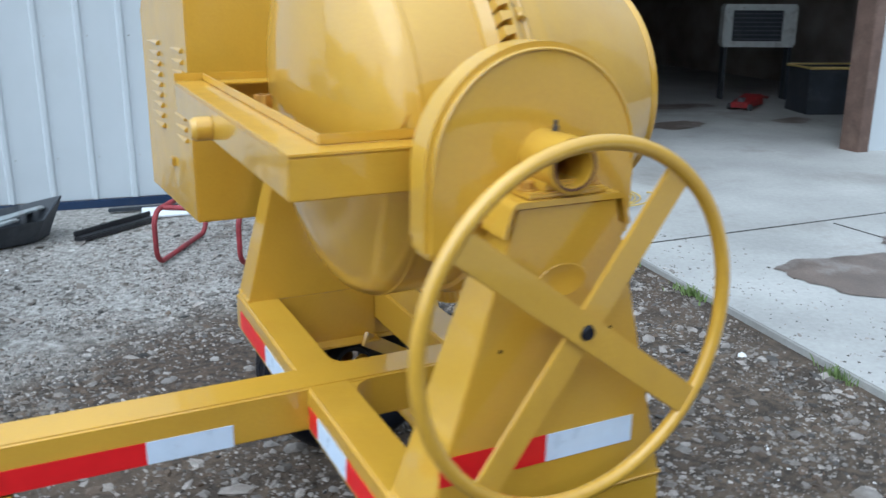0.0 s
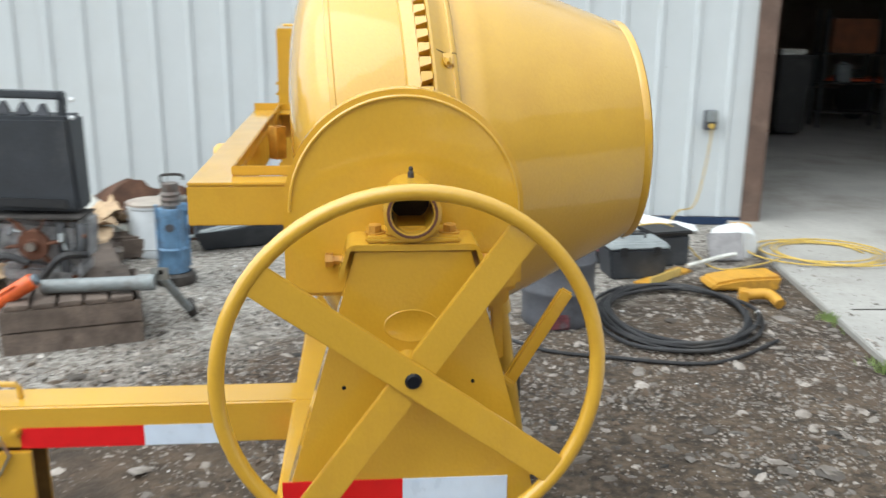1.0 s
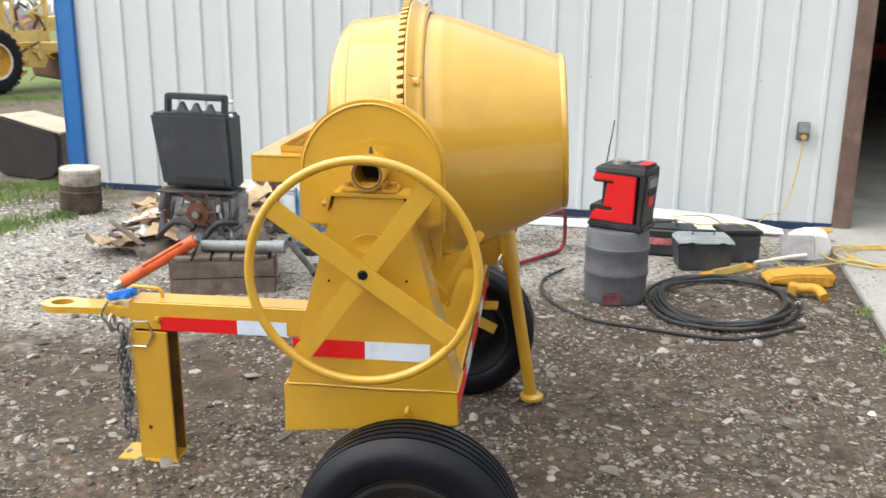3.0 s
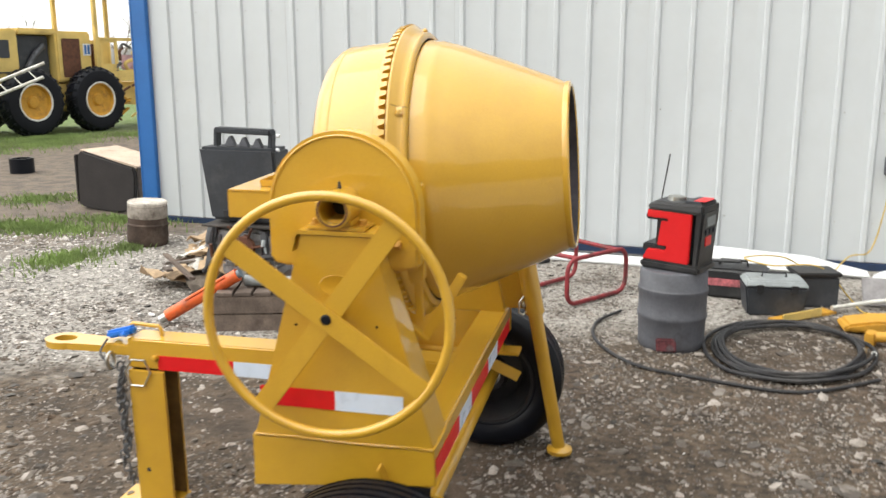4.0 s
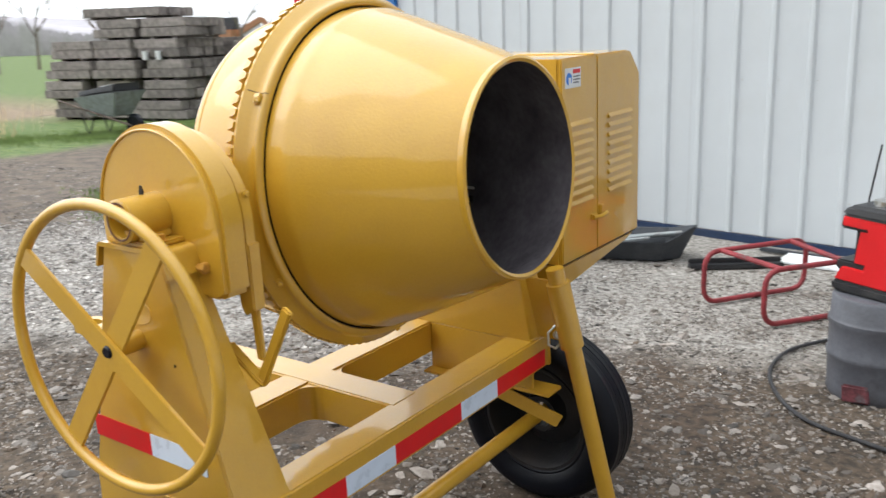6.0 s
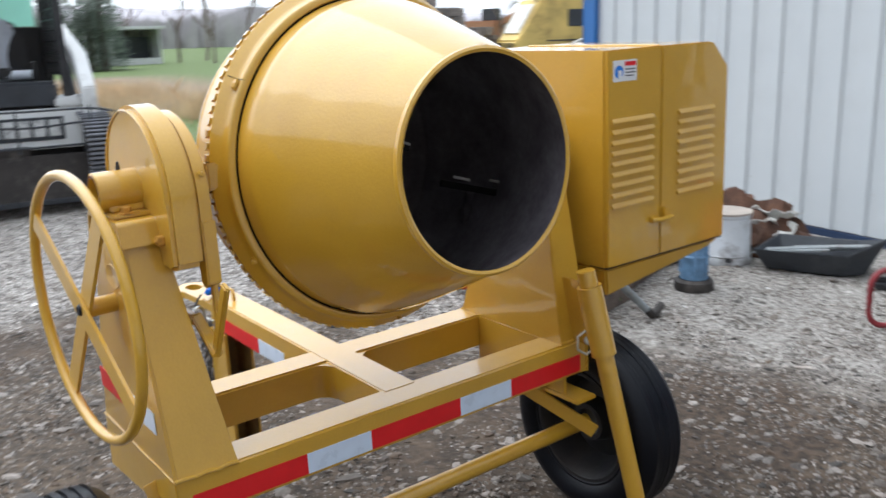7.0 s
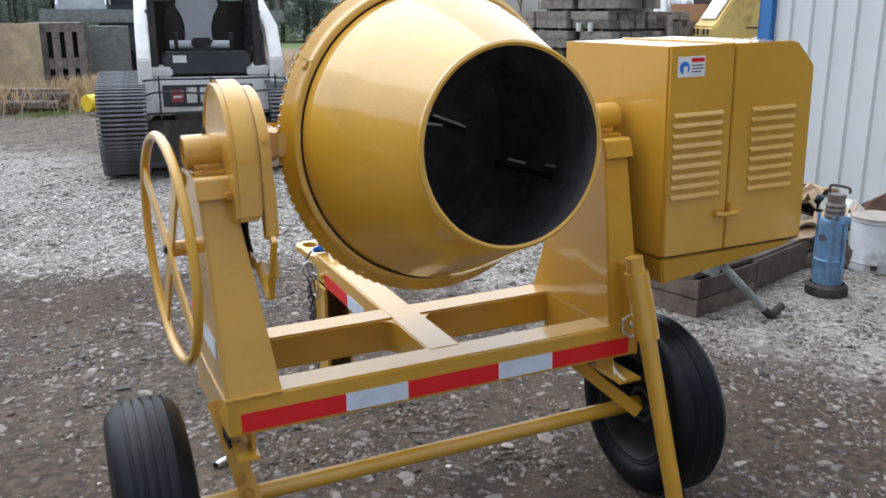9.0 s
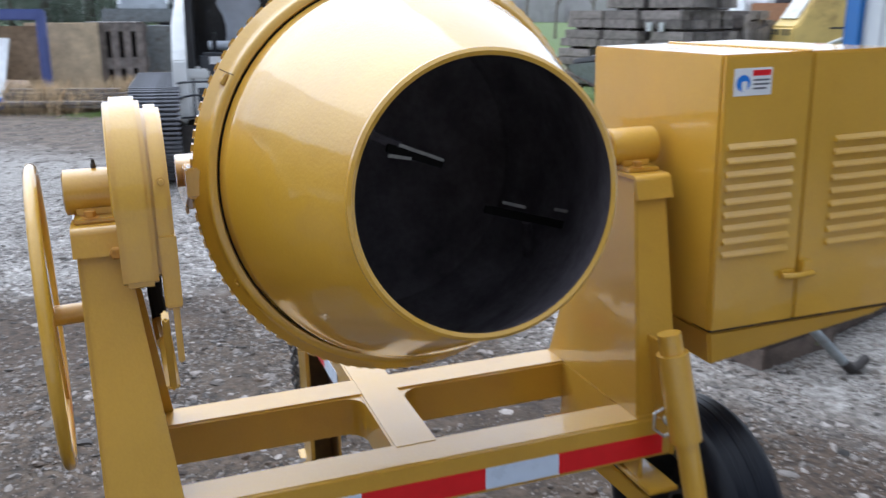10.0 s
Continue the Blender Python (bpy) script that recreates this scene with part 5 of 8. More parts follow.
def build_rubbish():
    """Heap of wet cardboard and sacking between the engine and the wall."""
    rng = random.Random(5)
    spots = []
    for k in range(52):
        x, y = rng.uniform(-0.80, 0.0), rng.uniform(3.7, 4.95)
        h = max(0, 0.34 - 0.55 * abs(x + 0.36)) + max(0, 0.22 - 0.25 * abs(y - 4.4)) * 0.6
        spots.append((x, y, h * rng.uniform(0.3, 1.0)))
    for k in range(10):
        spots.append((rng.uniform(-0.2, 0.35), rng.uniform(4.85, 5.3), rng.uniform(0.02, 0.22)))
    for k, (x, y, z) in enumerate(spots):
        bm = sheet(rng.uniform(0.14, 0.42), rng.uniform(0.10, 0.28), 0.006, k * 1.3, rng.uniform(0.03, 0.09), 6, 5)
        m = CARDBOARD if rng.random() < 0.66 else (WHITE_DIRTY if rng.random() < 0.75 else BLACK_PLASTIC)
        ob = lone("cardboard_scrap" if m is CARDBOARD else "plastic_scrap", bm, m, "torn damp cardboard scrap on a rubbish heap" if m is CARDBOARD else "crumpled plastic scrap on a rubbish heap", "scrap", "rubbish heap", m=pose(x, y, z + 0.03, rng.uniform(-20, 20), rng.uniform(-20, 20), rng.uniform(0, 180)))
    bm = bmesh.new()
    bmesh.ops.create_icosphere(bm, subdivisions=4, radius=1)
    for v in bm.verts:
        v.co = Vector((v.co.x * 0.42, v.co.y * 0.26, max(0, v.co.z) * 0.30)) * (1 + 0.35 * noise.noise(v.co * 2.3))
    lone("burlap_sack", crumple(crumple(bm, 0.05, 7), 0.03, 19), SACKING, "crumpled brown sacking heaped against the wall", "sack", m=pose(0.05, 5.12, 0.0, 0, 0, 5) @ Matrix.Diagonal((1.1, 1, 1.18, 1)))
    bm = bmesh.new()
    bmesh.ops.create_icosphere(bm, subdivisions=4, radius=1)
    for v in bm.verts:
        v.co = Vector((v.co.x * 0.40, v.co.y * 0.24, max(0, v.co.z) * 0.30)) * (1 + 0.4 * noise.noise(v.co * 2.6 + Vector((4, 0, 1))))
    lone("rusty_tarpaulin", crumple(crumple(bm, 0.05, 8, 3), 0.03, 20), mat("rust_brown_tarpaulin", lin(74, 52, 42), 0.8, var=0.4, scale=10, stain=lin(120, 96, 78), stain_amt=0.6), "dark rust-brown tarpaulin bunched beside the sacking", "tarpaulin", m=pose(-0.42, 4.92, 0.0, 0, 0, -12))
    bm = bmesh.new()
    bmesh.ops.create_icosphere(bm, subdivisions=4, radius=1)
    for v in bm.verts:
        v.co = Vector((v.co.x * 0.55, v.co.y * 0.55, max(0, v.co.z) * 0.26)) * (1 + 0.4 * noise.noise(v.co * 2.0))
    lone("rubble_mound", crumple(bm, 0.04, 9), mat("grey_rubble", lin(128, 118, 108), 0.95, var=0.3, scale=12, bump=0.6), "low mound of grey rubble under the cardboard", "rubble", m=pose(-0.36, 4.30, -0.01) @ Matrix.Diagonal((0.8, 1, 1.1, 1)))
    # old lidded drum by the corner
    d = thing("lidded_drum", pose(-1.72, 4.95, 0, 0, 3, 10) @ Matrix.Diagonal((1.02, 1.02, 1.22, 1)), "squat rusty drum with a white-spattered lid", "drum")
    part("drum_side", lathe([(0, 0.0), (0, 0.150), (0.03, 0.162), (0.07, 0.165), (0.13, 0.160), (0.15, 0.166), (0.16, 0.157), (0.20, 0.154)], X_TO_Z, 32, False), mat("sooty_rusted_drum", lin(70, 56, 48), 0.85, var=0.35, scale=9, stain=lin(120, 110, 100), stain_amt=0.6), d)
    part("drum_shoulder", lathe([(0.195, 0.154), (0.205, 0.160), (0.28, 0.158), (0.288, 0.150)], X_TO_Z, 32, False), mat("greyed_spattered_drum", lin(150, 142, 134), 0.8, var=0.35, scale=16, stain=lin(72, 58, 48), stain_amt=1.0), d, "grey spattered upper band")
    part("drum_lid", lathe([(0.282, 0.156), (0.298, 0.160), (0.308, 0.152), (0.300, 0.140), (0.303, 0.0)], X_TO_Z, 32, False), SPATTER, d, "white-spattered lid")
    # black panel box with wet plywood on it, at the building's corner
    c = thing("black_panel_box", pose(-3.05, 6.55, 0, 0, 0, -12), "black plastic panel box with plywood on top", "box")
    part("panel", crumple(prism([(-0.40, 0.03), (-0.30, 0.0), (0.10, -0.01), (0.33, 0.02), (0.41, 0.10), (0.44, 0.40), (0.40, 0.47), (-0.30, 0.595), (-0.37, 0.56)], -0.25, -0.20, "y", 0.015), 0.02, 5), DARK_BOARD_SHADE, c)
    part("panel", B(-0.46, -0.42, -0.22, 0.22, 0.06, 0.56, 0.01), DARK_BOARD_SHADE, c)
    part("side_board", B(0.40, 0.425, -0.2, 0.25, 0, 0.46, 0.005), WOOD_BROWN, c)
    part("top_board", bar((-0.34, 0.02, 0.61), (0.46, 0.02, 0.475), 0.5, 0.02), mat("bleached_plywood", lin(188, 168, 150), 0.8, var=0.15, scale=6, stain=lin(120, 100, 84), stain_amt=0.6), c, "wet plywood top")
    # splintered boards and pipe ends lying among the scraps
    for k in range(14):
        x, y = rng.uniform(-0.7, 0.1), rng.uniform(3.45, 4.6)
        ln = rng.uniform(0.2, 0.55)
        lone("wood_splinter", crumple(B(-ln / 2, ln / 2, -0.02, 0.02, 0, 0.018, 0.003), 0.006, 5, k), WOOD_GREY if k % 2 else WOOD_BROWN, "splintered grey board end on a rubbish heap", "board", "board ends", m=pose(x, y, 0.03 + max(0, 0.22 - 0.3 * abs(x + 0.36)), rng.uniform(-12, 12), rng.uniform(-18, 18), rng.uniform(0, 180)))


def build_red_frame():
    f = thing("red_tube_frame", Matrix(), "worn red tubular steel frame standing on gravel", "frame")

    tube_red = mat("rust_worn_red_tube", lin(134, 44, 50), 0.6, var=0.25, scale=14, stain=lin(62, 48, 48), stain_amt=1.0)

    def hoop(a, b, h):
        a, b = Vector(a), Vector(b)
        w, c = (b - a).length, 0.085
        d = (b - a) / w
        pts = []
        for u, z, a0 in ((c, c, 180), (w - c, c, 270), (w - c, h - c, 0), (c, h - c, 90)):
            for k in range(6):
                q = radians(a0 + 18 * k)
                pts.append(a + d * (u + c * math.cos(q)) + Vector((0, 0, z + c * math.sin(q))))
        return part("hoop", sweep(pts, 0.0145, 10, True), tube_red, f)
    hoop((1.965, 3.90, 0.018), (2.29, 4.40, 0.018), 0.29)
    hoop((1.56, 4.11, 0.018), (1.92, 4.72, 0.018), 0.29)
    part("tie_bar", sweep([(1.62, 4.20, 0.308), (2.02, 3.98, 0.308)], 0.0145, 8), tube_red, f)
    part("tie_bar", sweep([(1.86, 4.62, 0.308), (2.23, 4.31, 0.308)], 0.0145, 8), tube_red, f)
    lone("black_rail", join(B(-0.30, 0.30, -0.035, 0.035, 0, 0.03, 0.006), B(-0.30, 0.30, 0.02, 0.035, 0.03, 0.06, 0.004)), BLACK_PLASTIC, "black plastic rail lying on the gravel", "rail", m=pose(1.42, 4.98, 0.005, 0, 0, 38))
    lone("white_board", crumple(B(-0.55, 0.55, -0.10, 0.10, 0, 0.015, 0.003), 0.006, 3), WHITE_PLASTIC, "white board lying at the foot of the wall", "board", m=pose(2.15, 5.30, 0.01, 5, 0, -4))
    lone("blue_strip", B(-0.5, 0.5, -0.02, 0.02, 0, 0.025, 0.005), CHARCOAL, "dark blue-grey steel strip at the foot of the wall", "strip", m=pose(1.9, 5.45, 0.01, 0, 0, -4))


def build_radio():
    p = thing("grey_drum_pail", pose(2.61, 3.35, 0, 0, 0, 0), "smudged grey plastic pail upside down on gravel", "pail")
    part("pail_body", lathe([(0, 0), (0, 0.168), (0.02, 0.178), (0.05, 0.176), (0.16, 0.180), (0.17, 0.186), (0.19, 0.186), (0.20, 0.181), (0.30, 0.181), (0.31, 0.187), (0.33, 0.187), (0.34, 0.180), (0.42, 0.178), (0.432, 0.170), (0.434, 0)], X_TO_Z, 44, False), PAIL_GREY, p)
    part("red_smear", crumple(B(-0.075, 0.03, -0.184, -0.168, 0.012, 0.085, 0.012, 4), 0.016, 26), mat("faded_red_smear", lin(104, 54, 60), 0.75, var=0.4, scale=30, stain=lin(98, 94, 97), stain_amt=1.0), p, "faded red mark")
    r = thing("jobsite_radio", pose(2.625, 3.36, 0.434, 0, 1.5, -21), "red and black jobsite radio standing on a grey pail", "radio")
    part("radio_core", B(-0.105, 0.12, -0.085, 0.085, 0.03, 0.33, 0.02, 3), BLACK_PLASTIC, r)
    part("base_bumper", B(-0.165, 0.165, -0.125, 0.125, 0.0, 0.045, 0.012), BLACK_PLASTIC, r)
    part("top_bumper", hexa([(-0.16, -0.12, 0.315), (0.165, -0.125, 0.315), (0.165, 0.125, 0.315), (-0.16, 0.12, 0.315)], [(-0.13, -0.105, 0.362), (0.16, -0.115, 0.372), (0.16, 0.115, 0.372), (-0.13, 0.105, 0.362)], 0.014), BLACK_PLASTIC, r)
    part("front_panel", hexa([(0.118, -0.11, 0.03), (0.15, -0.115, 0.03), (0.15, 0.115, 0.03), (0.118, 0.11, 0.03)], [(0.118, -0.11, 0.335), (0.165, -0.115, 0.335), (0.165, 0.115, 0.335), (0.118, 0.11, 0.335)], 0.01), BLACK_PLASTIC, r)
    part("red_side", prism([(-0.16, 0.045), (0.10, 0.045), (0.10, 0.315), (-0.145, 0.315), (-0.145, 0.275), (-0.03, 0.275), (-0.03, 0.105), (-0.13, 0.105)], -0.112, -0.09, "y", 0.005), RED_PLASTIC, r)
    part("inner_panel", prism([(-0.085, 0.125), (-0.03, 0.125), (-0.03, 0.262), (-0.07, 0.262)], -0.098, -0.086, "y", 0.003), RED_PLASTIC, r)
    part("handle_bar", B(-0.155, -0.03, -0.105, 0.105, 0.262, 0.298, 0.008), BLACK_PLASTIC, r)
    part("battery_door", B(-0.165, -0.03, -0.10, 0.10, 0.085, 0.13, 0.008), BLACK_PLASTIC, r)
    part("top_strip", B(0.05, 0.14, -0.10, 0.10, 0.362, 0.380, 0.006), CHARCOAL, r)
    part("top_knob", lathe([(0.365, 0.05), (0.385, 0.048), (0.39, 0.02), (0.39, 0.0)], Matrix.Translation((-0.03, 0, 0)) @ X_TO_Z, 24, False), ZINC, r)
    part("display", B(0.160, 0.167, -0.06, 0.06, 0.25, 0.30, 0.002), TUBE_GREY, r)
    part("badge_plate", B(0.156, 0.163, -0.05, 0.03, 0.145, 0.195, 0.002), RED_PLASTIC, r)
    for y in (-0.07, -0.015, 0.04):
        part("front_button", B(0.158, 0.168, y, y + 0.035, 0.208, 0.236, 0.003), CHARCOAL, r)
    part("top_mark", B(0.09, 0.15, -0.075, 0.075, 0.3805, 0.383, 0.0008), RED_PLASTIC, r)
    part("antenna", sweep([(-0.125, 0.02, 0.36), (-0.10, 0.03, 0.60)], 0.004, 8), BLACK_PLASTIC, r)


def build_hose_and_tools():
    pts = []
    n = 44
    for k in range(n * 6 + 1):
        a = 2 * math.pi * k / n
        loop = k / n
        rx = 0.39 + 0.035 * math.sin(loop * 2.2) + 0.01 * math.sin(3 * a)
        ry = 0.49 + 0.035 * math.cos(loop * 1.9)
        x, y = rx * math.cos(a) + 0.03 * math.sin(loop * 1.3), ry * math.sin(a) + 0.03 * math.cos(loop * 2.1)
        pts.append((3.22 + x * 0.96 + y * 0.12, 3.34 + y, 0.016 + 0.012 * (loop % 3) + 0.004 * math.sin(5 * a + loop)))
    coil = thing("coiled_hose", Matrix(), "loosely coiled black rubber hose lying on gravel", "hose")
    part("hose_line", sweep(pts, 0.0105, 8), HOSE_BLACK, coil)
    for p, q in ((pts[0], pts[1]), (pts[-2], pts[-1])):
        p, q = Vector(p), Vector(q)
        part("hose_fitting", sweep([p, p.lerp(q, 1.1)], 0.014, 8), ZINC, coil, "zinc hose end")
    lone("hose_tail", sweep(bezier([(3.60, 2.98, 0.02), (3.20, 2.72, 0.014), (2.75, 2.80, 0.014), (2.44, 2.92, 0.014), (2.22, 3.25, 0.014), (2.18, 3.6, 0.014), (2.3, 3.9, 0.012)], 10), 0.009, 8), HOSE_BLACK, "black hose trailing over the gravel beside a pail", "hose")
    t = thing("toolbox", pose(3.20, 4.16, 0, 0, 0, 6), "grey plastic toolbox with a clear lid tray", "toolbox")
    part("tool_body", hexa([(-0.16, -0.11, 0), (0.16, -0.11, 0), (0.16, 0.11, 0), (-0.16, 0.11, 0)], [(-0.185, -0.125, 0.185), (0.185, -0.125, 0.185), (0.185, 0.125, 0.185), (-0.185, 0.125, 0.185)], 0.012), CHARCOAL, t)
    part("tool_lid", hexa([(-0.19, -0.13, 0.186), (0.19, -0.13, 0.186), (0.19, 0.13, 0.186), (-0.19, 0.13, 0.186)], [(-0.16, -0.10, 0.225), (0.16, -0.10, 0.225), (0.16, 0.10, 0.225), (-0.16, 0.10, 0.225)], 0.01), TUBE_GREY, t)
    part("tool_handle", sweep([(-0.07, 0, 0.225), (-0.07, 0, 0.25), (0.07, 0, 0.25), (0.07, 0, 0.225)], 0.008, 8), BLACK_PLASTIC, t)
    for x in (-0.1, 0.1):
        part("catch", B(x - 0.02, x + 0.02, -0.137, -0.125, 0.15, 0.20, 0.003), BLACK_PLASTIC, t)
    t = thing("tool_case", pose(2.98, 4.52, 0, 0, 0, -8), "black plastic tool case with a red band", "tool case")
    part("case_body", B(-0.22, 0.22, -0.13, 0.13, 0, 0.20, 0.02, 3), BLACK_PLASTIC, t)
    part("case_band", B(-0.16, 0.12, -0.134, -0.128, 0.085, 0.135, 0.003), mat("faded_pink_band", lin(176, 98, 104), 0.6, var=0.3, scale=30, stain=lin(70, 60, 62), stain_amt=0.9), t, "faded pink-red band")
    part("case_handle", sweep([(-0.09, 0, 0.20), (-0.08, 0, 0.235), (0.08, 0, 0.235), (0.09, 0, 0.20)], 0.01, 8), BLACK_PLASTIC, t)
    part("case_lever", sweep([(-0.22, 0.05, 0.21), (0.05, -0.05, 0.24)], 0.012, 8), BLACK_PLASTIC, t)
    t = thing("battery_box", pose(3.46, 4.42, 0, 0, 0, 14), "dark grey battery box on the gravel", "box")
    part("battery_case", B(-0.13, 0.13, -0.10, 0.10, 0, 0.20, 0.014), CHARCOAL, t)
    part("battery_lid", B(-0.14, 0.14, -0.11, 0.11, 0.201, 0.225, 0.008), BLACK_PLASTIC, t)
    y = thing("yellow_bracket", pose(3.37, 4.08, 0.0, 0, 0, 42), "bent yellow steel bracket lying on the gravel", "bracket")
    part("bracket_plate", crumple(B(-0.24, 0.24, -0.05, 0.05, 0.0, 0.018, 0.003), 0.01, 5), YELLOW_DUSTY, y)
    part("bracket_lip", B(-0.22, 0.10, -0.058, -0.046, 0.01, 0.06, 0.003), YELLOW_OLD, y)
    y = thing("yellow_guard", pose(3.74, 3.88, 0.0, 0, 0, 4), "yellow sheet-steel guard with a rusty edge on the gravel", "guard")
    part("guard_shell", prism([(-0.20, 0.02), (0.20, 0.0), (0.22, 0.09), (-0.02, 0.085), (-0.17, 0.06)], -0.10, 0.10, "y", 0.015), YELLOW_DUSTY, y)
    part("guard_end", lathe([(0.205, 0.04), (0.235, 0.036), (0.236, 0.0)], Matrix.Translation((0, 0.0, 0.05)), 20, False), RUST, y)
    y = thing("pipe_elbow", pose(3.78, 3.55, 0.0, 0, 0, -20), "small dusty yellow cast elbow on the gravel", "fitting")
    part("elbow_pipe", sweep(bezier([(-0.12, 0, 0.05), (0.0, 0.02, 0.06), (0.06, -0.06, 0.035)]), 0.03, 12), YELLOW_DUSTY, y)
    part("elbow_plate", B(-0.15, -0.10, -0.05, 0.05, 0, 0.08, 0.005), YELLOW_DUSTY, y)
    bm = bmesh.new()
    bmesh.ops.create_icosphere(bm, subdivisions=3, radius=1)
    for v in bm.verts:
        v.co = Vector((max(-0.7, min(0.75, v.co.x)) * 0.20, max(-0.7, min(0.7, v.co.y)) * 0.20, max(-0.55, v.co.z) * 0.17 + 0.09)) * (1 + 0.12 * noise.noise(v.co * 2))
    lone("white_jug", bm, WHITE_PLASTIC, "dented white plastic jug lying by the slab", "jug", m=pose(3.98, 4.62, 0.0, 0, 0, 15) @ Matrix.Diagonal((0.8, 0.8, 0.8, 1)))
    b = lone("grey_tile", crumple(B(-0.12, 0.11, -0.012, 0.012, 0, 0.18, 0.006), 0.006, 9), mat("dull_grey_slate", lin(150, 148, 150), 0.8, var=0.2, scale=12, stain=lin(104, 98, 96), stain_amt=0.6), "pale grey tile leaning on a white jug", "tile", m=pose(3.88, 4.42, 0.01, -22, 0, 6))
    lone("plastic_sheet", crumple(prism([(-0.72, 0), (0.72, 0), (0.70, 0.05), (0.30, 0.13), (-0.45, 0.16), (-0.7, 0.10)], -0.01, 0.02, "y", 0.004), 0.01, 3), WHITE_PLASTIC, "white plastic sheet lying against the wall", "sheet", m=pose(3.22, 5.25, 0.02, -35, 0, -6))
    lone("flex_pipe", sweep(bezier([(3.55, 4.2, 0.04), (3.8, 4.36, 0.05), (3.92, 4.40, 0.06)]), 0.013, 10), WHITE_DIRTY, "short white plastic pipe on the gravel", "pipe")
    # socket, cord down the wall, cord in loops on the slab
    o = thing("wall_socket", WALL @ pose(4.07, 0.0, 0.78), "grey weatherproof socket box on the wall", "socket")
    part("socket_box", B(-0.045, 0.045, -0.05, 0.01, -0.07, 0.07, 0.008), PAIL_GREY, o)
    part("socket_flap", B(-0.04, 0.04, -0.075, -0.051, -0.01, 0.07, 0.006), TUBE_GREY, o)
    part("plug", B(-0.018, 0.018, -0.09, -0.05, -0.055, -0.02, 0.006), CORD_YELLOW, o)
    lone("extension_cord", sweep(bezier([(4.05, 5.38, 0.74), (4.02, 5.37, 0.45), (3.95, 5.34, 0.18), (3.80, 5.24, 0.15), (3.6, 5.0, 0.05), (3.3, 4.7, 0.235), (3.05, 4.6, 0.24), (3.2, 4.4, 0.24), (3.5, 4.45, 0.235), (3.7, 4.5, 0.03), (3.75, 4.2, 0.02), (4.0, 4.2, 0.05), (4.25, 4.4, 0.05)], 10), 0.005, 6), CORD_YELLOW, "yellow extension cord running from the wall socket", "cord")
    pts = []
    for k in range(4 * 30 + 1):
        a = 2 * math.pi * k / 30
        lp = k / 30
        pts.append((4.42 + (0.36 + 0.05 * math.sin(lp * 2)) * math.cos(a) + 0.05 * lp, 4.48 + (0.30 + 0.05 * math.cos(lp * 1.7)) * math.sin(a), 0.045 + 0.006 * (lp % 2)))
    lone("looped_cord", sweep(pts, 0.0055, 6), CORD_YELLOW, "looped yellow cord lying on the concrete", "cord")
    g = thing("cable_reel", pose(4.15, 4.95, 0.035, 0, 0, 20), "small dusty yellow plastic reel by the door jamb", "reel")
    part("reel_drum", lathe([(0, 0.11), (0.02, 0.12), (0.03, 0.07), (0.12, 0.07), (0.13, 0.12), (0.15, 0.11), (0.152, 0)], X_TO_Z @ Matrix.Scale(0.6, 4), 24), YELLOW_DUSTY, g)


def build_tongue_bits():
    """Chain and blue hitch lock belong to the mixer."""
    mix = bpy.data.objects["cement_mixer"]
    ch = new("safety_chain")
    ch.parent = mix
    link = None
    for k in range(22):
        z = 0.50 - 0.0205 * k
        x = -1.045 + 0.012 * math.sin(k * 0.7)
        y = 0.075 + 0.01 * math.cos(k * 0.9)
        m = Matrix.Translation((x, y, z)) @ pose(0, 0, 0, 8 * math.sin(k), 6 * math.cos(k * 1.3), 90 * (k % 2) + 20)
        if link is None:
            pts = [(0.010 * math.cos(radians(a)), 0, 0.010 * math.sin(radians(a)) + (0.007 if a < 180 else -0.007)) for a in range(15, 375, 30)]
            link = part("chain_link", sweep(pts, 0.0036, 6, True), CAST, ch)
            link.matrix_basis = m
        else:
            again(link, "chain_link", ch, m)
    for k in range(16):
        again(link, "chain_link", ch, Matrix.Translation((-1.02 + 0.008 * math.cos(k), 0.05, 0.50 - 0.0205 * k)) @ pose(0, 0, 0, 5, 9 * math.sin(k), 90 * (k % 2) + 60))
    lock = new("hitch_lock")
    lock.parent = mix
    part("lock_body", bar((-1.10, 0.12, 0.60), (-0.985, 0.10, 0.635), 0.035, 0.028, 0.008), BLUE_PLASTIC, lock, "blue plastic lock body")
    part("lock_arm", bar((-1.09, 0.15, 0.595), (-1.0, 0.07, 0.625), 0.022, 0.02, 0.006), BLUE_PLASTIC, lock)
    part("lock_strap", sweep(bezier([(-1.08, 0.08, 0.60), (-1.10, 0.06, 0.55), (-1.05, 0.06, 0.50)]), 0.004, 8), CAST, lock)
    part("shackle", sweep([(-1.06, 0.055 + 0.02 * math.cos(a * 0.524), 0.53 + 0.03 * math.sin(a * 0.524)) for a in range(12)], 0.006, 8, True), ZINC, lock)


build_crate()
build_engine()
build_scrap_row()
build_rubbish()
build_red_frame()
build_radio()
build_hose_and_tools()
build_tongue_bits()
tp = thing("pipe_stub", Matrix(), "short bright steel pipe stub lying on gravel", "pipe")
part("pipe_wall", lathe([(0, 0.014), (0, 0.018), (0.13, 0.018), (0.13, 0.014)], Matrix.Translation((1.214, 0.64, 0.008)) @ pose(0, 0, 0, 0, 4, -57), 16, False), ZINC, tp)

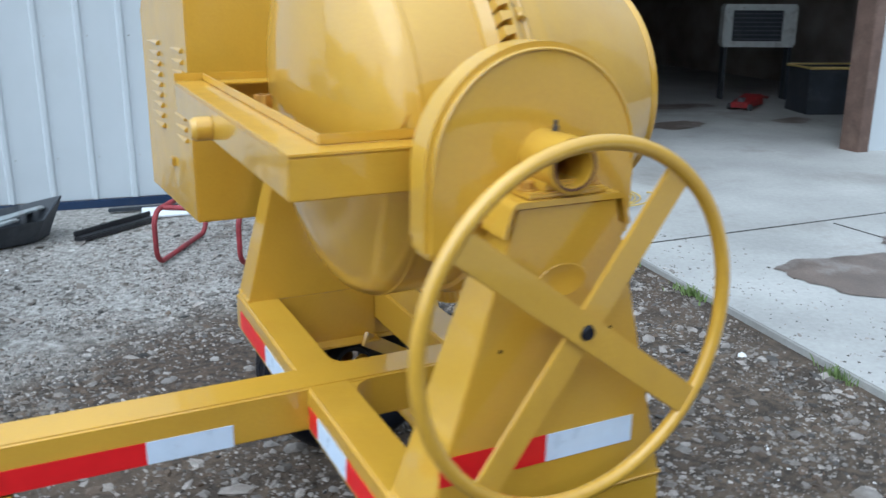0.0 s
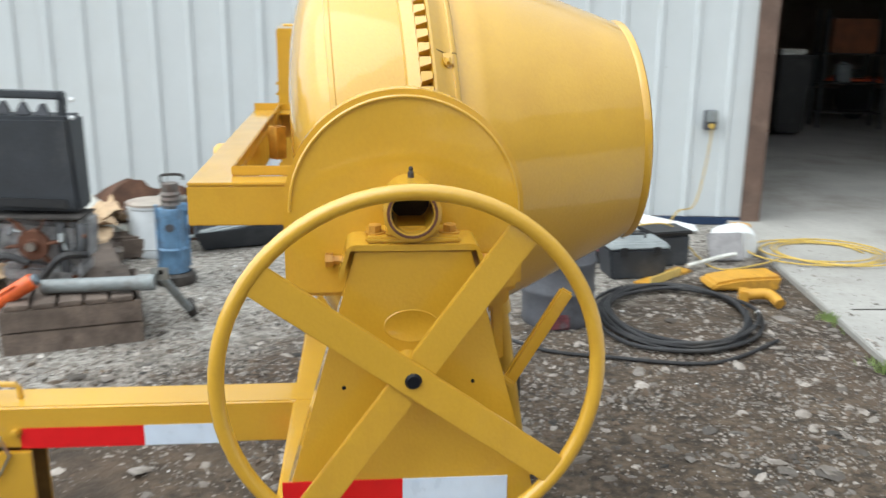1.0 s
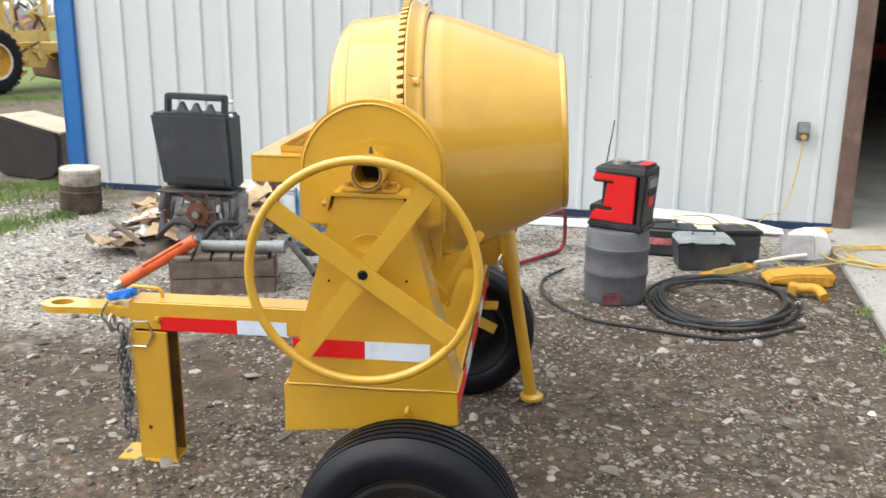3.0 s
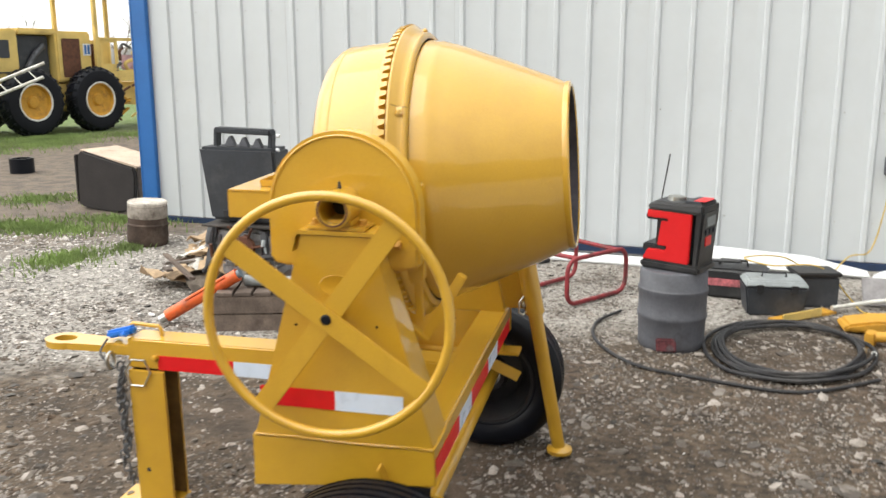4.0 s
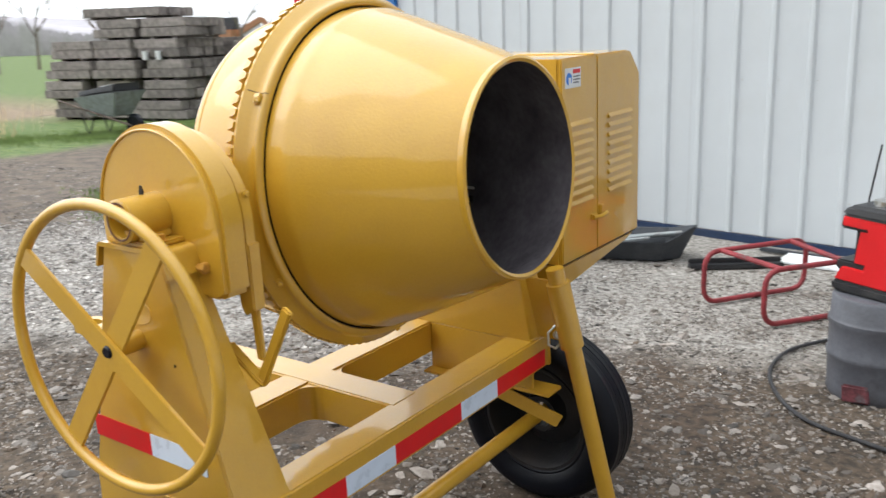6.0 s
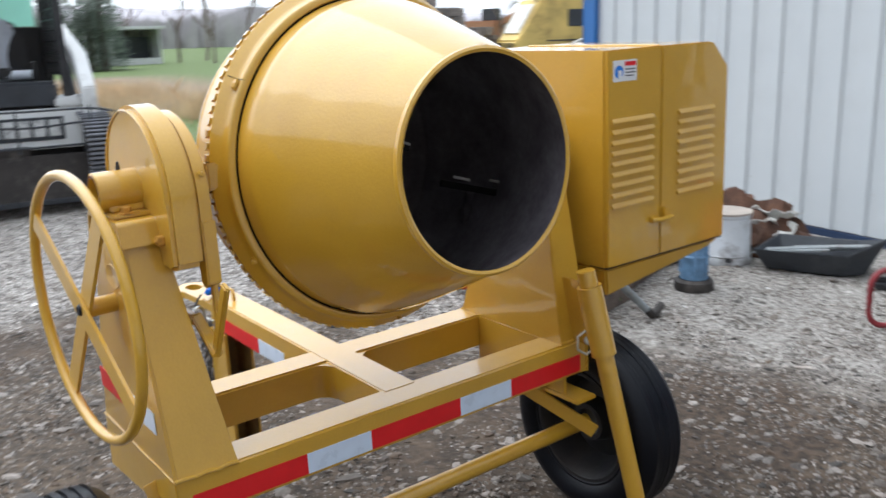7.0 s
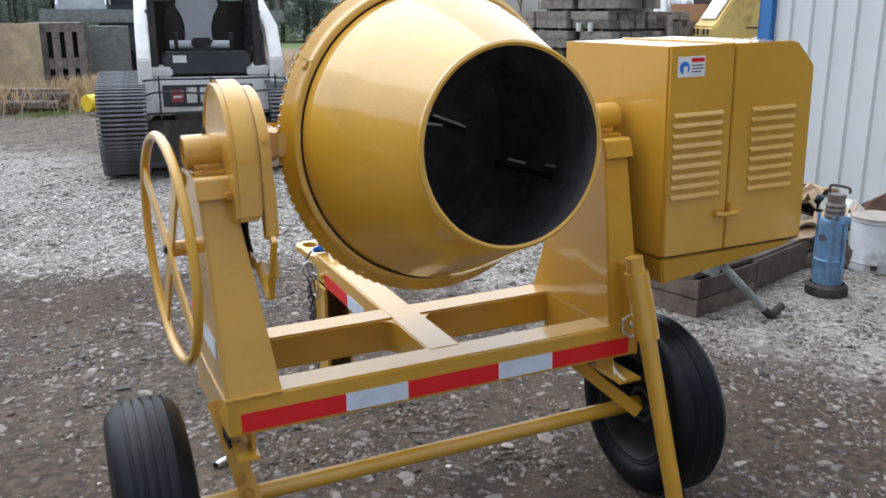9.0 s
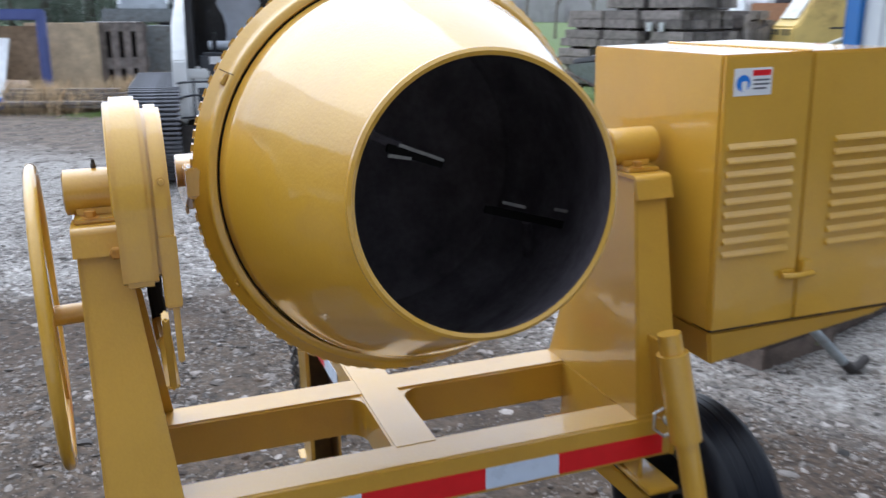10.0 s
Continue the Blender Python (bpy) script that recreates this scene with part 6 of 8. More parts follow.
# ---- inside the workshop ----
def build_garage():
    h = thing("space_heater", pose(10.0, 8.9, 0.035, 0, 0, -25) @ Matrix.Diagonal((0.72, 0.8, 1.0, 1)), "pale grey framed heater cabinet on a stand", "heater")
    part("heater_case", B(-0.68, 0.68, -0.15, 0.15, 0.70, 1.26, 0.03), WHITE_DIRTY, h)
    part("heater_grille", B(-0.52, 0.40, -0.165, -0.15, 0.78, 1.18, 0.01), CHARCOAL, h)
    for k in range(7):
        part("grille_bar", B(-0.51, 0.39, -0.172, -0.165, 0.80 + 0.055 * k, 0.815 + 0.055 * k, 0.002), PAIL_GREY, h)
    for x in (-0.6, 0.6):
        part("stand_leg", B(x - 0.03, x + 0.03, -0.12, 0.12, 0.0, 0.70, 0.005), CHARCOAL, h)
    b = thing("parts_bin", pose(9.95, 7.45, 0.035, 0, 0, -20), "dark blue steel parts bin on the workshop floor", "bin")
    for x0, x1, y0, y1 in ((-0.45, 0.45, -0.30, -0.27), (-0.45, 0.45, 0.27, 0.30), (-0.45, -0.42, -0.27, 0.27), (0.42, 0.45, -0.27, 0.27)):
        part("bin_side", B(x0, x1, y0, y1, 0.0, 0.55, 0.006), CHARCOAL, b)
    part("bin_base", B(-0.42, 0.42, -0.27, 0.27, 0.0, 0.03, 0.0), CHARCOAL, b)
    part("bin_rim", sweep([(-0.46, -0.31, 0.55), (0.46, -0.31, 0.55), (0.46, 0.31, 0.55), (-0.46, 0.31, 0.55)], 0.018, 8, True), YELLOW_OLD, b)
    w = thing("wheeled_bin", pose(6.80, 10.5, 0.035, 0, 0, -5), "tall black plastic bin with scrap on top", "bin")
    part("bin_shell", hexa([(-0.17, -0.22, 0.05), (0.17, -0.22, 0.05), (0.17, 0.22, 0.05), (-0.17, 0.22, 0.05)], [(-0.21, -0.28, 1.0), (0.21, -0.28, 1.0), (0.21, 0.28, 1.0), (-0.21, 0.28, 1.0)], 0.03), BLACK_PLASTIC, w)
    part("bin_lip", B(-0.23, 0.23, -0.30, 0.30, 0.98, 1.03, 0.01), BLACK_PLASTIC, w)
    part("bin_wheel", lathe([(-0.22, 0.08), (0.22, 0.08)], Matrix.Translation((0, 0.2, 0.08)), 16), RUBBER, w)
    part("bin_scrap", crumple(B(-0.18, 0.16, -0.2, 0.2, 1.03, 1.10, 0.02, 3), 0.05, 9), WHITE_DIRTY, w, "crumpled pale scrap")
    k = thing("storage_rack", pose(8.08, 11.45, 0.035, 0, 0, -8), "dark steel rack standing on the workshop floor", "rack")
    for x in (-0.42, 0.42):
        for y in (-0.2, 0.2):
            part("rack_post", B(x - 0.02, x + 0.02, y - 0.02, y + 0.02, 0, 1.6, 0.003), CHARCOAL, k)
    for z in (0.2, 0.6, 1.0):
        part("rack_shelf", B(-0.40, 0.40, -0.22, 0.22, z, z + 0.02, 0.003), STEEL_DARK, k)
    lone("orange_case", B(-0.31, 0.29, -0.17, 0.17, 0, 0.46, 0.02), mat("dull_brown_orange", lin(128, 78, 50), 0.7, var=0.25, scale=6), "dull orange case standing on a dark rack", "case", m=pose(8.06, 11.45, 1.057, 0, 0, -8))
    lone("grey_can", lathe([(0, 0), (0, 0.10), (0.01, 0.11), (0.24, 0.11), (0.25, 0.04), (0.28, 0.04), (0.28, 0)], X_TO_Z, 20, False), TUBE_GREY, "grey metal can standing on a dark rack", "can", m=pose(8.0, 11.46, 0.657))
    j = thing("floor_jack", pose(9.2, 8.1, 0.035, 0, 0, 30), "red trolley jack on the workshop floor", "jack")
    part("jack_frame", hexa([(-0.30, -0.10, 0.03), (0.30, -0.12, 0.03), (0.30, 0.12, 0.03), (-0.30, 0.10, 0.03)], [(-0.30, -0.10, 0.10), (0.26, -0.12, 0.16), (0.26, 0.12, 0.16), (-0.30, 0.10, 0.10)], 0.01), RED_PAINT, j)
    part("jack_handle", sweep([(0.25, 0, 0.14), (0.85, 0, 0.06)], 0.018, 8), RED_PAINT, j)
    part("jack_saddle", lathe([(0.10, 0.05), (0.15, 0.05)], Matrix.Translation((-0.22, 0, 0)) @ X_TO_Z, 16), CAST, j)
    for y in (-0.13, 0.13):
        part("jack_wheel", lathe([(y - 0.02, 0.04), (y + 0.02, 0.04)], Matrix.Translation((-0.25, 0, 0.04)) @ X_TO_Y, 14), CAST, j)
    wb = thing("workbench", pose(6.6, 17.2, 0.035, 0, 0, -4), "dark cluttered workbench along the back wall", "workbench")
    part("bench_top", B(-2.4, 2.6, -0.4, 0.4, 0.85, 0.92, 0.01), WOOD_BROWN, wb)
    for x in (-2.3, -0.7, 0.9, 2.5):
        for y in (-0.35, 0.35):
            part("bench_leg", B(x - 0.05, x + 0.05, y - 0.05, y + 0.05, 0, 0.85, 0.006), WOOD_BROWN, wb)
    part("bench_shelf", B(-2.3, 2.5, -0.35, 0.35, 0.25, 0.29, 0.006), WOOD_BROWN, wb)
    rng = random.Random(11)
    for k in range(16):
        x, s = -2.2 + 0.3 * k, rng.uniform(0.12, 0.24)
        lone("stored_box", B(-s, s, -s, s, 0, rng.uniform(0.15, 0.5), 0.012), rng.choice([CARDBOARD, CHARCOAL, ORANGE, PAIL_GREY, RED_PAINT, BLUE_PAINT]), "small storage box standing on the workbench", "box", "boxes on the bench", m=pose(6.6 + x * 0.997, 17.2 - 0.07 * x, 0.956, 0, 0, rng.uniform(-20, 20)))
    c = thing("small_tractor", pose(8.4, 13.2, 0.035, 0, 0, -30), "dusty dark lawn tractor parked in the workshop", "tractor")
    part("tractor_hood", prism([(-0.9, 0.45), (0.1, 0.45), (0.1, 0.95), (-0.75, 0.85), (-0.9, 0.7)], -0.3, 0.3, "y", 0.05), CHARCOAL, c)
    part("tractor_seat", prism([(0.35, 0.6), (0.75, 0.6), (0.82, 1.05), (0.72, 1.05), (0.66, 0.72), (0.35, 0.7)], -0.22, 0.22, "y", 0.03), BLACK_PLASTIC, c)
    part("tractor_fender", B(0.2, 1.0, -0.5, 0.5, 0.52, 0.6, 0.03), ORANGE, c)
    for x, y, r in ((0.65, -0.45, 0.28), (0.65, 0.45, 0.28), (-0.65, -0.38, 0.19), (-0.65, 0.38, 0.19)):
        part("tractor_wheel", lathe([(y - 0.09, r * 0.5), (y - 0.09, r * 0.93), (y - 0.05, r), (y + 0.05, r), (y + 0.09, r * 0.93), (y + 0.09, r * 0.5)], Matrix.Translation((x, 0, r)) @ X_TO_Y, 24), RUBBER, c)
    # stains and joint on the slab
    damp = mat("damp_brown_stain", lin(104, 92, 84), 0.5, var=0.3, scale=5, stain=lin(150, 146, 142), stain_amt=0.9)
    for n, (x, y, rx, ry, turn) in enumerate(((5.10, 2.36, 0.66, 0.40, -22), (5.75, 2.75, 0.30, 0.12, -30), (7.4, 7.2, 0.5, 0.22, 12), (8.3, 8.6, 0.7, 0.25, -8), (8.9, 7.0, 0.35, 0.16, 25))):
        bm = bmesh.new()
        ring = []
        for k in range(48):
            a = 2 * math.pi * k / 48
            r = 1 + 0.42 * noise.noise(Vector((math.cos(a) * 1.6, math.sin(a) * 1.6, 4 + n))) + 0.16 * noise.noise(Vector((math.cos(a) * 5, math.sin(a) * 5, n)))
            ring.append(bm.verts.new((rx * r * math.cos(a), ry * r * math.sin(a), 0)))
        bm.faces.new(ring)
        lone("oil_stain", bm, damp, "damp brown stain on the concrete" if n < 2 else "dark oil stain on the workshop floor", "stain", kind="structure", m=pose(x, y, 0.039, 0, 0, turn))
    lone("slab_joint", crumple(join(B(4.15, 8.5, 3.37, 3.378, 0.0355, 0.0395, 0), B(5.6, 5.608, -5, 3.3, 0.0355, 0.0395, 0)), 0.0, 1), STEEL_DARK, "dark sawn joint in the concrete", "joint", kind="structure")


build_garage()


# ---- the loader ----
def build_loader():
    WORN_WHITE = mat("flaking_white_lettering", lin(206, 208, 208), 0.6, var=0.2, scale=22, stain=lin(52, 54, 58), stain_amt=1.0)
    s = thing("track_loader", pose(-5.35, 1.43, 0, 0, 0, -4), "white and black compact track loader with a front plate", "loader")
    for side in (-1, 1):
        t = new("track")
        t.parent = s
        y0, y1 = (-1.06, -0.61) if side < 0 else (0.54, 0.80)
        pts = arc(0.42, 0.50, 0.36, -70, 95, 10) + arc(-0.55, 0.62, 0.30, 85, 150, 5) + arc(-0.78, 0.24, 0.24, 180, 270, 6) + arc(0.32, 0.24, 0.24, 270, 290, 2)
        part("track_core", prism([(x * 0.97, 0.03 + z * 0.95) for x, z in pts], y0 + 0.03, y1 - 0.03, "y"), BLACK_PLASTIC, t)
        ln = [0]
        loop = pts + pts[:1]
        for a, b in zip(loop, loop[1:]):
            ln.append(ln[-1] + math.dist(a, b))
        n, first = 110, None
        for k in range(n):
            d = ln[-1] * k / n
            i = max(j for j in range(len(ln) - 1) if ln[j] <= d)
            f = (d - ln[i]) / max(1e-6, ln[i + 1] - ln[i])
            a, b = loop[i], loop[i + 1]
            x, z = a[0] + (b[0] - a[0]) * f, a[1] + (b[1] - a[1]) * f
            ang = math.degrees(math.atan2(b[1] - a[1], b[0] - a[0]))
            m = pose(x, (y0 + y1) / 2, z, 0, -ang, 0)
            if first is None:
                first = part("track_pad", B(-0.011, 0.011, (y0 - y1) / 2, (y1 - y0) / 2, -0.02, 0.014, 0.003), TRACK_RUBBER, t)
                first.matrix_basis = m
            else:
                again(first, "track_pad", t, m)
    part("chassis", B(-0.95, 0.30, -0.60, 0.60, 0.25, 0.95, 0.03), BLACK_PLASTIC, s)
    part("front_panel", hexa([(0.30, -0.56, 0.56), (0.40, -0.56, 0.56), (0.40, 0.60, 0.56), (0.30, 0.60, 0.56)], [(0.30, -0.56, 0.92), (0.36, -0.56, 0.92), (0.36, 0.60, 0.92), (0.30, 0.60, 0.92)], 0.015), WHITE_MACHINE, s)
    fp = part("name_plate", B(0.392, 0.402, -0.45, 0.42, 0.64, 0.85, 0.004), CHARCOAL, s, "dark plate with worn unreadable lettering")
    part("plate_mark", B(0.402, 0.405, -0.37, -0.255, 0.685, 0.805, 0.0), mat("sun_faded_red", lin(150, 62, 64), 0.6, var=0.3, scale=22, stain=lin(190, 182, 182), stain_amt=0.7), fp)
    part("mark_bar", B(0.405, 0.4065, -0.35, -0.275, 0.725, 0.748, 0.0), WHITE_MACHINE, fp)
    for k in range(5):
        y = -0.225 + 0.128 * k
        part("worn_bar", B(0.402, 0.405, y, y + 0.098, 0.675, 0.825, 0.0), WORN_WHITE, fp)
    part("side_fender", B(-0.2, 0.40, -0.62, -0.565, 0.50, 1.02, 0.02), WHITE_MACHINE, s)
    part("side_fender", B(-0.2, 0.40, 0.605, 0.66, 0.50, 1.02, 0.02), WHITE_MACHINE, s)
    part("fender_top", B(-0.1, 0.36, -0.57, -0.34, 0.92, 1.02, 0.02), WHITE_MACHINE, s)
    part("fender_top", B(-0.1, 0.36, 0.38, 0.60, 0.92, 1.02, 0.02), WHITE_MACHINE, s)
    part("cab_sill", B(0.0, 0.30, -0.42, 0.42, 0.92, 1.16, 0.03), CHARCOAL, s)
    part("notice", B(0.30, 0.304, -0.33, -0.20, 1.06, 1.13, 0.0), WHITE_PLASTIC, s, "small white notice")
    # loader arms: slanted white uprights either side of the cab
    for y in (-0.60, 0.66):
        w = 0.065
        part("lift_arm", prism([(0.40, 0.56), (0.52, 0.56), (0.46, 1.10), (0.16, 1.42), (-1.30, 1.78), (-1.32, 1.64), (0.08, 1.28), (0.34, 1.04)], y - w, y + w, "y", 0.012), WHITE_MACHINE, s)
        part("arm_cylinder", sweep([(0.30, y * 0.88, 0.75), (-0.35, y * 0.88, 1.55)], 0.035, 12), CHARCOAL, s)
    # cab frame
    for y in (-0.50, 0.50):
        for x, x2 in ((0.26, 0.16), (-0.75, -0.70)):
            part("cab_post", bar((x, y, 0.98), (x2, y, 2.12), 0.07, 0.08, 0.01, (1, 0, 0)), BLACK_PLASTIC, s)
        part("cab_rail", bar((0.18, y, 2.08), (-0.72, y, 2.08), 0.07, 0.08, 0.01), BLACK_PLASTIC, s)
        mesh = bmesh.new()
        for k in range(9):
            bar((0.12 - 0.095 * k, y, 1.2), (0.12 - 0.095 * k, y, 2.05), 0.012, 0.012, 0.0, (1, 0, 0), mesh)
            bar((0.16, y, 1.22 + 0.1 * k), (-0.7, y, 1.22 + 0.1 * k), 0.012, 0.012, 0.0, (0, 0, 1), mesh)
        part("side_grille", mesh, BLACK_PLASTIC, s)
    part("cab_roof", B(-0.80, 0.24, -0.55, 0.55, 2.11, 2.20, 0.03), BLACK_PLASTIC, s)
    part("cab_floor", B(-0.74, 0.20, -0.48, 0.48, 0.96, 1.0, 0.0), GREASE, s)
    part("cab_back", B(-0.80, -0.74, -0.50, 0.50, 0.95, 1.66, 0.02), BLACK_PLASTIC, s)
    part("rear_window", B(-0.775, -0.765, -0.42, 0.42, 1.67, 2.07, 0.0), CLOUDY, s, "pale cloudy green rear window")
    SEAT_PALE = mat("pale_grey_vinyl", lin(206, 212, 222), 0.6, var=0.12)
    part("seat_back", prism([(-0.19, 1.18), (0.13, 1.18), (0.105, 1.30), (0.105, 1.40), (0.13, 1.50), (0.18, 1.59), (0.20, 1.65), (0.17, 1.71), (0.09, 1.75), (-0.03, 1.765), (-0.15, 1.75), (-0.23, 1.71), (-0.26, 1.65), (-0.24, 1.59), (-0.19, 1.50), (-0.165, 1.40), (-0.165, 1.30)], -0.52, -0.42, "x", 0.03), SEAT_PALE, s, "grey seat back")
    part("seat_shell", prism([(-0.34, 1.12), (0.28, 1.12), (0.32, 1.35), (0.30, 1.55), (0.24, 1.68), (0.12, 1.74), (-0.18, 1.74), (-0.30, 1.68), (-0.36, 1.55), (-0.38, 1.35)], -0.62, -0.53, "x", 0.03), BLACK_PLASTIC, s)
    part("seat_base", B(-0.52, -0.10, -0.28, 0.24, 1.02, 1.16, 0.04), BLACK_PLASTIC, s)
    part("lap_bar", sweep([(-0.05, -0.34, 1.22), (-0.02, 0.28, 1.22)], 0.045, 12), SEAT_PALE, s)
    part("lap_pad", B(-0.06, 0.03, -0.13, 0.08, 1.19, 1.29, 0.02), BLACK_PLASTIC, s)
    for y in (-0.28, 0.26):
        part("joystick", sweep([(0.08, y, 1.15), (0.12, y, 1.34)], 0.02, 10), BLACK_PLASTIC, s)
    # front attachment plate and brush guard
    part("blade_plate", hexa([(0.56, -0.62, 0.10), (0.62, -0.62, 0.10), (0.62, 0.80, 0.10), (0.56, 0.80, 0.10)], [(0.50, -0.62, 0.52), (0.54, -0.62, 0.52), (0.54, 0.80, 0.52), (0.50, 0.80, 0.52)], 0.01), STEEL_DARK, s, "dark quick-attach plate")
    part("blade_lip", B(0.55, 0.64, -0.62, 0.80, 0.08, 0.13, 0.01), CHARCOAL, s)
    part("blade_box", B(0.44, 0.52, -0.35, 0.1, 0.44, 0.60, 0.015), STEEL_DARK, s)
    for z, d in ((0.60, 0.0), (0.76, 0.04), (0.92, 0.0)):
        part("guard_rail", sweep(bezier([(0.42, -0.66, z - 0.03), (0.60, -0.48, z + d), (0.62, 0.1, z + d * 0.4), (0.61, 0.62, z + d), (0.46, 0.86, z - 0.05)]), 0.010, 6), CHARCOAL, s)
    for y in (-0.48, 0.0, 0.62):
        part("guard_post", sweep([(0.615, y, 0.55), (0.615, y, 0.95)], 0.010, 6), CHARCOAL, s)


# ---- the grader behind the building ----
def build_grader():
    g = thing("motor_grader", pose(-10.85, 13.9, 0, 0, 0, 75), "faded yellow road grader parked on grass behind the workshop", "grader")
    # x runs along the machine; the slanted grille end is at -x
    for x in (0.0, 1.55):
        for y in (-0.78, 0.95):
            w = new("grader_wheel")
            w.parent = g
            w.matrix_basis = pose(x, y, 0.68, 0, 0, -90) @ Matrix.Scale(1.08, 4)
            prof = [(-0.15, 0.33), (-0.17, 0.45), (-0.16, 0.56), (-0.10, 0.62), (0.10, 0.62), (0.16, 0.56), (0.17, 0.45), (0.15, 0.33)]
            part("grader_tyre", lathe(prof, None, 40, False), RUBBER, w)
            lug = None
            for k in range(24):
                for sgn in (-1, 1):
                    m = pose(0, 0, 0, 15 * k + (7.5 if sgn > 0 else 0))
                    if lug is None:
                        lug = part("tyre_lug", hexa([(0.0, -0.03, 0.60), (0.0, 0.03, 0.60), (0.15, 0.09, 0.57), (0.15, 0.03, 0.57)], [(0.0, -0.02, 0.65), (0.0, 0.02, 0.65), (0.15, 0.08, 0.61), (0.15, 0.04, 0.61)]), RUBBER, w, flat=True)
                        lug.matrix_basis = m
                    else:
                        again(lug, "tyre_lug", w, m @ (pose(0, 0, 0, 0, 0, 0) if sgn < 0 else Matrix.Diagonal((-1, 1, 1, 1))))
            part("grader_rim", lathe([(0.12, 0.345), (0.15, 0.34), (0.15, 0.31), (0.08, 0.28), (0.05, 0.12), (0.09, 0.10), (0.10, 0.0)], None, 32, False), YELLOW_DUSTY, w)
            part("rim_ring", lathe([(0.135, 0.352), (0.160, 0.350), (0.165, 0.335), (0.155, 0.318), (0.145, 0.315)], None, 32, False), WHITE_DIRTY, w, "scuffed white rim edge")
    part("tandem_case", B(-0.3, 1.85, -0.60, -0.48, 0.45, 0.80, 0.05), YELLOW_OLD, g)
    part("frame_beam", B(-1.6, 4.2, -0.45, 0.55, 0.78, 1.02, 0.03), YELLOW_OLD, g)
    part("engine_hood", prism([(-2.05, 0.95), (-2.05, 1.28), (-1.92, 1.34), (-1.35, 2.12), (0.05, 2.12), (0.05, 1.05), (-1.2, 0.95)], -0.48, 0.58, "y", 0.04), YELLOW_OLD, g)
    part("grille_panel", hexa([(-1.88, -0.32, 1.42), (-1.88, 0.42, 1.42), (-1.46, 0.42, 2.00), (-1.46, -0.32, 2.00)], [(-1.90, -0.32, 1.44), (-1.90, 0.42, 1.44), (-1.48, 0.42, 2.02), (-1.48, -0.32, 2.02)]), WHITE_DIRTY, g, "pale grille panel")
    for y in (-0.3, -0.1, 0.2, 0.4):
        part("tail_lamp", B(-2.07, -2.04, y - 0.05, y + 0.05, 1.12, 1.24, 0.01), CHARCOAL, g)
    part("hood_window", B(-0.62, -0.20, -0.495, -0.478, 1.55, 1.90, 0.01), CHARCOAL, g)
    part("hood_seam", B(-1.2, 0.0, -0.49, -0.479, 1.25, 1.28, 0.0), CHARCOAL, g)
    for y in (-0.35, 0.35):
        part("beacon", lathe([(0, 0.07), (0.10, 0.065), (0.13, 0.03), (0.131, 0)], Matrix.Translation((-1.42 + 0.55 * (y > 0), y, 2.22)) @ X_TO_Z, 16, False), RED_PLASTIC, g, "red beacon")
        part("beacon_pole", sweep([(-1.42 + 0.55 * (y > 0), y, 2.05), (-1.42 + 0.55 * (y > 0), y, 2.23)], 0.022, 8), STEEL_DARK, g)
    part("engine_bay", B(0.10, 0.85, -0.30, 0.45, 1.05, 2.0, 0.02), CHARCOAL, g)
    part("bay_pipe", sweep(bezier([(0.2, -0.34, 1.2), (0.45, -0.38, 1.6), (0.7, -0.34, 1.8)]), 0.06, 10), CAST, g)
    part("bay_roof", B(0.05, 0.95, -0.48, 0.58, 2.02, 2.14, 0.03), YELLOW_OLD, g)
    part("fuel_tank", B(0.88, 1.75, -0.52, 0.62, 1.05, 2.10, 0.04), YELLOW_OLD, g)
    part("tank_door", B(1.0, 1.45, -0.535, -0.519, 1.15, 1.95, 0.02), RUST, g)
    part("tank_notice", B(1.52, 1.72, -0.532, -0.521, 1.60, 1.85, 0.01), WHITE_PLASTIC, g)
    part("exhaust", sweep([(-0.1, 0.2, 2.1), (-0.1, 0.2, 2.75)], 0.07, 14), SEAT_GREY, g)
    part("intake", sweep([(-0.75, 0.1, 2.1), (-0.75, 0.1, 2.8)], 0.05, 12), YELLOW_OLD, g)
    for x in (1.8, 3.2):
        for y in (-0.62, 0.72):
            part("cab_pillar", bar((x, y, 1.05), (x, y, 3.0), 0.09, 0.09, 0.01, (1, 0, 0)), YELLOW_OLD, g)
    part("notice_mark", join(B(1.55, 1.61, -0.536, -0.5325, 1.63, 1.82, 0.002), B(1.63, 1.69, -0.536, -0.5325, 1.63, 1.82, 0.002)), BLUE_TRIM, g, "dark blue mark on the notice")
    part("cab_wall", B(1.8, 3.2, -0.64, -0.60, 1.05, 1.28, 0.01), YELLOW_OLD, g)
    part("cab_door", join(join(B(1.86, 2.34, -0.65, -0.61, 1.28, 1.42, 0.01), B(1.86, 2.34, -0.65, -0.61, 1.88, 1.96, 0.01)), join(B(1.86, 1.94, -0.65, -0.61, 1.42, 1.88, 0.008), B(2.26, 2.34, -0.65, -0.61, 1.42, 1.88, 0.008))), YELLOW_OLD, g)
    part("seat_back", B(2.0, 2.2, -0.2, 0.3, 1.1, 1.85, 0.05), RUST, g)
    part("torn_panel", crumple(B(2.45, 3.05, -0.60, -0.57, 1.30, 1.62, 0.006), 0.03, 4), mat("faded_pink_sheet", lin(196, 160, 164), 0.7, var=0.3, scale=6, stain=lin(110, 84, 80), stain_amt=0.9), g, "faded pink sheet")
    arms = random.Random(41)
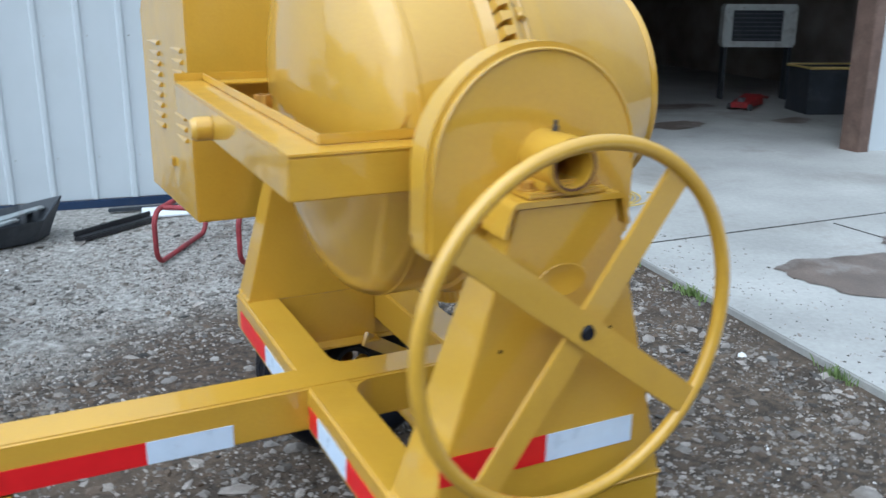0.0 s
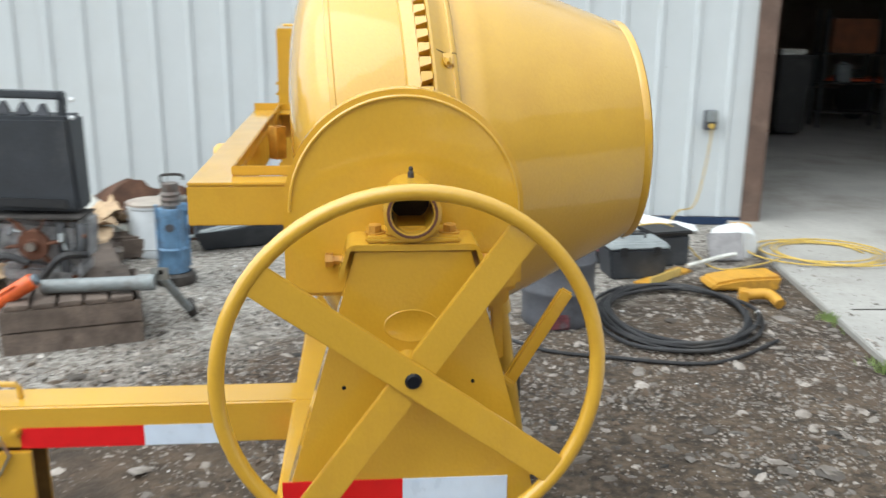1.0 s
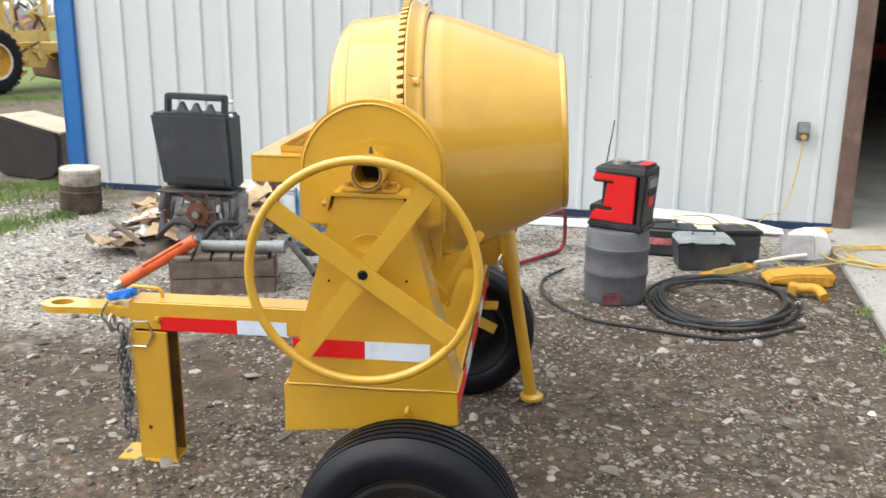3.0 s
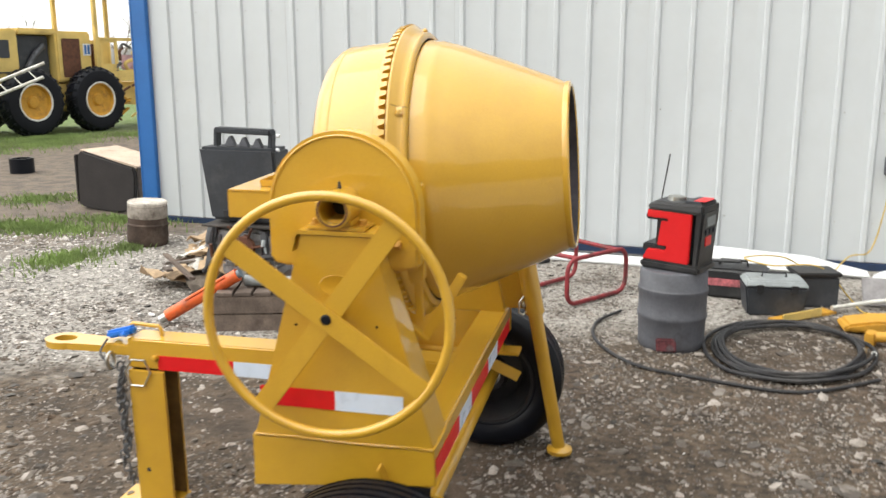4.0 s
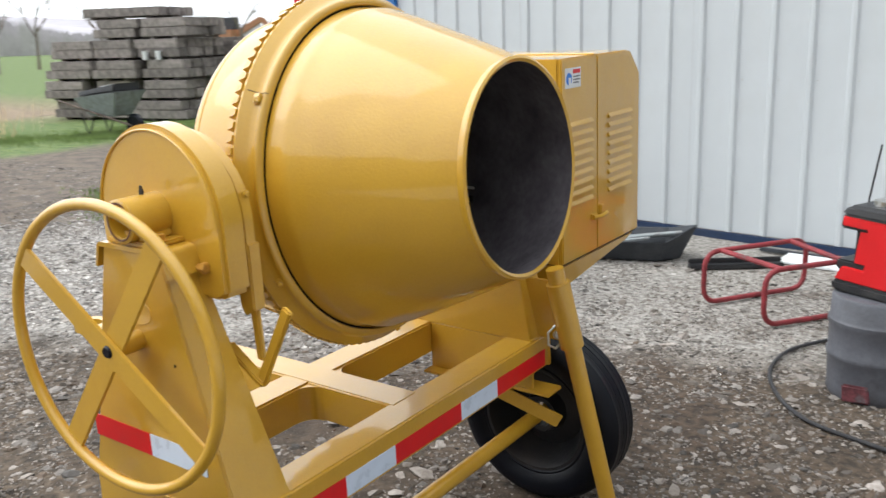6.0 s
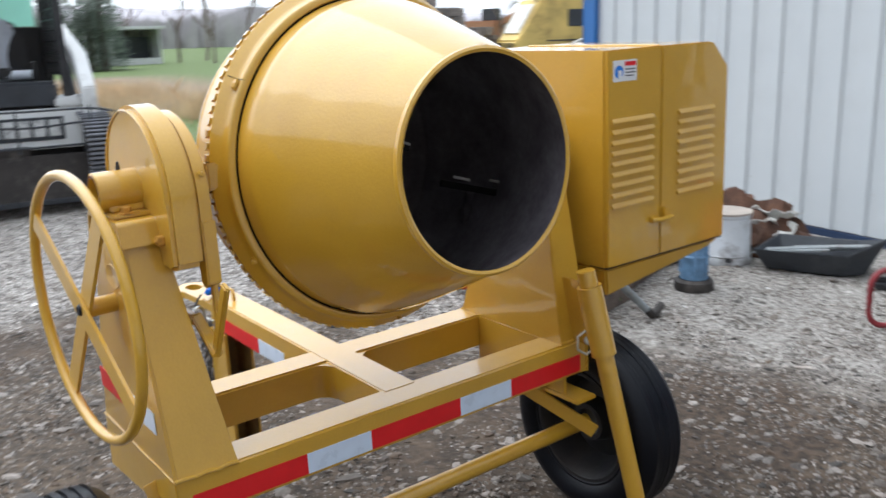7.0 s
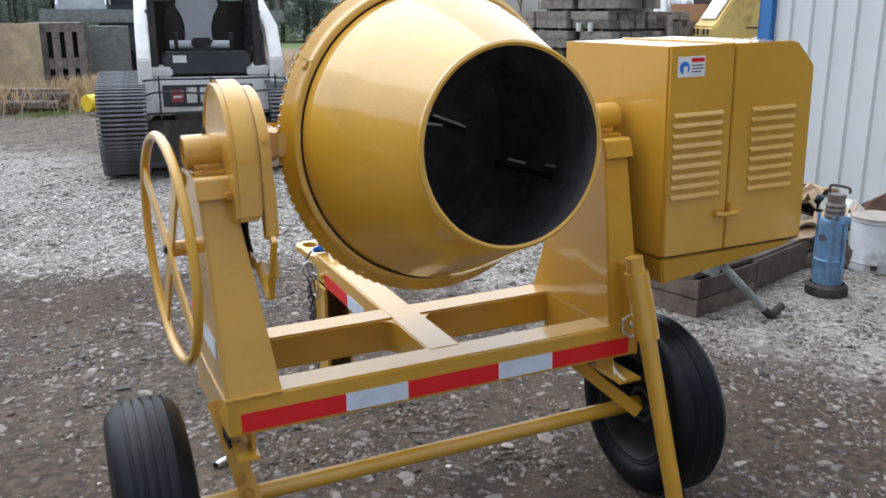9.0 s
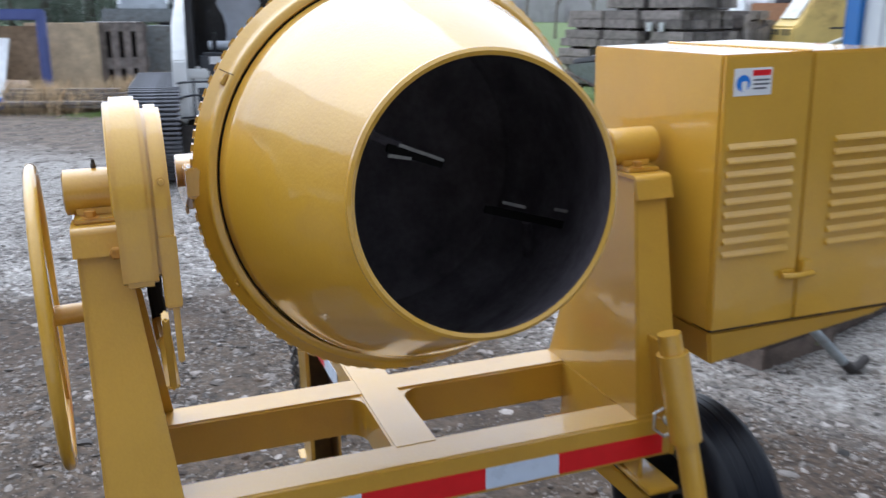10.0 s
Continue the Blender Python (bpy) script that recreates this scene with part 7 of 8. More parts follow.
    for k in range(9):
        x, z = arms.uniform(2.3, 3.3), arms.uniform(1.1, 1.7)
        part("control_arm", sweep(bezier([(x, -0.58, z), (x + arms.uniform(-0.2, 0.2), -0.62, z + 0.2), (x + arms.uniform(-0.35, 0.35), -0.55, z + arms.uniform(0.1, 0.45))]), arms.uniform(0.02, 0.05), 8), (YELLOW_OLD, RUST, CAST)[k % 3], g)
    for k in range(14):
        x, z = arms.uniform(2.1, 3.2), arms.uniform(0.22, 0.95)
        part("linkage_bar", bar((x, -0.66, z), (x + arms.uniform(-0.4, 0.5), -0.60, z + arms.uniform(-0.2, 0.25)), arms.uniform(0.03, 0.08), 0.04, 0.005), (YELLOW_OLD, YELLOW_DUSTY, RUST)[k % 3], g)
    part("circle_plate", prism([(2.2, 0.55), (3.1, 0.48), (3.3, 0.85), (2.3, 0.95)], -0.58, -0.50, "y", 0.01), YELLOW_OLD, g)
    part("cab_wall", B(1.8, 3.2, 0.68, 0.72, 1.05, 1.95, 0.01), YELLOW_OLD, g)
    part("cab_top", B(1.7, 3.3, -0.72, 0.82, 2.95, 3.08, 0.03), YELLOW_OLD, g)
    part("cab_strut", bar((1.8, -0.62, 1.95), (3.2, -0.62, 1.95), 0.06, 0.07), YELLOW_OLD, g)
    part("front_beam", bar((3.2, 0.05, 1.35), (6.5, 0.05, 1.75), 0.30, 0.30, 0.03), YELLOW_OLD, g)
    part("blade", lathe([(-1.7, 0.40), (1.7, 0.40)], Matrix.Translation((4.0, 0, 0.55)) @ pose(0, 0, 0, 0, 0, 65) @ Matrix.Diagonal((1, 0.25, 1, 1)), 20), RUST, g)
    for y in (-0.9, 1.0):
        part("front_wheel", lathe([(y - 0.15, 0.3), (y - 0.16, 0.5), (y - 0.1, 0.6), (y + 0.1, 0.6), (y + 0.16, 0.5), (y + 0.15, 0.3)], Matrix.Translation((6.3, 0, 0.6)) @ X_TO_Y, 28), RUBBER, g)
    part("front_axle", bar((6.3, -0.95, 0.6), (6.3, 1.05, 0.6), 0.2, 0.2), YELLOW_OLD, g)
    part("axle_post", bar((6.3, 0.05, 0.6), (6.4, 0.05, 1.7), 0.25, 0.25, 0.02, (0, 1, 0)), YELLOW_OLD, g)
    for ob in g.children:
        if ob.name.split(".")[0] in ("engine_hood", "grille_panel", "tail_lamp", "hood_window", "hood_seam", "beacon", "beacon_pole", "intake"):
            ob.data.transform(Matrix.Diagonal((0.85, 1, 1, 1)))
    # aluminium conveyor-like ladder leaning on the machine
    l = thing("aluminium_ladder", Matrix(), "weathered aluminium lattice ladder leaning on the grader", "ladder")
    a0, a1 = Vector((-11.80, 11.64, 0.25)), Vector((-9.11, 12.90, 1.44))
    off = Vector((0.1, -0.12, -0.24))
    for o in (Vector((0, 0, 0)), off, Vector((0.28, -0.28, 0.02))):
        part("rail", sweep([a0 + o, a1 + o], 0.03, 8), WHITE_DIRTY, l)
    for k in range(11):
        p = a0.lerp(a1, k / 11)
        q = a0.lerp(a1, (k + 0.6) / 11)
        part("lace", sweep([p, q + off], 0.012, 6), WHITE_DIRTY, l)
        part("rung", sweep([p, p + Vector((0.28, -0.28, 0.02))], 0.012, 6), WHITE_DIRTY, l)


def build_timber():
    """Stacks of old squared timbers, bundled in courses."""
    rng = random.Random(21)
    m0 = pose(-11.37, 9.98, 0, 0, 0, 195.7)

    def bundle(x0, y0, z, ln, ny, nz, turn):
        b = thing("timber_bundle", m0 @ pose(x0, y0, z, 0, 0, turn), "bundle of weathered grey squared timbers in a stack", "timber stack", "timber stacks")
        for j in range(ny):
            for k in range(nz):
                part("timber", crumple(B(rng.uniform(-0.10, 0.08), ln + rng.uniform(-0.10, 0.08), -j * 0.275 - 0.265, -j * 0.275, k * 0.175, k * 0.175 + 0.17, 0.012), 0.008, 3, z + j + k), WOOD_GREY, b)
        for x in (0.2, ln - 0.3):
            part("bearer", B(x, x + 0.12, -ny * 0.275 + 0.04, -0.06, -0.045, -0.004, 0.006), WOOD_GREY, b)
        return b
    for c in range(5):
        z = 0.05 + c * 0.395
        for x0 in (0.0, 1.14, 2.28):
            if c == 4 and x0 > 2:
                continue
            bundle(x0 + rng.uniform(-0.09, 0.09), -0.14 * (c > 2) + rng.uniform(-0.10, 0.10), z, rng.uniform(0.98, 1.10), 5, 2, rng.uniform(-4.5, 4.5))
    bundle(0.55, -0.2, 0.05 + 5 * 0.395, 1.9, 4, 1, 2)
    for c in range(4):
        bundle(-0.05 + rng.uniform(-0.05, 0.05), -1.75 + rng.uniform(-0.06, 0.06), 0.05 + c * 0.395, rng.uniform(0.85, 1.05), 3, 2, rng.uniform(-5, 5))
    for k in range(5):
        lone("upright_plank", crumple(B(-0.09, 0.09, -0.02, 0.02, 0, rng.uniform(1.2, 1.55), 0.006), 0.006, 4, k), WOOD_GREY, "weathered grey plank standing against a timber stack", "plank", "upright planks", m=m0 @ pose(-0.22, -1.8 - 0.19 * k, 0.0, 0, 7, 90))
    for x in (0.5, 0.82):
        lone("white_cup", lathe([(0, 0.05), (0.17, 0.06), (0.17, 0)], X_TO_Z, 16), WHITE_PLASTIC, "white plastic cup standing on the timber stack", "cup", "cups on the stack", m=m0 @ pose(x, -0.06, 1.185))
    p = thing("blue_pipe", m0 @ pose(-0.3, -1.4, 0.62, 0, 0, 0), "dark blue steel pipe laid across timbers", "pipe")
    part("pipe_body", sweep([(0.1, 0.2, 0.02), (-0.9, -1.1, 0)], 0.05, 12), BLUE_TRIM, p)
    t = thing("white_tank", pose(-16.38, 16.50, 0, 0, 0, 30), "white plastic tank with dark smears standing in the grass", "tank")
    part("tank_shell", crumple(B(-0.45, 0.45, -0.4, 0.4, 0.25, 1.15, 0.1, 3), 0.03, 2), WHITE_DIRTY, t)
    part("tank_stand", B(-0.5, 0.5, -0.45, 0.45, 0.0, 0.25, 0.02), WOOD_BROWN, t)
    part("tank_cap", lathe([(1.14, 0.12), (1.2, 0.12), (1.2, 0.0)], X_TO_Z, 16), BLACK_PLASTIC, t)
    w = thing("wheelbarrow", pose(-10.45, 7.88, 0, 0, 0, 8) @ Matrix.Scale(0.95, 4), "grey steel wheelbarrow with a scuffed grey tray on the grass edge", "wheelbarrow")
    part("barrow_tray", hexa([(-0.30, -0.20, 0.36), (0.35, -0.20, 0.36), (0.35, 0.20, 0.36), (-0.30, 0.20, 0.36)], [(-0.55, -0.34, 0.68), (0.62, -0.34, 0.80), (0.62, 0.34, 0.80), (-0.55, 0.34, 0.68)], 0.02), TUBE_GREY, w)
    part("barrow_load", hexa([(-0.45, -0.30, 0.70), (0.50, -0.30, 0.80), (0.50, 0.30, 0.80), (-0.45, 0.30, 0.70)], [(-0.45, -0.28, 0.78), (0.52, -0.28, 0.93), (0.52, 0.28, 0.93), (-0.45, 0.28, 0.78)], 0.02), BLACK_PLASTIC, w)
    part("load_paper", hexa([(0.05, -0.2, 0.862), (0.35, -0.2, 0.908), (0.35, 0.05, 0.908), (0.05, 0.05, 0.862)], [(0.05, -0.2, 0.872), (0.35, -0.2, 0.918), (0.35, 0.05, 0.918), (0.05, 0.05, 0.872)]), WHITE_PLASTIC, w)
    part("barrow_wheel", lathe([(-0.05, 0.10), (-0.06, 0.17), (-0.03, 0.20), (0.03, 0.20), (0.06, 0.17), (0.05, 0.10)], Matrix.Translation((0.62, 0, 0.20)) @ X_TO_Y, 20), RUBBER, w)
    for y in (-0.22, 0.22):
        part("barrow_handle", sweep([(0.62, y * 0.4, 0.20), (0.2, y, 0.34), (-1.0, y * 1.3, 0.62)], 0.02, 8), WOOD_BROWN, w)
        part("barrow_leg", sweep([(-0.15, y, 0.36), (-0.35, y, 0.0), (-0.5, y, 0.4)], 0.014, 6), STEEL_DARK, w)
    lone("tyre_stub", lathe([(0, 0.12), (0, 0.16), (0.2, 0.16), (0.2, 0.12)], X_TO_Z, 20, False), RUBBER, "small black rubber ring lying in the dirt", "tyre", m=pose(-6.2, 8.75, 0))


def build_yard_west():
    """Things beyond the loader."""
    b = lone("yellow_pail", lathe([(0, 0), (0, 0.13), (0.36, 0.150), (0.37, 0.155), (0.372, 0.14)], None, 28, False), mat("bright_yellow_plastic", lin(236, 206, 40), 0.4, var=0.06), "bright yellow plastic pail lying on its side", "pail", m=pose(-10.98, 0.27, 0.15, 0, 0, 128))
    WOOD_PALE = mat("weathered_silver_wood", lin(132, 127, 123), 0.85, var=0.3, scale=9, stain=lin(92, 84, 78), stain_amt=0.6)
    rng = random.Random(8)
    for k in range(9):
        lone("plank", crumple(B(-1.3, 1.3, -0.09, 0.09, 0, 0.05, 0.006), 0.01, 2, k), WOOD_GREY, "weathered grey plank in a low pile", "plank", "plank pile", m=pose(-12.3 + rng.uniform(-0.2, 0.2), -1.35 + rng.uniform(-0.15, 0.15), 0.02 + 0.06 * (k // 2), 0, 0, 78 + rng.uniform(-7, 7)))
    for x, y, z, a, s in ((-14.3, -0.12, 0.0, 12, 0.92), (-14.6, -1.3, 0.0, 5, 0.8)):
        c = thing("slatted_crate", pose(x, y, z, 0, 0, a), "grey slatted wooden crate in tall dry grass", "crate", "slatted crates")
        w, h = 0.44 * s, 1.45 * s
        for cx in (-w, w):
            for cy in (-w, w):
                part("crate_post", B(cx - 0.05, cx + 0.05, cy - 0.05, cy + 0.05, 0, h, 0.006), WOOD_GREY, c)
        for zz, dz in ((0.10, 0.14), (h * 0.40, 0.20), (h - 0.14, 0.14)):
            for cy in (-w - 0.06, w + 0.06):
                part("crate_rail", B(-w - 0.08, w + 0.08, cy - 0.012, cy + 0.012, zz, zz + dz, 0.004), WOOD_PALE, c)
            for cx in (-w - 0.06, w + 0.06):
                part("crate_rail", B(cx - 0.012, cx + 0.012, -w, w, zz, zz + dz, 0.004), WOOD_PALE, c)
        for k in range(4):
            u = -w + 0.08 + k * (2 * w - 0.16) / 3
            for cx in (-w - 0.085, w + 0.085):
                part("crate_slat", crumple(B(cx - 0.010, cx + 0.010, u - 0.065, u + 0.065, 0.06, h - 0.01, 0.003), 0.006, 3, k), WOOD_GREY, c)
        # added solid dark block that stands for the shade inside the open crate
        part("crate_shade_block", B(-w + 0.06, w - 0.06, -w + 0.06, w - 0.06, 0.02, h - 0.05, 0.0), DARK_BOARD_SHADE, c)
        for k in range(5):
            u = -w + 0.06 + k * (2 * w - 0.12) / 4
            part("crate_deck_board", crumple(B(-w - 0.08, w + 0.08, u - 0.075, u + 0.075, h, h + 0.025, 0.004), 0.008, 3, k), WOOD_PALE, c)
    PALE_STEEL = mat("pale_dull_steel", lin(188, 193, 198), 0.6, var=0.15, scale=4, stain=lin(140, 132, 124), stain_amt=0.4)
    t = thing("flat_trailer", pose(-16.6, 2.3, 0, 0, 0, 88), "grey steel flat trailer with empty planters on it", "trailer")
    part("trailer_bed", B(-2.7, 2.2, -0.9, 0.9, 1.33, 1.6, 0.02), TUBE_GREY, t)
    for x in (-1.2, 1.2):
        part("trailer_axle_box", B(x - 0.4, x + 0.4, -0.8, 0.8, 0.45, 1.33, 0.02), CHARCOAL, t)
    for x, y in ((-1.2, -0.8), (1.2, -0.8), (-1.2, 0.8), (1.2, 0.8)):
        part("trailer_wheel", lathe([(y - 0.1, 0.25), (y - 0.1, 0.42), (y + 0.1, 0.42), (y + 0.1, 0.25)], Matrix.Translation((x, 0, 0.42)) @ X_TO_Y, 24), RUBBER, t)
    for x0, x1, m in ((-2.4, -1.42, PALE_STEEL), (-1.36, -0.8, CHARCOAL)):
        p = thing("metal_planter", pose(-16.6, 2.3, 1.6, 0, 0, 88), "empty pale metal trough standing on a trailer" if m is PALE_STEEL else "dark metal trough standing on a trailer", "trough", "troughs on the trailer")
        part("trough_side", B(x0, x1, -0.60, -0.57, 0.0, 0.10, 0.006), m, p)
        part("trough_side", B(x0, x1, 0.27, 0.30, 0.0, 0.34, 0.006), m, p)
        for xa, xb in ((x0, x0 + 0.03), (x1 - 0.03, x1)):
            part("trough_side", prism([(-0.57, 0.0), (0.27, 0.0), (0.27, 0.34), (-0.57, 0.10)], xa, xb, "x", 0.005), m, p)
        part("trough_base", B(x0 + 0.05, x1 - 0.05, -0.55, 0.25, 0.0, 0.03, 0.0), m, p)
    lone("steel_plate", B(-0.40, 0.40, -0.03, 0.03, 0, 1.3, 0.01), TUBE_GREY, "grey steel plate standing in dry grass", "steel plate", m=pose(-14.5, 0.78, 0.0, 6, 0, 84))
    g = thing("blue_play_set", pose(-13.2, -1.75, 0, 0, 0, 70), "blue and tan plastic play frame with a white slide", "play frame")
    BLUE2 = mat("dull_blue_plastic", lin(92, 104, 160), 0.5, var=0.1)
    for x in (-0.55, 0.55):
        part("frame_post", B(x - 0.07, x + 0.07, -0.07, 0.07, 0, 1.55, 0.02), BLUE2, g)
    part("frame_beam", B(-0.60, 0.60, -0.07, 0.07, 1.4, 1.58, 0.02), BLUE2, g)
    part("tan_panel", B(-0.45, 0.45, 0.10, 0.16, 0.4, 1.3, 0.02), CARDBOARD, g)
    part("slide", bar((-0.2, -0.1, 1.1), (0.0, -0.9, 0.12), 0.42, 0.05, 0.01), WHITE_PLASTIC, g, "white slide")
    part("slide_foot", B(-0.25, 0.25, -1.05, -0.8, 0.0, 0.18, 0.03), mat("azure_plastic", lin(40, 110, 200), 0.4), g, "azure slide end")
    lone("tan_post_board", B(-0.09, 0.09, -0.6, 0.6, 0, 1.35, 0.01), mat("sun_bleached_board", lin(206, 188, 158), 0.85, var=0.25, scale=5), "tan weathered board standing upright", "board", m=pose(-13.6, -0.98, 0, 0, 0, 5))
    # far side: shed, tractor, pickup, rusty trailer, blue beam
    s = thing("white_shed", pose(-55, 16.2, 0, 0, 0, 8), "small white open-fronted shed on a lawn", "shed")
    part("shed_roof", B(-1.6, 1.6, -2.6, 2.4, 2.15, 2.35, 0.03), WHITE_MACHINE, s)
    part("shed_back", B(-1.4, -1.3, -2.4, 2.2, 0, 2.15, 0.0), WHITE_DIRTY, s)
    part("shed_side", B(-1.3, 1.3, -2.4, -0.9, 0, 2.15, 0.0), WHITE_MACHINE, s)
    part("shed_side", B(-1.3, 1.3, 2.1, 2.2, 0, 2.15, 0.0), WHITE_MACHINE, s)
    part("shed_sill", B(1.25, 1.35, -0.9, 2.1, 0, 0.4, 0.0), WHITE_MACHINE, s)
    part("shed_inner", B(-1.2, 0.0, -0.8, 2.0, 0, 1.7, 0.0), CHARCOAL, s)
    p = thing("white_pickup", pose(-22.2, 17.6, 0, 0, 0, -33) @ Matrix.Diagonal((1.3, 1.3, 1.32, 1)), "white pickup truck parked beyond the timber stacks", "pickup")
    part("truck_body", prism([(-2.4, 0.45), (2.5, 0.45), (2.5, 0.95), (1.3, 1.1), (0.8, 1.75), (-0.5, 1.75), (-0.6, 1.1), (-2.4, 1.1)], -0.9, 0.9, "y", 0.06), WHITE_MACHINE, p)
    part("truck_glass", prism([(1.2, 1.13), (0.78, 1.68), (-0.42, 1.68), (-0.45, 1.13)], -0.91, 0.91, "y", 0.01), CHARCOAL, p)
    for x in (-1.5, 1.6):
        for y in (-0.85, 0.85):
            part("truck_wheel", lathe([(y - 0.12, 0.22), (y - 0.12, 0.37), (y + 0.12, 0.37), (y + 0.12, 0.22)], Matrix.Translation((x, 0, 0.38)) @ X_TO_Y, 24), RUBBER, p)
    part("truck_lamp", B(2.49, 2.53, -0.8, -0.5, 0.7, 0.88, 0.01), SEAT_GREY, p)
    part("truck_bumper", B(2.45, 2.58, -0.92, 0.92, 0.42, 0.6, 0.03), ZINC, p)
    # orange greyed in its colour to stand for haze over the excavator
    HAZED_ORANGE = mat("haze_dulled_orange_paint", lin(166, 118, 90), 0.7, var=0.15)
    e = thing("orange_excavator", pose(-58, 47.5, 0, 0, 0, 30), "distant orange excavator with a raised boom, its paint dulled for haze", "excavator")
    part("exc_body", B(-1.5, 1.5, -1.3, 1.3, 0.9, 2.3, 0.1), HAZED_ORANGE, e)
    part("exc_track", B(-2.0, 2.0, -1.4, 1.4, 0, 0.9, 0.2), CHARCOAL, e)
    part("exc_boom", bar((1.2, 0, 1.8), (3.6, 0, 3.1), 0.4, 0.5, 0.05), HAZED_ORANGE, e)
    part("exc_stick", bar((3.6, 0, 3.1), (5.0, 0, 1.4), 0.35, 0.4, 0.05), HAZED_ORANGE, e)
    part("exc_cab", B(-0.3, 1.2, 0.3, 1.3, 2.3, 3.3, 0.08), CHARCOAL, e)


build_loader()
build_grader()
build_timber()
build_yard_west()

# ---- trees and hedges ----
# conifer green is lifted to a pale grey-green to paint in haze
FOLIAGE = leafy(mat("haze_paled_conifer_foliage", lin(136, 148, 136), 0.85, var=0.25, scale=0.8, fine=9, bump=0.0, spec=0.1), 0.5)
TWIGS = mat("bare_grey_twigs", lin(120, 108, 100), 0.85, var=0.2, scale=3)
DRY = leafy(mat("dry_tan_grass", lin(206, 184, 150), 0.85, var=0.3, scale=2), 0.4)
LAWN = mat("fresh_green_grass", lin(124, 144, 84), 0.75, var=0.3, scale=2)
# distance haze is mixed into this pale woods colour
WOODS = mat("haze_paled_woods", lin(186, 182, 184), 0.95, var=0.25, scale=0.06, fine=0.9, bump=0.0)


def build_conifer(x, y, h, r, seed, n=3600):
    rng = random.Random(seed)
    t = thing("conifer", pose(x, y, 0, 0, 0, seed * 40), "dark green bushy conifer in a distant row, paled with painted haze", "tree", "conifer row")
    part("trunk", sweep([(0, 0, 0), (0.02 * h, 0, h * 0.55), (0, 0, h * 0.96)], 0.035 * h, 8, taper=0.01 * h), WOOD_BROWN, t)
    vs, fs = [], []
    for k in range(n):
        f = rng.random() ** 0.8
        z = h * (0.01 + 0.99 * f)
        lim = r * (1 - f) ** 0.36 * (0.75 + 0.4 * noise.noise(Vector((f * 5, rng.random() * 2, seed)))) + 0.05
        a, q = rng.uniform(0, 2 * math.pi), lim * math.sqrt(rng.uniform(0.25, 1))
        c = Vector((q * math.cos(a), q * math.sin(a), z))
        s = rng.uniform(0.045, 0.12) * (h / 3.5)
        d = Vector((math.cos(a + rng.uniform(-0.8, 0.8)), math.sin(a + rng.uniform(-0.8, 0.8)), rng.uniform(-0.5, 0.4))) * s
        w = Vector((-math.sin(a), math.cos(a), rng.uniform(-0.5, 0.5))) * s * 0.45
        i = len(vs)
        vs += [c - w, c + w, c + d + w * 0.4, c + d - w * 0.4]
        fs.append((i, i + 1, i + 2, i + 3))
    me = bpy.data.meshes.new("crown")
    me.from_pydata(vs, [], fs)
    me.materials.append(FOLIAGE)
    ob = new("crown", me)
    ob.parent = t


def build_bare_tree(x, y, h, seed):
    rng = random.Random(seed)
    t = thing("bare_tree", pose(x, y, 0), "leafless grey tree in the distance", "tree", "bare trees")
    bm = bmesh.new()

    def grow(p, d, ln, r, depth):
        q = p + d * ln
        sweep([p, p.lerp(q, 0.5) + Vector((rng.uniform(-1, 1), rng.uniform(-1, 1), 0)) * ln * 0.06, q], r, 5, bm=bm, taper=r * 0.55)
        if depth:
            for k in range(3 if depth > 1 else 4):
                e = (d + Vector((rng.uniform(-0.8, 0.8), rng.uniform(-0.8, 0.8), rng.uniform(-0.1, 0.5)))).normalized()
                grow(p.lerp(q, rng.uniform(0.45, 1.0)), e, ln * rng.uniform(0.5, 0.75), r * 0.5, depth - 1)
    grow(Vector((0, 0, 0)), Vector((0.03, 0.02, 1)).normalized(), h * 0.42, h * 0.018, 3)
    part("crown", bm, TWIGS, t, flat=True)


rng6 = random.Random(4)
for k in range(42):
    f = k / 41
    build_conifer(-47 + rng6.uniform(-2.5, 2.5), -7.0 + 20.5 * f + rng6.uniform(-0.5, 0.5), rng6.uniform(2.6, 4.2), rng6.uniform(1.1, 1.8), k + 1)
for k, (x, y, h) in enumerate(((-48, 24, 5.2), (-52, 33, 6.0), (-45, 39, 5.5), (-30, 38, 5.0), (-26, 42, 5.5), (-22, 34, 4.2), (-55, 20, 6.5), (-38, 44, 5.0), (-60, 27, 7.0), (-50, -4, 5.5), (-54, -12, 6.0), (-52, 13.5, 6.2), (-56, 17, 6.8), (-50, 20.5, 5.6), (-58, 23, 7.2), (-53, 29, 6.4), (-51, 9, 6.6), (-53, 4, 6.8), (-52, 0.5, 6.2))):
    build_bare_tree(x, y, h, k + 3)


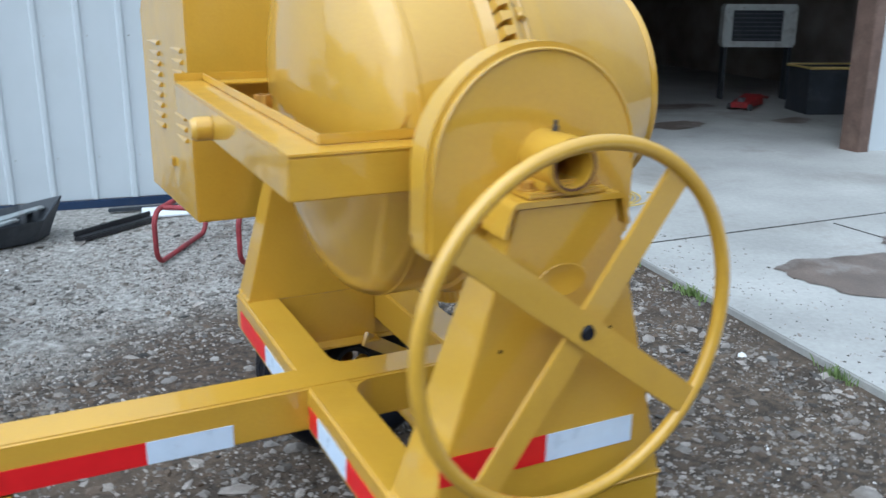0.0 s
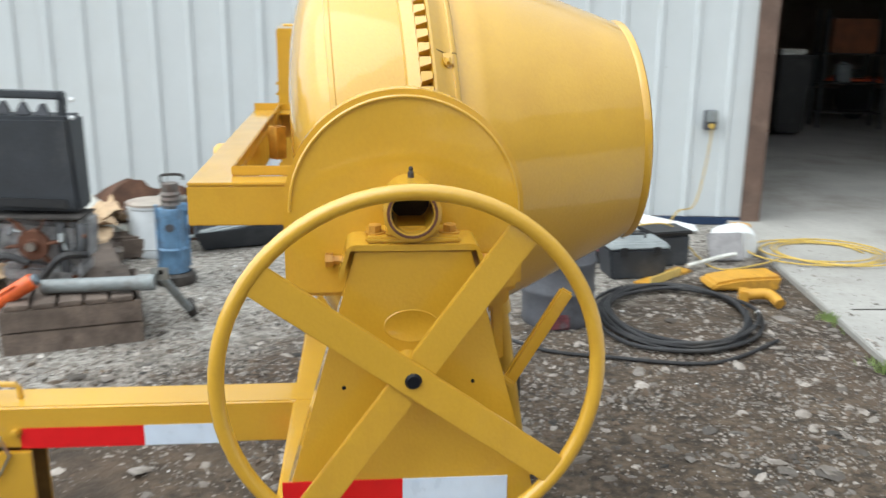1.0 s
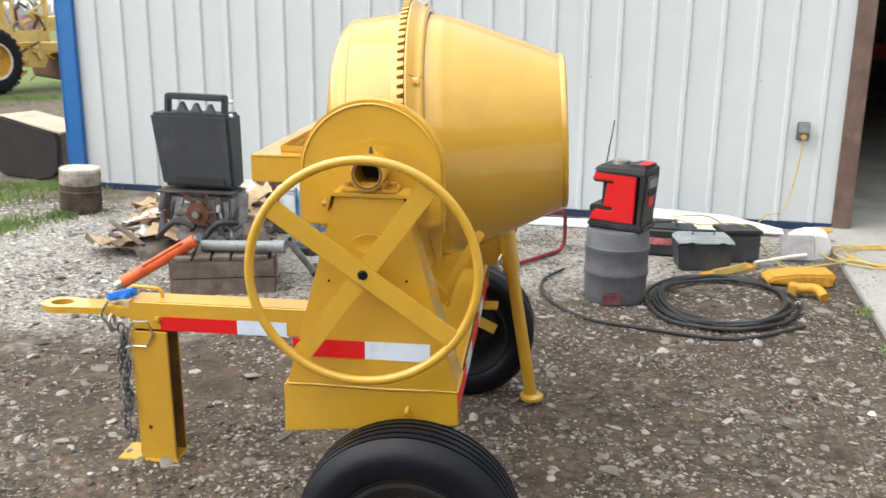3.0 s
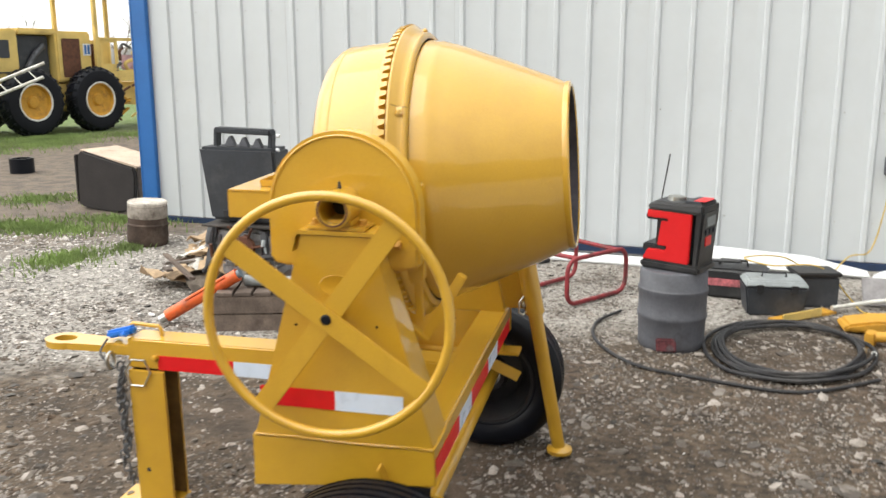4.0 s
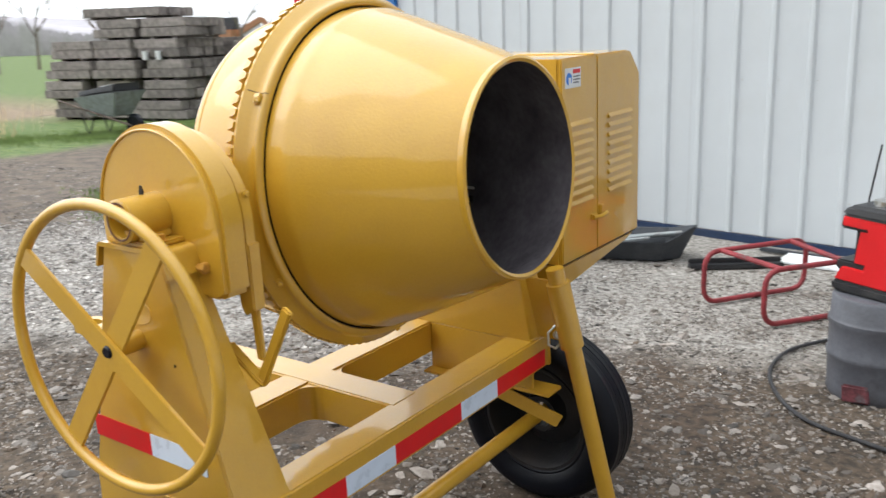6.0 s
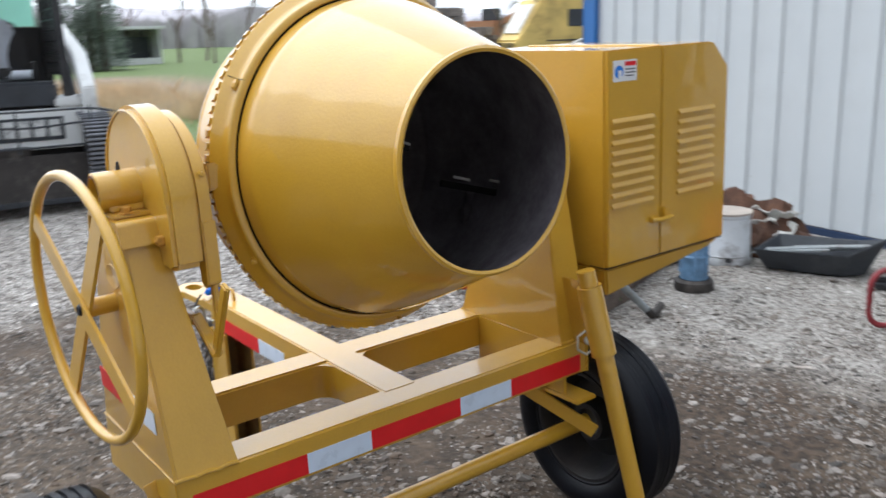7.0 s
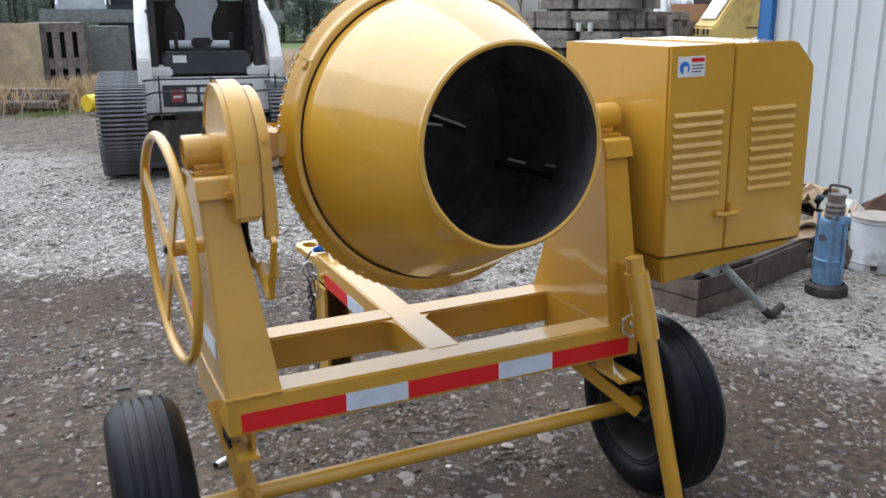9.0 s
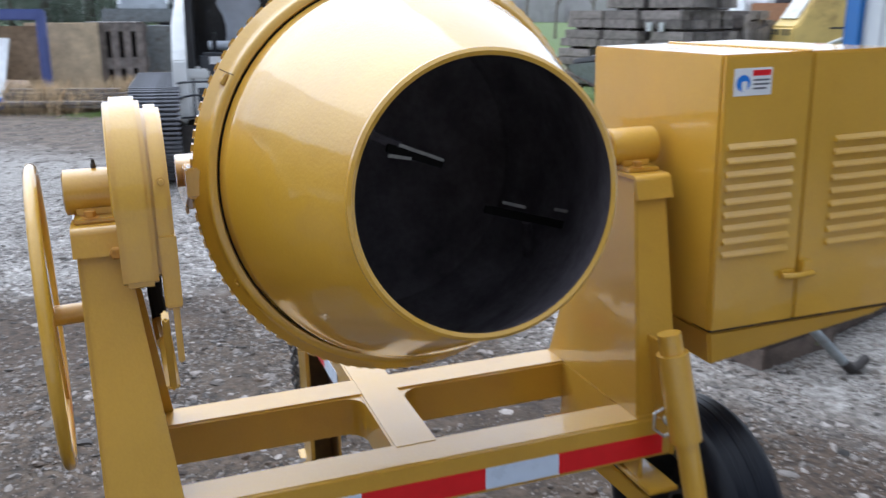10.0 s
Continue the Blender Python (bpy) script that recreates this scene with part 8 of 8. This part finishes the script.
def build_far_woods():
    """A broken band of leafless woods round the horizon."""
    rng = random.Random(9)
    vs, fs = [], []
    for k in range(26000):
        a = rng.uniform(radians(70), radians(250)) if k < 15000 else rng.uniform(radians(148), radians(212))
        d = rng.uniform(150, 190)
        x, y = d * math.cos(a), d * math.sin(a)
        h = rng.uniform(1.0, 6.0) * (0.75 + 0.45 * noise.noise(Vector((a * 9, 0, 0))))
        h *= 1 + 0.45 * max(0, 1 - (abs(a - math.pi) / radians(36)) ** 4)
        w = rng.uniform(0.08, 0.5)
        t = Vector((-math.sin(a), math.cos(a), 0)) * w
        i = len(vs)
        c = Vector((x, y, 0))
        top = Vector((0, 0, h))
        vs += [c - t, c + t, c + top * 0.6 + t * rng.uniform(0.3, 1.2), c + top + t * rng.uniform(-0.4, 0.4), c + top * 0.65 - t * rng.uniform(0.3, 1.2)]
        fs.append((i, i + 1, i + 2, i + 3, i + 4))
    me = bpy.data.meshes.new("far_woods")
    me.from_pydata(vs, [], fs)
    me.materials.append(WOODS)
    tagged(new("far_woods", me), "leafless woods along the horizon, painted pale for haze", "woods", kind="stuff")


build_far_woods()


def build_far_hill():
    """A long low rise beyond the woods, with distance haze put into its pale colour."""
    bm = bmesh.new()
    rows = []
    for k in range(61):
        a = radians(135 + 80 * k / 60)
        hump = 13.5 * math.sin(math.pi * k / 60) ** 0.5 * (0.9 + 0.18 * noise.noise(Vector((k * 0.13, 5, 0))))
        rows.append([bm.verts.new((d * math.cos(a), d * math.sin(a), z)) for d, z in ((235, -0.5), (255, hump * 0.55), (290, hump), (360, -0.5))])
    for A, C in zip(rows, rows[1:]):
        for i in range(3):
            bm.faces.new((A[i], A[i + 1], C[i + 1], C[i]))
    lone("far_hill", bm, mat("hazy_far_hill", lin(176, 172, 178), 0.95, var=0.2, scale=0.03, fine=0.25, bump=0.0), "low wooded hill, its distance haze painted into the pale colour", "hill", kind="structure")


build_far_hill()


def blades(name, spots, material, label, hmin, hmax, seed, wid=0.006):
    """Grass blades: thin bent triangles strewn over ellipses (x, y, rx, ry, count)."""
    rng = random.Random(seed)
    vs, fs = [], []
    for x, y, rx, ry, count in spots:
        for k in range(count):
            a, q = rng.uniform(0, 2 * math.pi), min(1.9, abs(rng.gauss(0, 0.62)))
            q *= 0.75 + 0.5 * noise.noise(Vector((math.cos(a) * 2 + x, math.sin(a) * 2 + y, 1)))
            p = Vector((x + rx * q * math.cos(a), y + ry * q * math.sin(a), 0))
            p.z = ground_z(p.x, p.y) - 0.004
            h = rng.uniform(hmin, hmax)
            b = rng.uniform(0, 2 * math.pi)
            w = Vector((math.cos(b), math.sin(b), 0)) * wid * rng.uniform(0.7, 1.5)
            lean = Vector((rng.uniform(-0.5, 0.5), rng.uniform(-0.5, 0.5), 0)) * h
            i = len(vs)
            vs += [p - w, p + w, p + lean * 0.35 + Vector((0, 0, h * 0.6)) + w * 0.7, p + lean + Vector((0, 0, h)), p + lean * 0.35 + Vector((0, 0, h * 0.6)) - w * 0.7]
            fs.append((i, i + 1, i + 2, i + 3, i + 4))
    me = bpy.data.meshes.new(name)
    me.from_pydata(vs, [], fs)
    me.materials.append(material)
    tagged(new(name, me), label, "grass", kind="stuff")


blades("green_grass", [(-2.0, 4.25, 0.35, 0.5, 1400), (-1.75, 4.75, 0.22, 0.25, 500), (-3.2, 5.3, 1.3, 0.45, 3800), (-2.6, 5.9, 0.8, 0.3, 1600), (-4.3, 6.7, 0.7, 0.5, 1200), (-3.7, 3.9, 0.6, 0.35, 900), (-4.6, 4.4, 0.8, 0.4, 900), (-10.6, 7.6, 0.9, 0.8, 4000), (-11.0, 9.2, 0.8, 1.2, 4200), (-11.3, 11.0, 0.9, 1.3, 4200), (-4.5, 4.5, 0.6, 0.35, 2200), (-8.9, 8.9, 0.8, 0.9, 3600), (-8.9, 10.6, 0.8, 1.0, 3600), (-8.6, 12.2, 0.9, 1.2, 3600), (-9.6, 13.4, 0.8, 1.0, 2600), (-9.8, 8.3, 0.5, 0.8, 2600), (-9.6, 10.8, 1.4, 1.5, 4200), (-9.2, 13.0, 1.0, 2.2, 3800), (-10.6, 8.6, 1.2, 1.6, 3600), (-11.3, 6.6, 1.6, 1.2, 3000), (-8.4, 14.6, 1.0, 1.2, 1600), (-11.6, -0.3, 0.9, 0.9, 900), (-7.2, 15.2, 1.4, 0.8, 1400), (0.3, 3.4, 0.2, 0.1, 60)], LAWN, "short fresh green grass in patches", 0.02, 0.065, 2)
blades("dry_grass", [(-12.6, 0.6, 0.9, 1.8, 6500), (-12.4, -1.2, 0.8, 1.2, 1500), (-14.2, 3.6, 2.4, 2.6, 4200), (-13.2, 6.2, 1.6, 1.2, 1200), (-17, 1.0, 2.0, 5.0, 4000), (-19.0, 6.0, 3.5, 2.4, 4200)], DRY, "tall dry tan grass round crates and timbers", 0.2, 0.6, 3, 0.0045)


def strew_stones(name, label, zones, tones, seed, bare=-0.32, soft=0.8, height=None, pale=False, tint=(0.95, 0.905), dust=0.45):
    """Loose gravel: tens of thousands of small flattened stones, coarse ones fewer; tones are greys from dark to pale."""
    rng = np.random.default_rng(seed)

    def ball(sub):
        t = bmesh.new()
        bmesh.ops.create_icosphere(t, subdivisions=1, radius=1) if sub else bmesh.ops.create_cone(t, cap_ends=False, segments=5, radius1=1, radius2=0.55, depth=0.9)
        t.verts.ensure_lookup_table()
        if not sub:
            bmesh.ops.contextual_create(t, geom=[e for e in t.edges if all(v.co.z > 0 for v in e.verts)])
        v = np.array([q.co[:] for q in t.verts])
        bmesh.ops.triangulate(t, faces=t.faces[:])
        f = np.array([[q.index for q in fc.verts] for fc in t.faces])
        t.free()
        return v, f
    vs, fs, n = [], [], 0
    for x0, x1, y0, y1, count, size, sub, ex in zones:
        base, tris = ball(sub)
        x, y = rng.uniform(x0, x1, count), rng.uniform(y0, y1, count)
        clump = np.array([noise.noise(Vector((p * 0.8, q * 0.8, 7))) + 0.5 * noise.noise(Vector((p * 2.7, q * 2.7, 2))) for p, q in zip(x, y)])
        ok = ((x < slab_edge_x(y) - 0.03) if height is None else (x > slab_edge_x(y) + 0.01)) & (y < 5.35) & (clump > bare + rng.uniform(-0.75, 0.12, count)) & (np.minimum.reduce([x - x0, x1 - x, y - y0, y1 - y]) > soft * rng.uniform(0, 1, count))
        if pale:
            ok &= np.maximum(y - 0.5 * x, -0.06 - 1.4 * x) + 0.7 * clump + rng.uniform(-0.3, 0.3, count) > 2.25
        if height is None:
            for px, py, pr in MUD_PATCHES:
                ok &= (np.hypot(x - px, y - py) > pr * rng.uniform(0.2, 1.15, count)) | (rng.uniform(0, 1, count) < 0.25)
        x, y = x[ok], y[ok]
        m = len(x)
        s = np.minimum(size * (1 + rng.pareto(ex, m)), 0.036 if sub else 0.024)
        v = base[None] * (1 + 0.22 * rng.standard_normal((m, *base.shape)))
        v = v * np.stack([s * rng.uniform(0.8, 1.8, m), s * rng.uniform(0.6, 1.2, m), s * (rng.uniform(0.16, 0.4, m) if sub else rng.uniform(0.3, 0.65, m))], 1)[:, None]
        tilt = rng.uniform(-0.35, 0.35, m)[:, None]
        v = np.stack([v[..., 0], v[..., 1], v[..., 2] + tilt * v[..., 0]], 2)
        a = rng.uniform(0, 2 * np.pi, m)
        c, d = np.cos(a)[:, None], np.sin(a)[:, None]
        z = np.array([ground_z(p, q) if height is None else height for p, q in zip(x, y)]) + s * 0.07
        v = np.stack([v[..., 0] * c - v[..., 1] * d + x[:, None], v[..., 0] * d + v[..., 1] * c + y[:, None], v[..., 2] + z[:, None]], 2)
        vs.append(v.reshape(-1, 3))
        fs.append((tris[None] + n + (np.arange(m) * len(base))[:, None, None]).reshape(-1, 3))
        n += m * len(base)
    me = bpy.data.meshes.new(name)
    V, Fc = np.concatenate(vs), np.concatenate(fs)
    me.from_pydata(V.tolist(), [], Fc.tolist())
    m = bpy.data.materials.new(name + "_stone")
    m.use_nodes = True
    nt = m.node_tree
    nn, l = nt.nodes, nt.links
    g = nn.new("ShaderNodeNewGeometry")
    r = nn.new("ShaderNodeValToRGB")
    for k, pos in enumerate((0.0, 0.3, 0.62, 0.9, 1.0)):
        e = r.color_ramp.elements[0] if k == 0 else r.color_ramp.elements[1] if k == 4 else r.color_ramp.elements.new(pos)
        e.position, e.color = pos, (*lin(tones[k], tones[k] * tint[0], tones[k] * tint[1]), 1)
    l.new(g.outputs["Random Per Island"], r.inputs[0])
    tex = nn.new("ShaderNodeTexNoise")
    tex.inputs["Scale"].default_value = 60
    l.new(g.outputs["Position"], tex.inputs["Vector"])
    mx = nn.new("ShaderNodeMix")
    mx.data_type, mx.blend_type = "RGBA", "OVERLAY"
    mx.inputs["Factor"].default_value = 0.5
    l.new(r.outputs[0], mx.inputs["A"])
    l.new(tex.outputs["Fac"], mx.inputs["B"])
    # earth smeared over part of the stones
    smear = nn.new("ShaderNodeTexNoise")
    smear.inputs["Scale"].default_value = 9
    smear.inputs["Detail"].default_value = 5
    l.new(g.outputs["Position"], smear.inputs["Vector"])
    amt = nn.new("ShaderNodeMapRange")
    amt.inputs["From Min"].default_value, amt.inputs["From Max"].default_value, amt.inputs["To Max"].default_value = 0.40, 0.62, dust
    l.new(smear.outputs["Fac"], amt.inputs["Value"])
    dirty = nn.new("ShaderNodeMix")
    dirty.data_type = "RGBA"
    dirty.inputs["B"].default_value = (*lin(84, 72, 60), 1)
    l.new(amt.outputs[0], dirty.inputs["Factor"])
    l.new(mx.outputs["Result"], dirty.inputs["A"])
    l.new(dirty.outputs["Result"], nn["Principled BSDF"].inputs["Base Color"])
    nn["Principled BSDF"].inputs["Roughness"].default_value = 0.8
    me.materials.append(m)
    tagged(new(name, me), label, "gravel", kind="stuff")


# each zone: x range, y range, how many, size, coarse shape or not, spread of sizes
strew_stones("loose_gravel", "loose grey and tan stones on brown earth", [(-1.0, 4.6, -1.4, 3.6, 84000, 0.0046, 0, 2.9), (-4.0, -0.2, -1.9, 3.6, 34000, 0.0075, 0, 4.0), (-1.4, 4.4, -3.5, -0.3, 16000, 0.0075, 0, 3.8), (1.1, 4.6, 2.8, 5.7, 14000, 0.006, 0, 3.8), (-6.5, -3.2, -1.0, 6.0, 6000, 0.011, 0, 3.4), (-11.0, -6.0, -2.0, 8.0, 4000, 0.016, 0, 3.6)], (42, 56, 78, 112, 164), 23, -0.14, dust=0.5)
strew_stones("earth_crumbs", "small crumbs and clods of brown earth", [(-1.4, 4.4, -2.2, 3.4, 15000, 0.0065, 0, 3.0)], (46, 56, 68, 82, 104), 37, -0.3, tint=(0.84, 0.70), dust=0.5)
strew_stones("flat_chips", "flat pale chips of broken stone lying on the earth", [(-1.2, 4.4, -1.6, 5.6, 5200, 0.0076, 1, 2.5), (-3.5, 0.0, -1.0, 5.0, 1200, 0.010, 1, 2.8)], (54, 74, 98, 130, 172), 29, -0.2, dust=0.5)
strew_stones("crushed_stone", "pale crushed stone in front of the workshop wall", [(-1.2, 2.8, 1.2, 5.2, 42000, 0.0058, 0, 3.6)], (52, 74, 98, 126, 174), 13, -0.18, pale=True, tint=(0.96, 0.92), dust=0.55)
strew_stones("pale_gravel", "dense pale grey gravel beside the lane", [(-4.6, 0.4, -0.4, 5.7, 34000, 0.0085, 0, 3.6), (-5.4, -0.6, -2.2, 2.7, 24000, 0.0085, 0, 3.6)], (84, 116, 146, 172, 208), 19, -0.3, pale=True, tint=(0.97, 0.94), dust=0.15)
strew_stones("spilled_grit", "grit and small stones spilled over the edge of the concrete", [(3.3, 4.7, -2.0, 5.4, 2600, 0.0042, 0, 3.4), (3.4, 4.25, 2.4, 5.4, 1200, 0.005, 0, 3.0)], (60, 80, 104, 130, 170), 14, -0.3, 0.45, 0.035)
blades("edge_weeds", [(3.66, 0.1, 0.05, 0.12, 70), (3.82, 1.6, 0.05, 0.15, 90), (3.93, 2.6, 0.06, 0.2, 120), (4.0, 3.3, 0.05, 0.12, 80)], LAWN, "small weeds growing along the edge of the concrete", 0.02, 0.06, 5, 0.004)
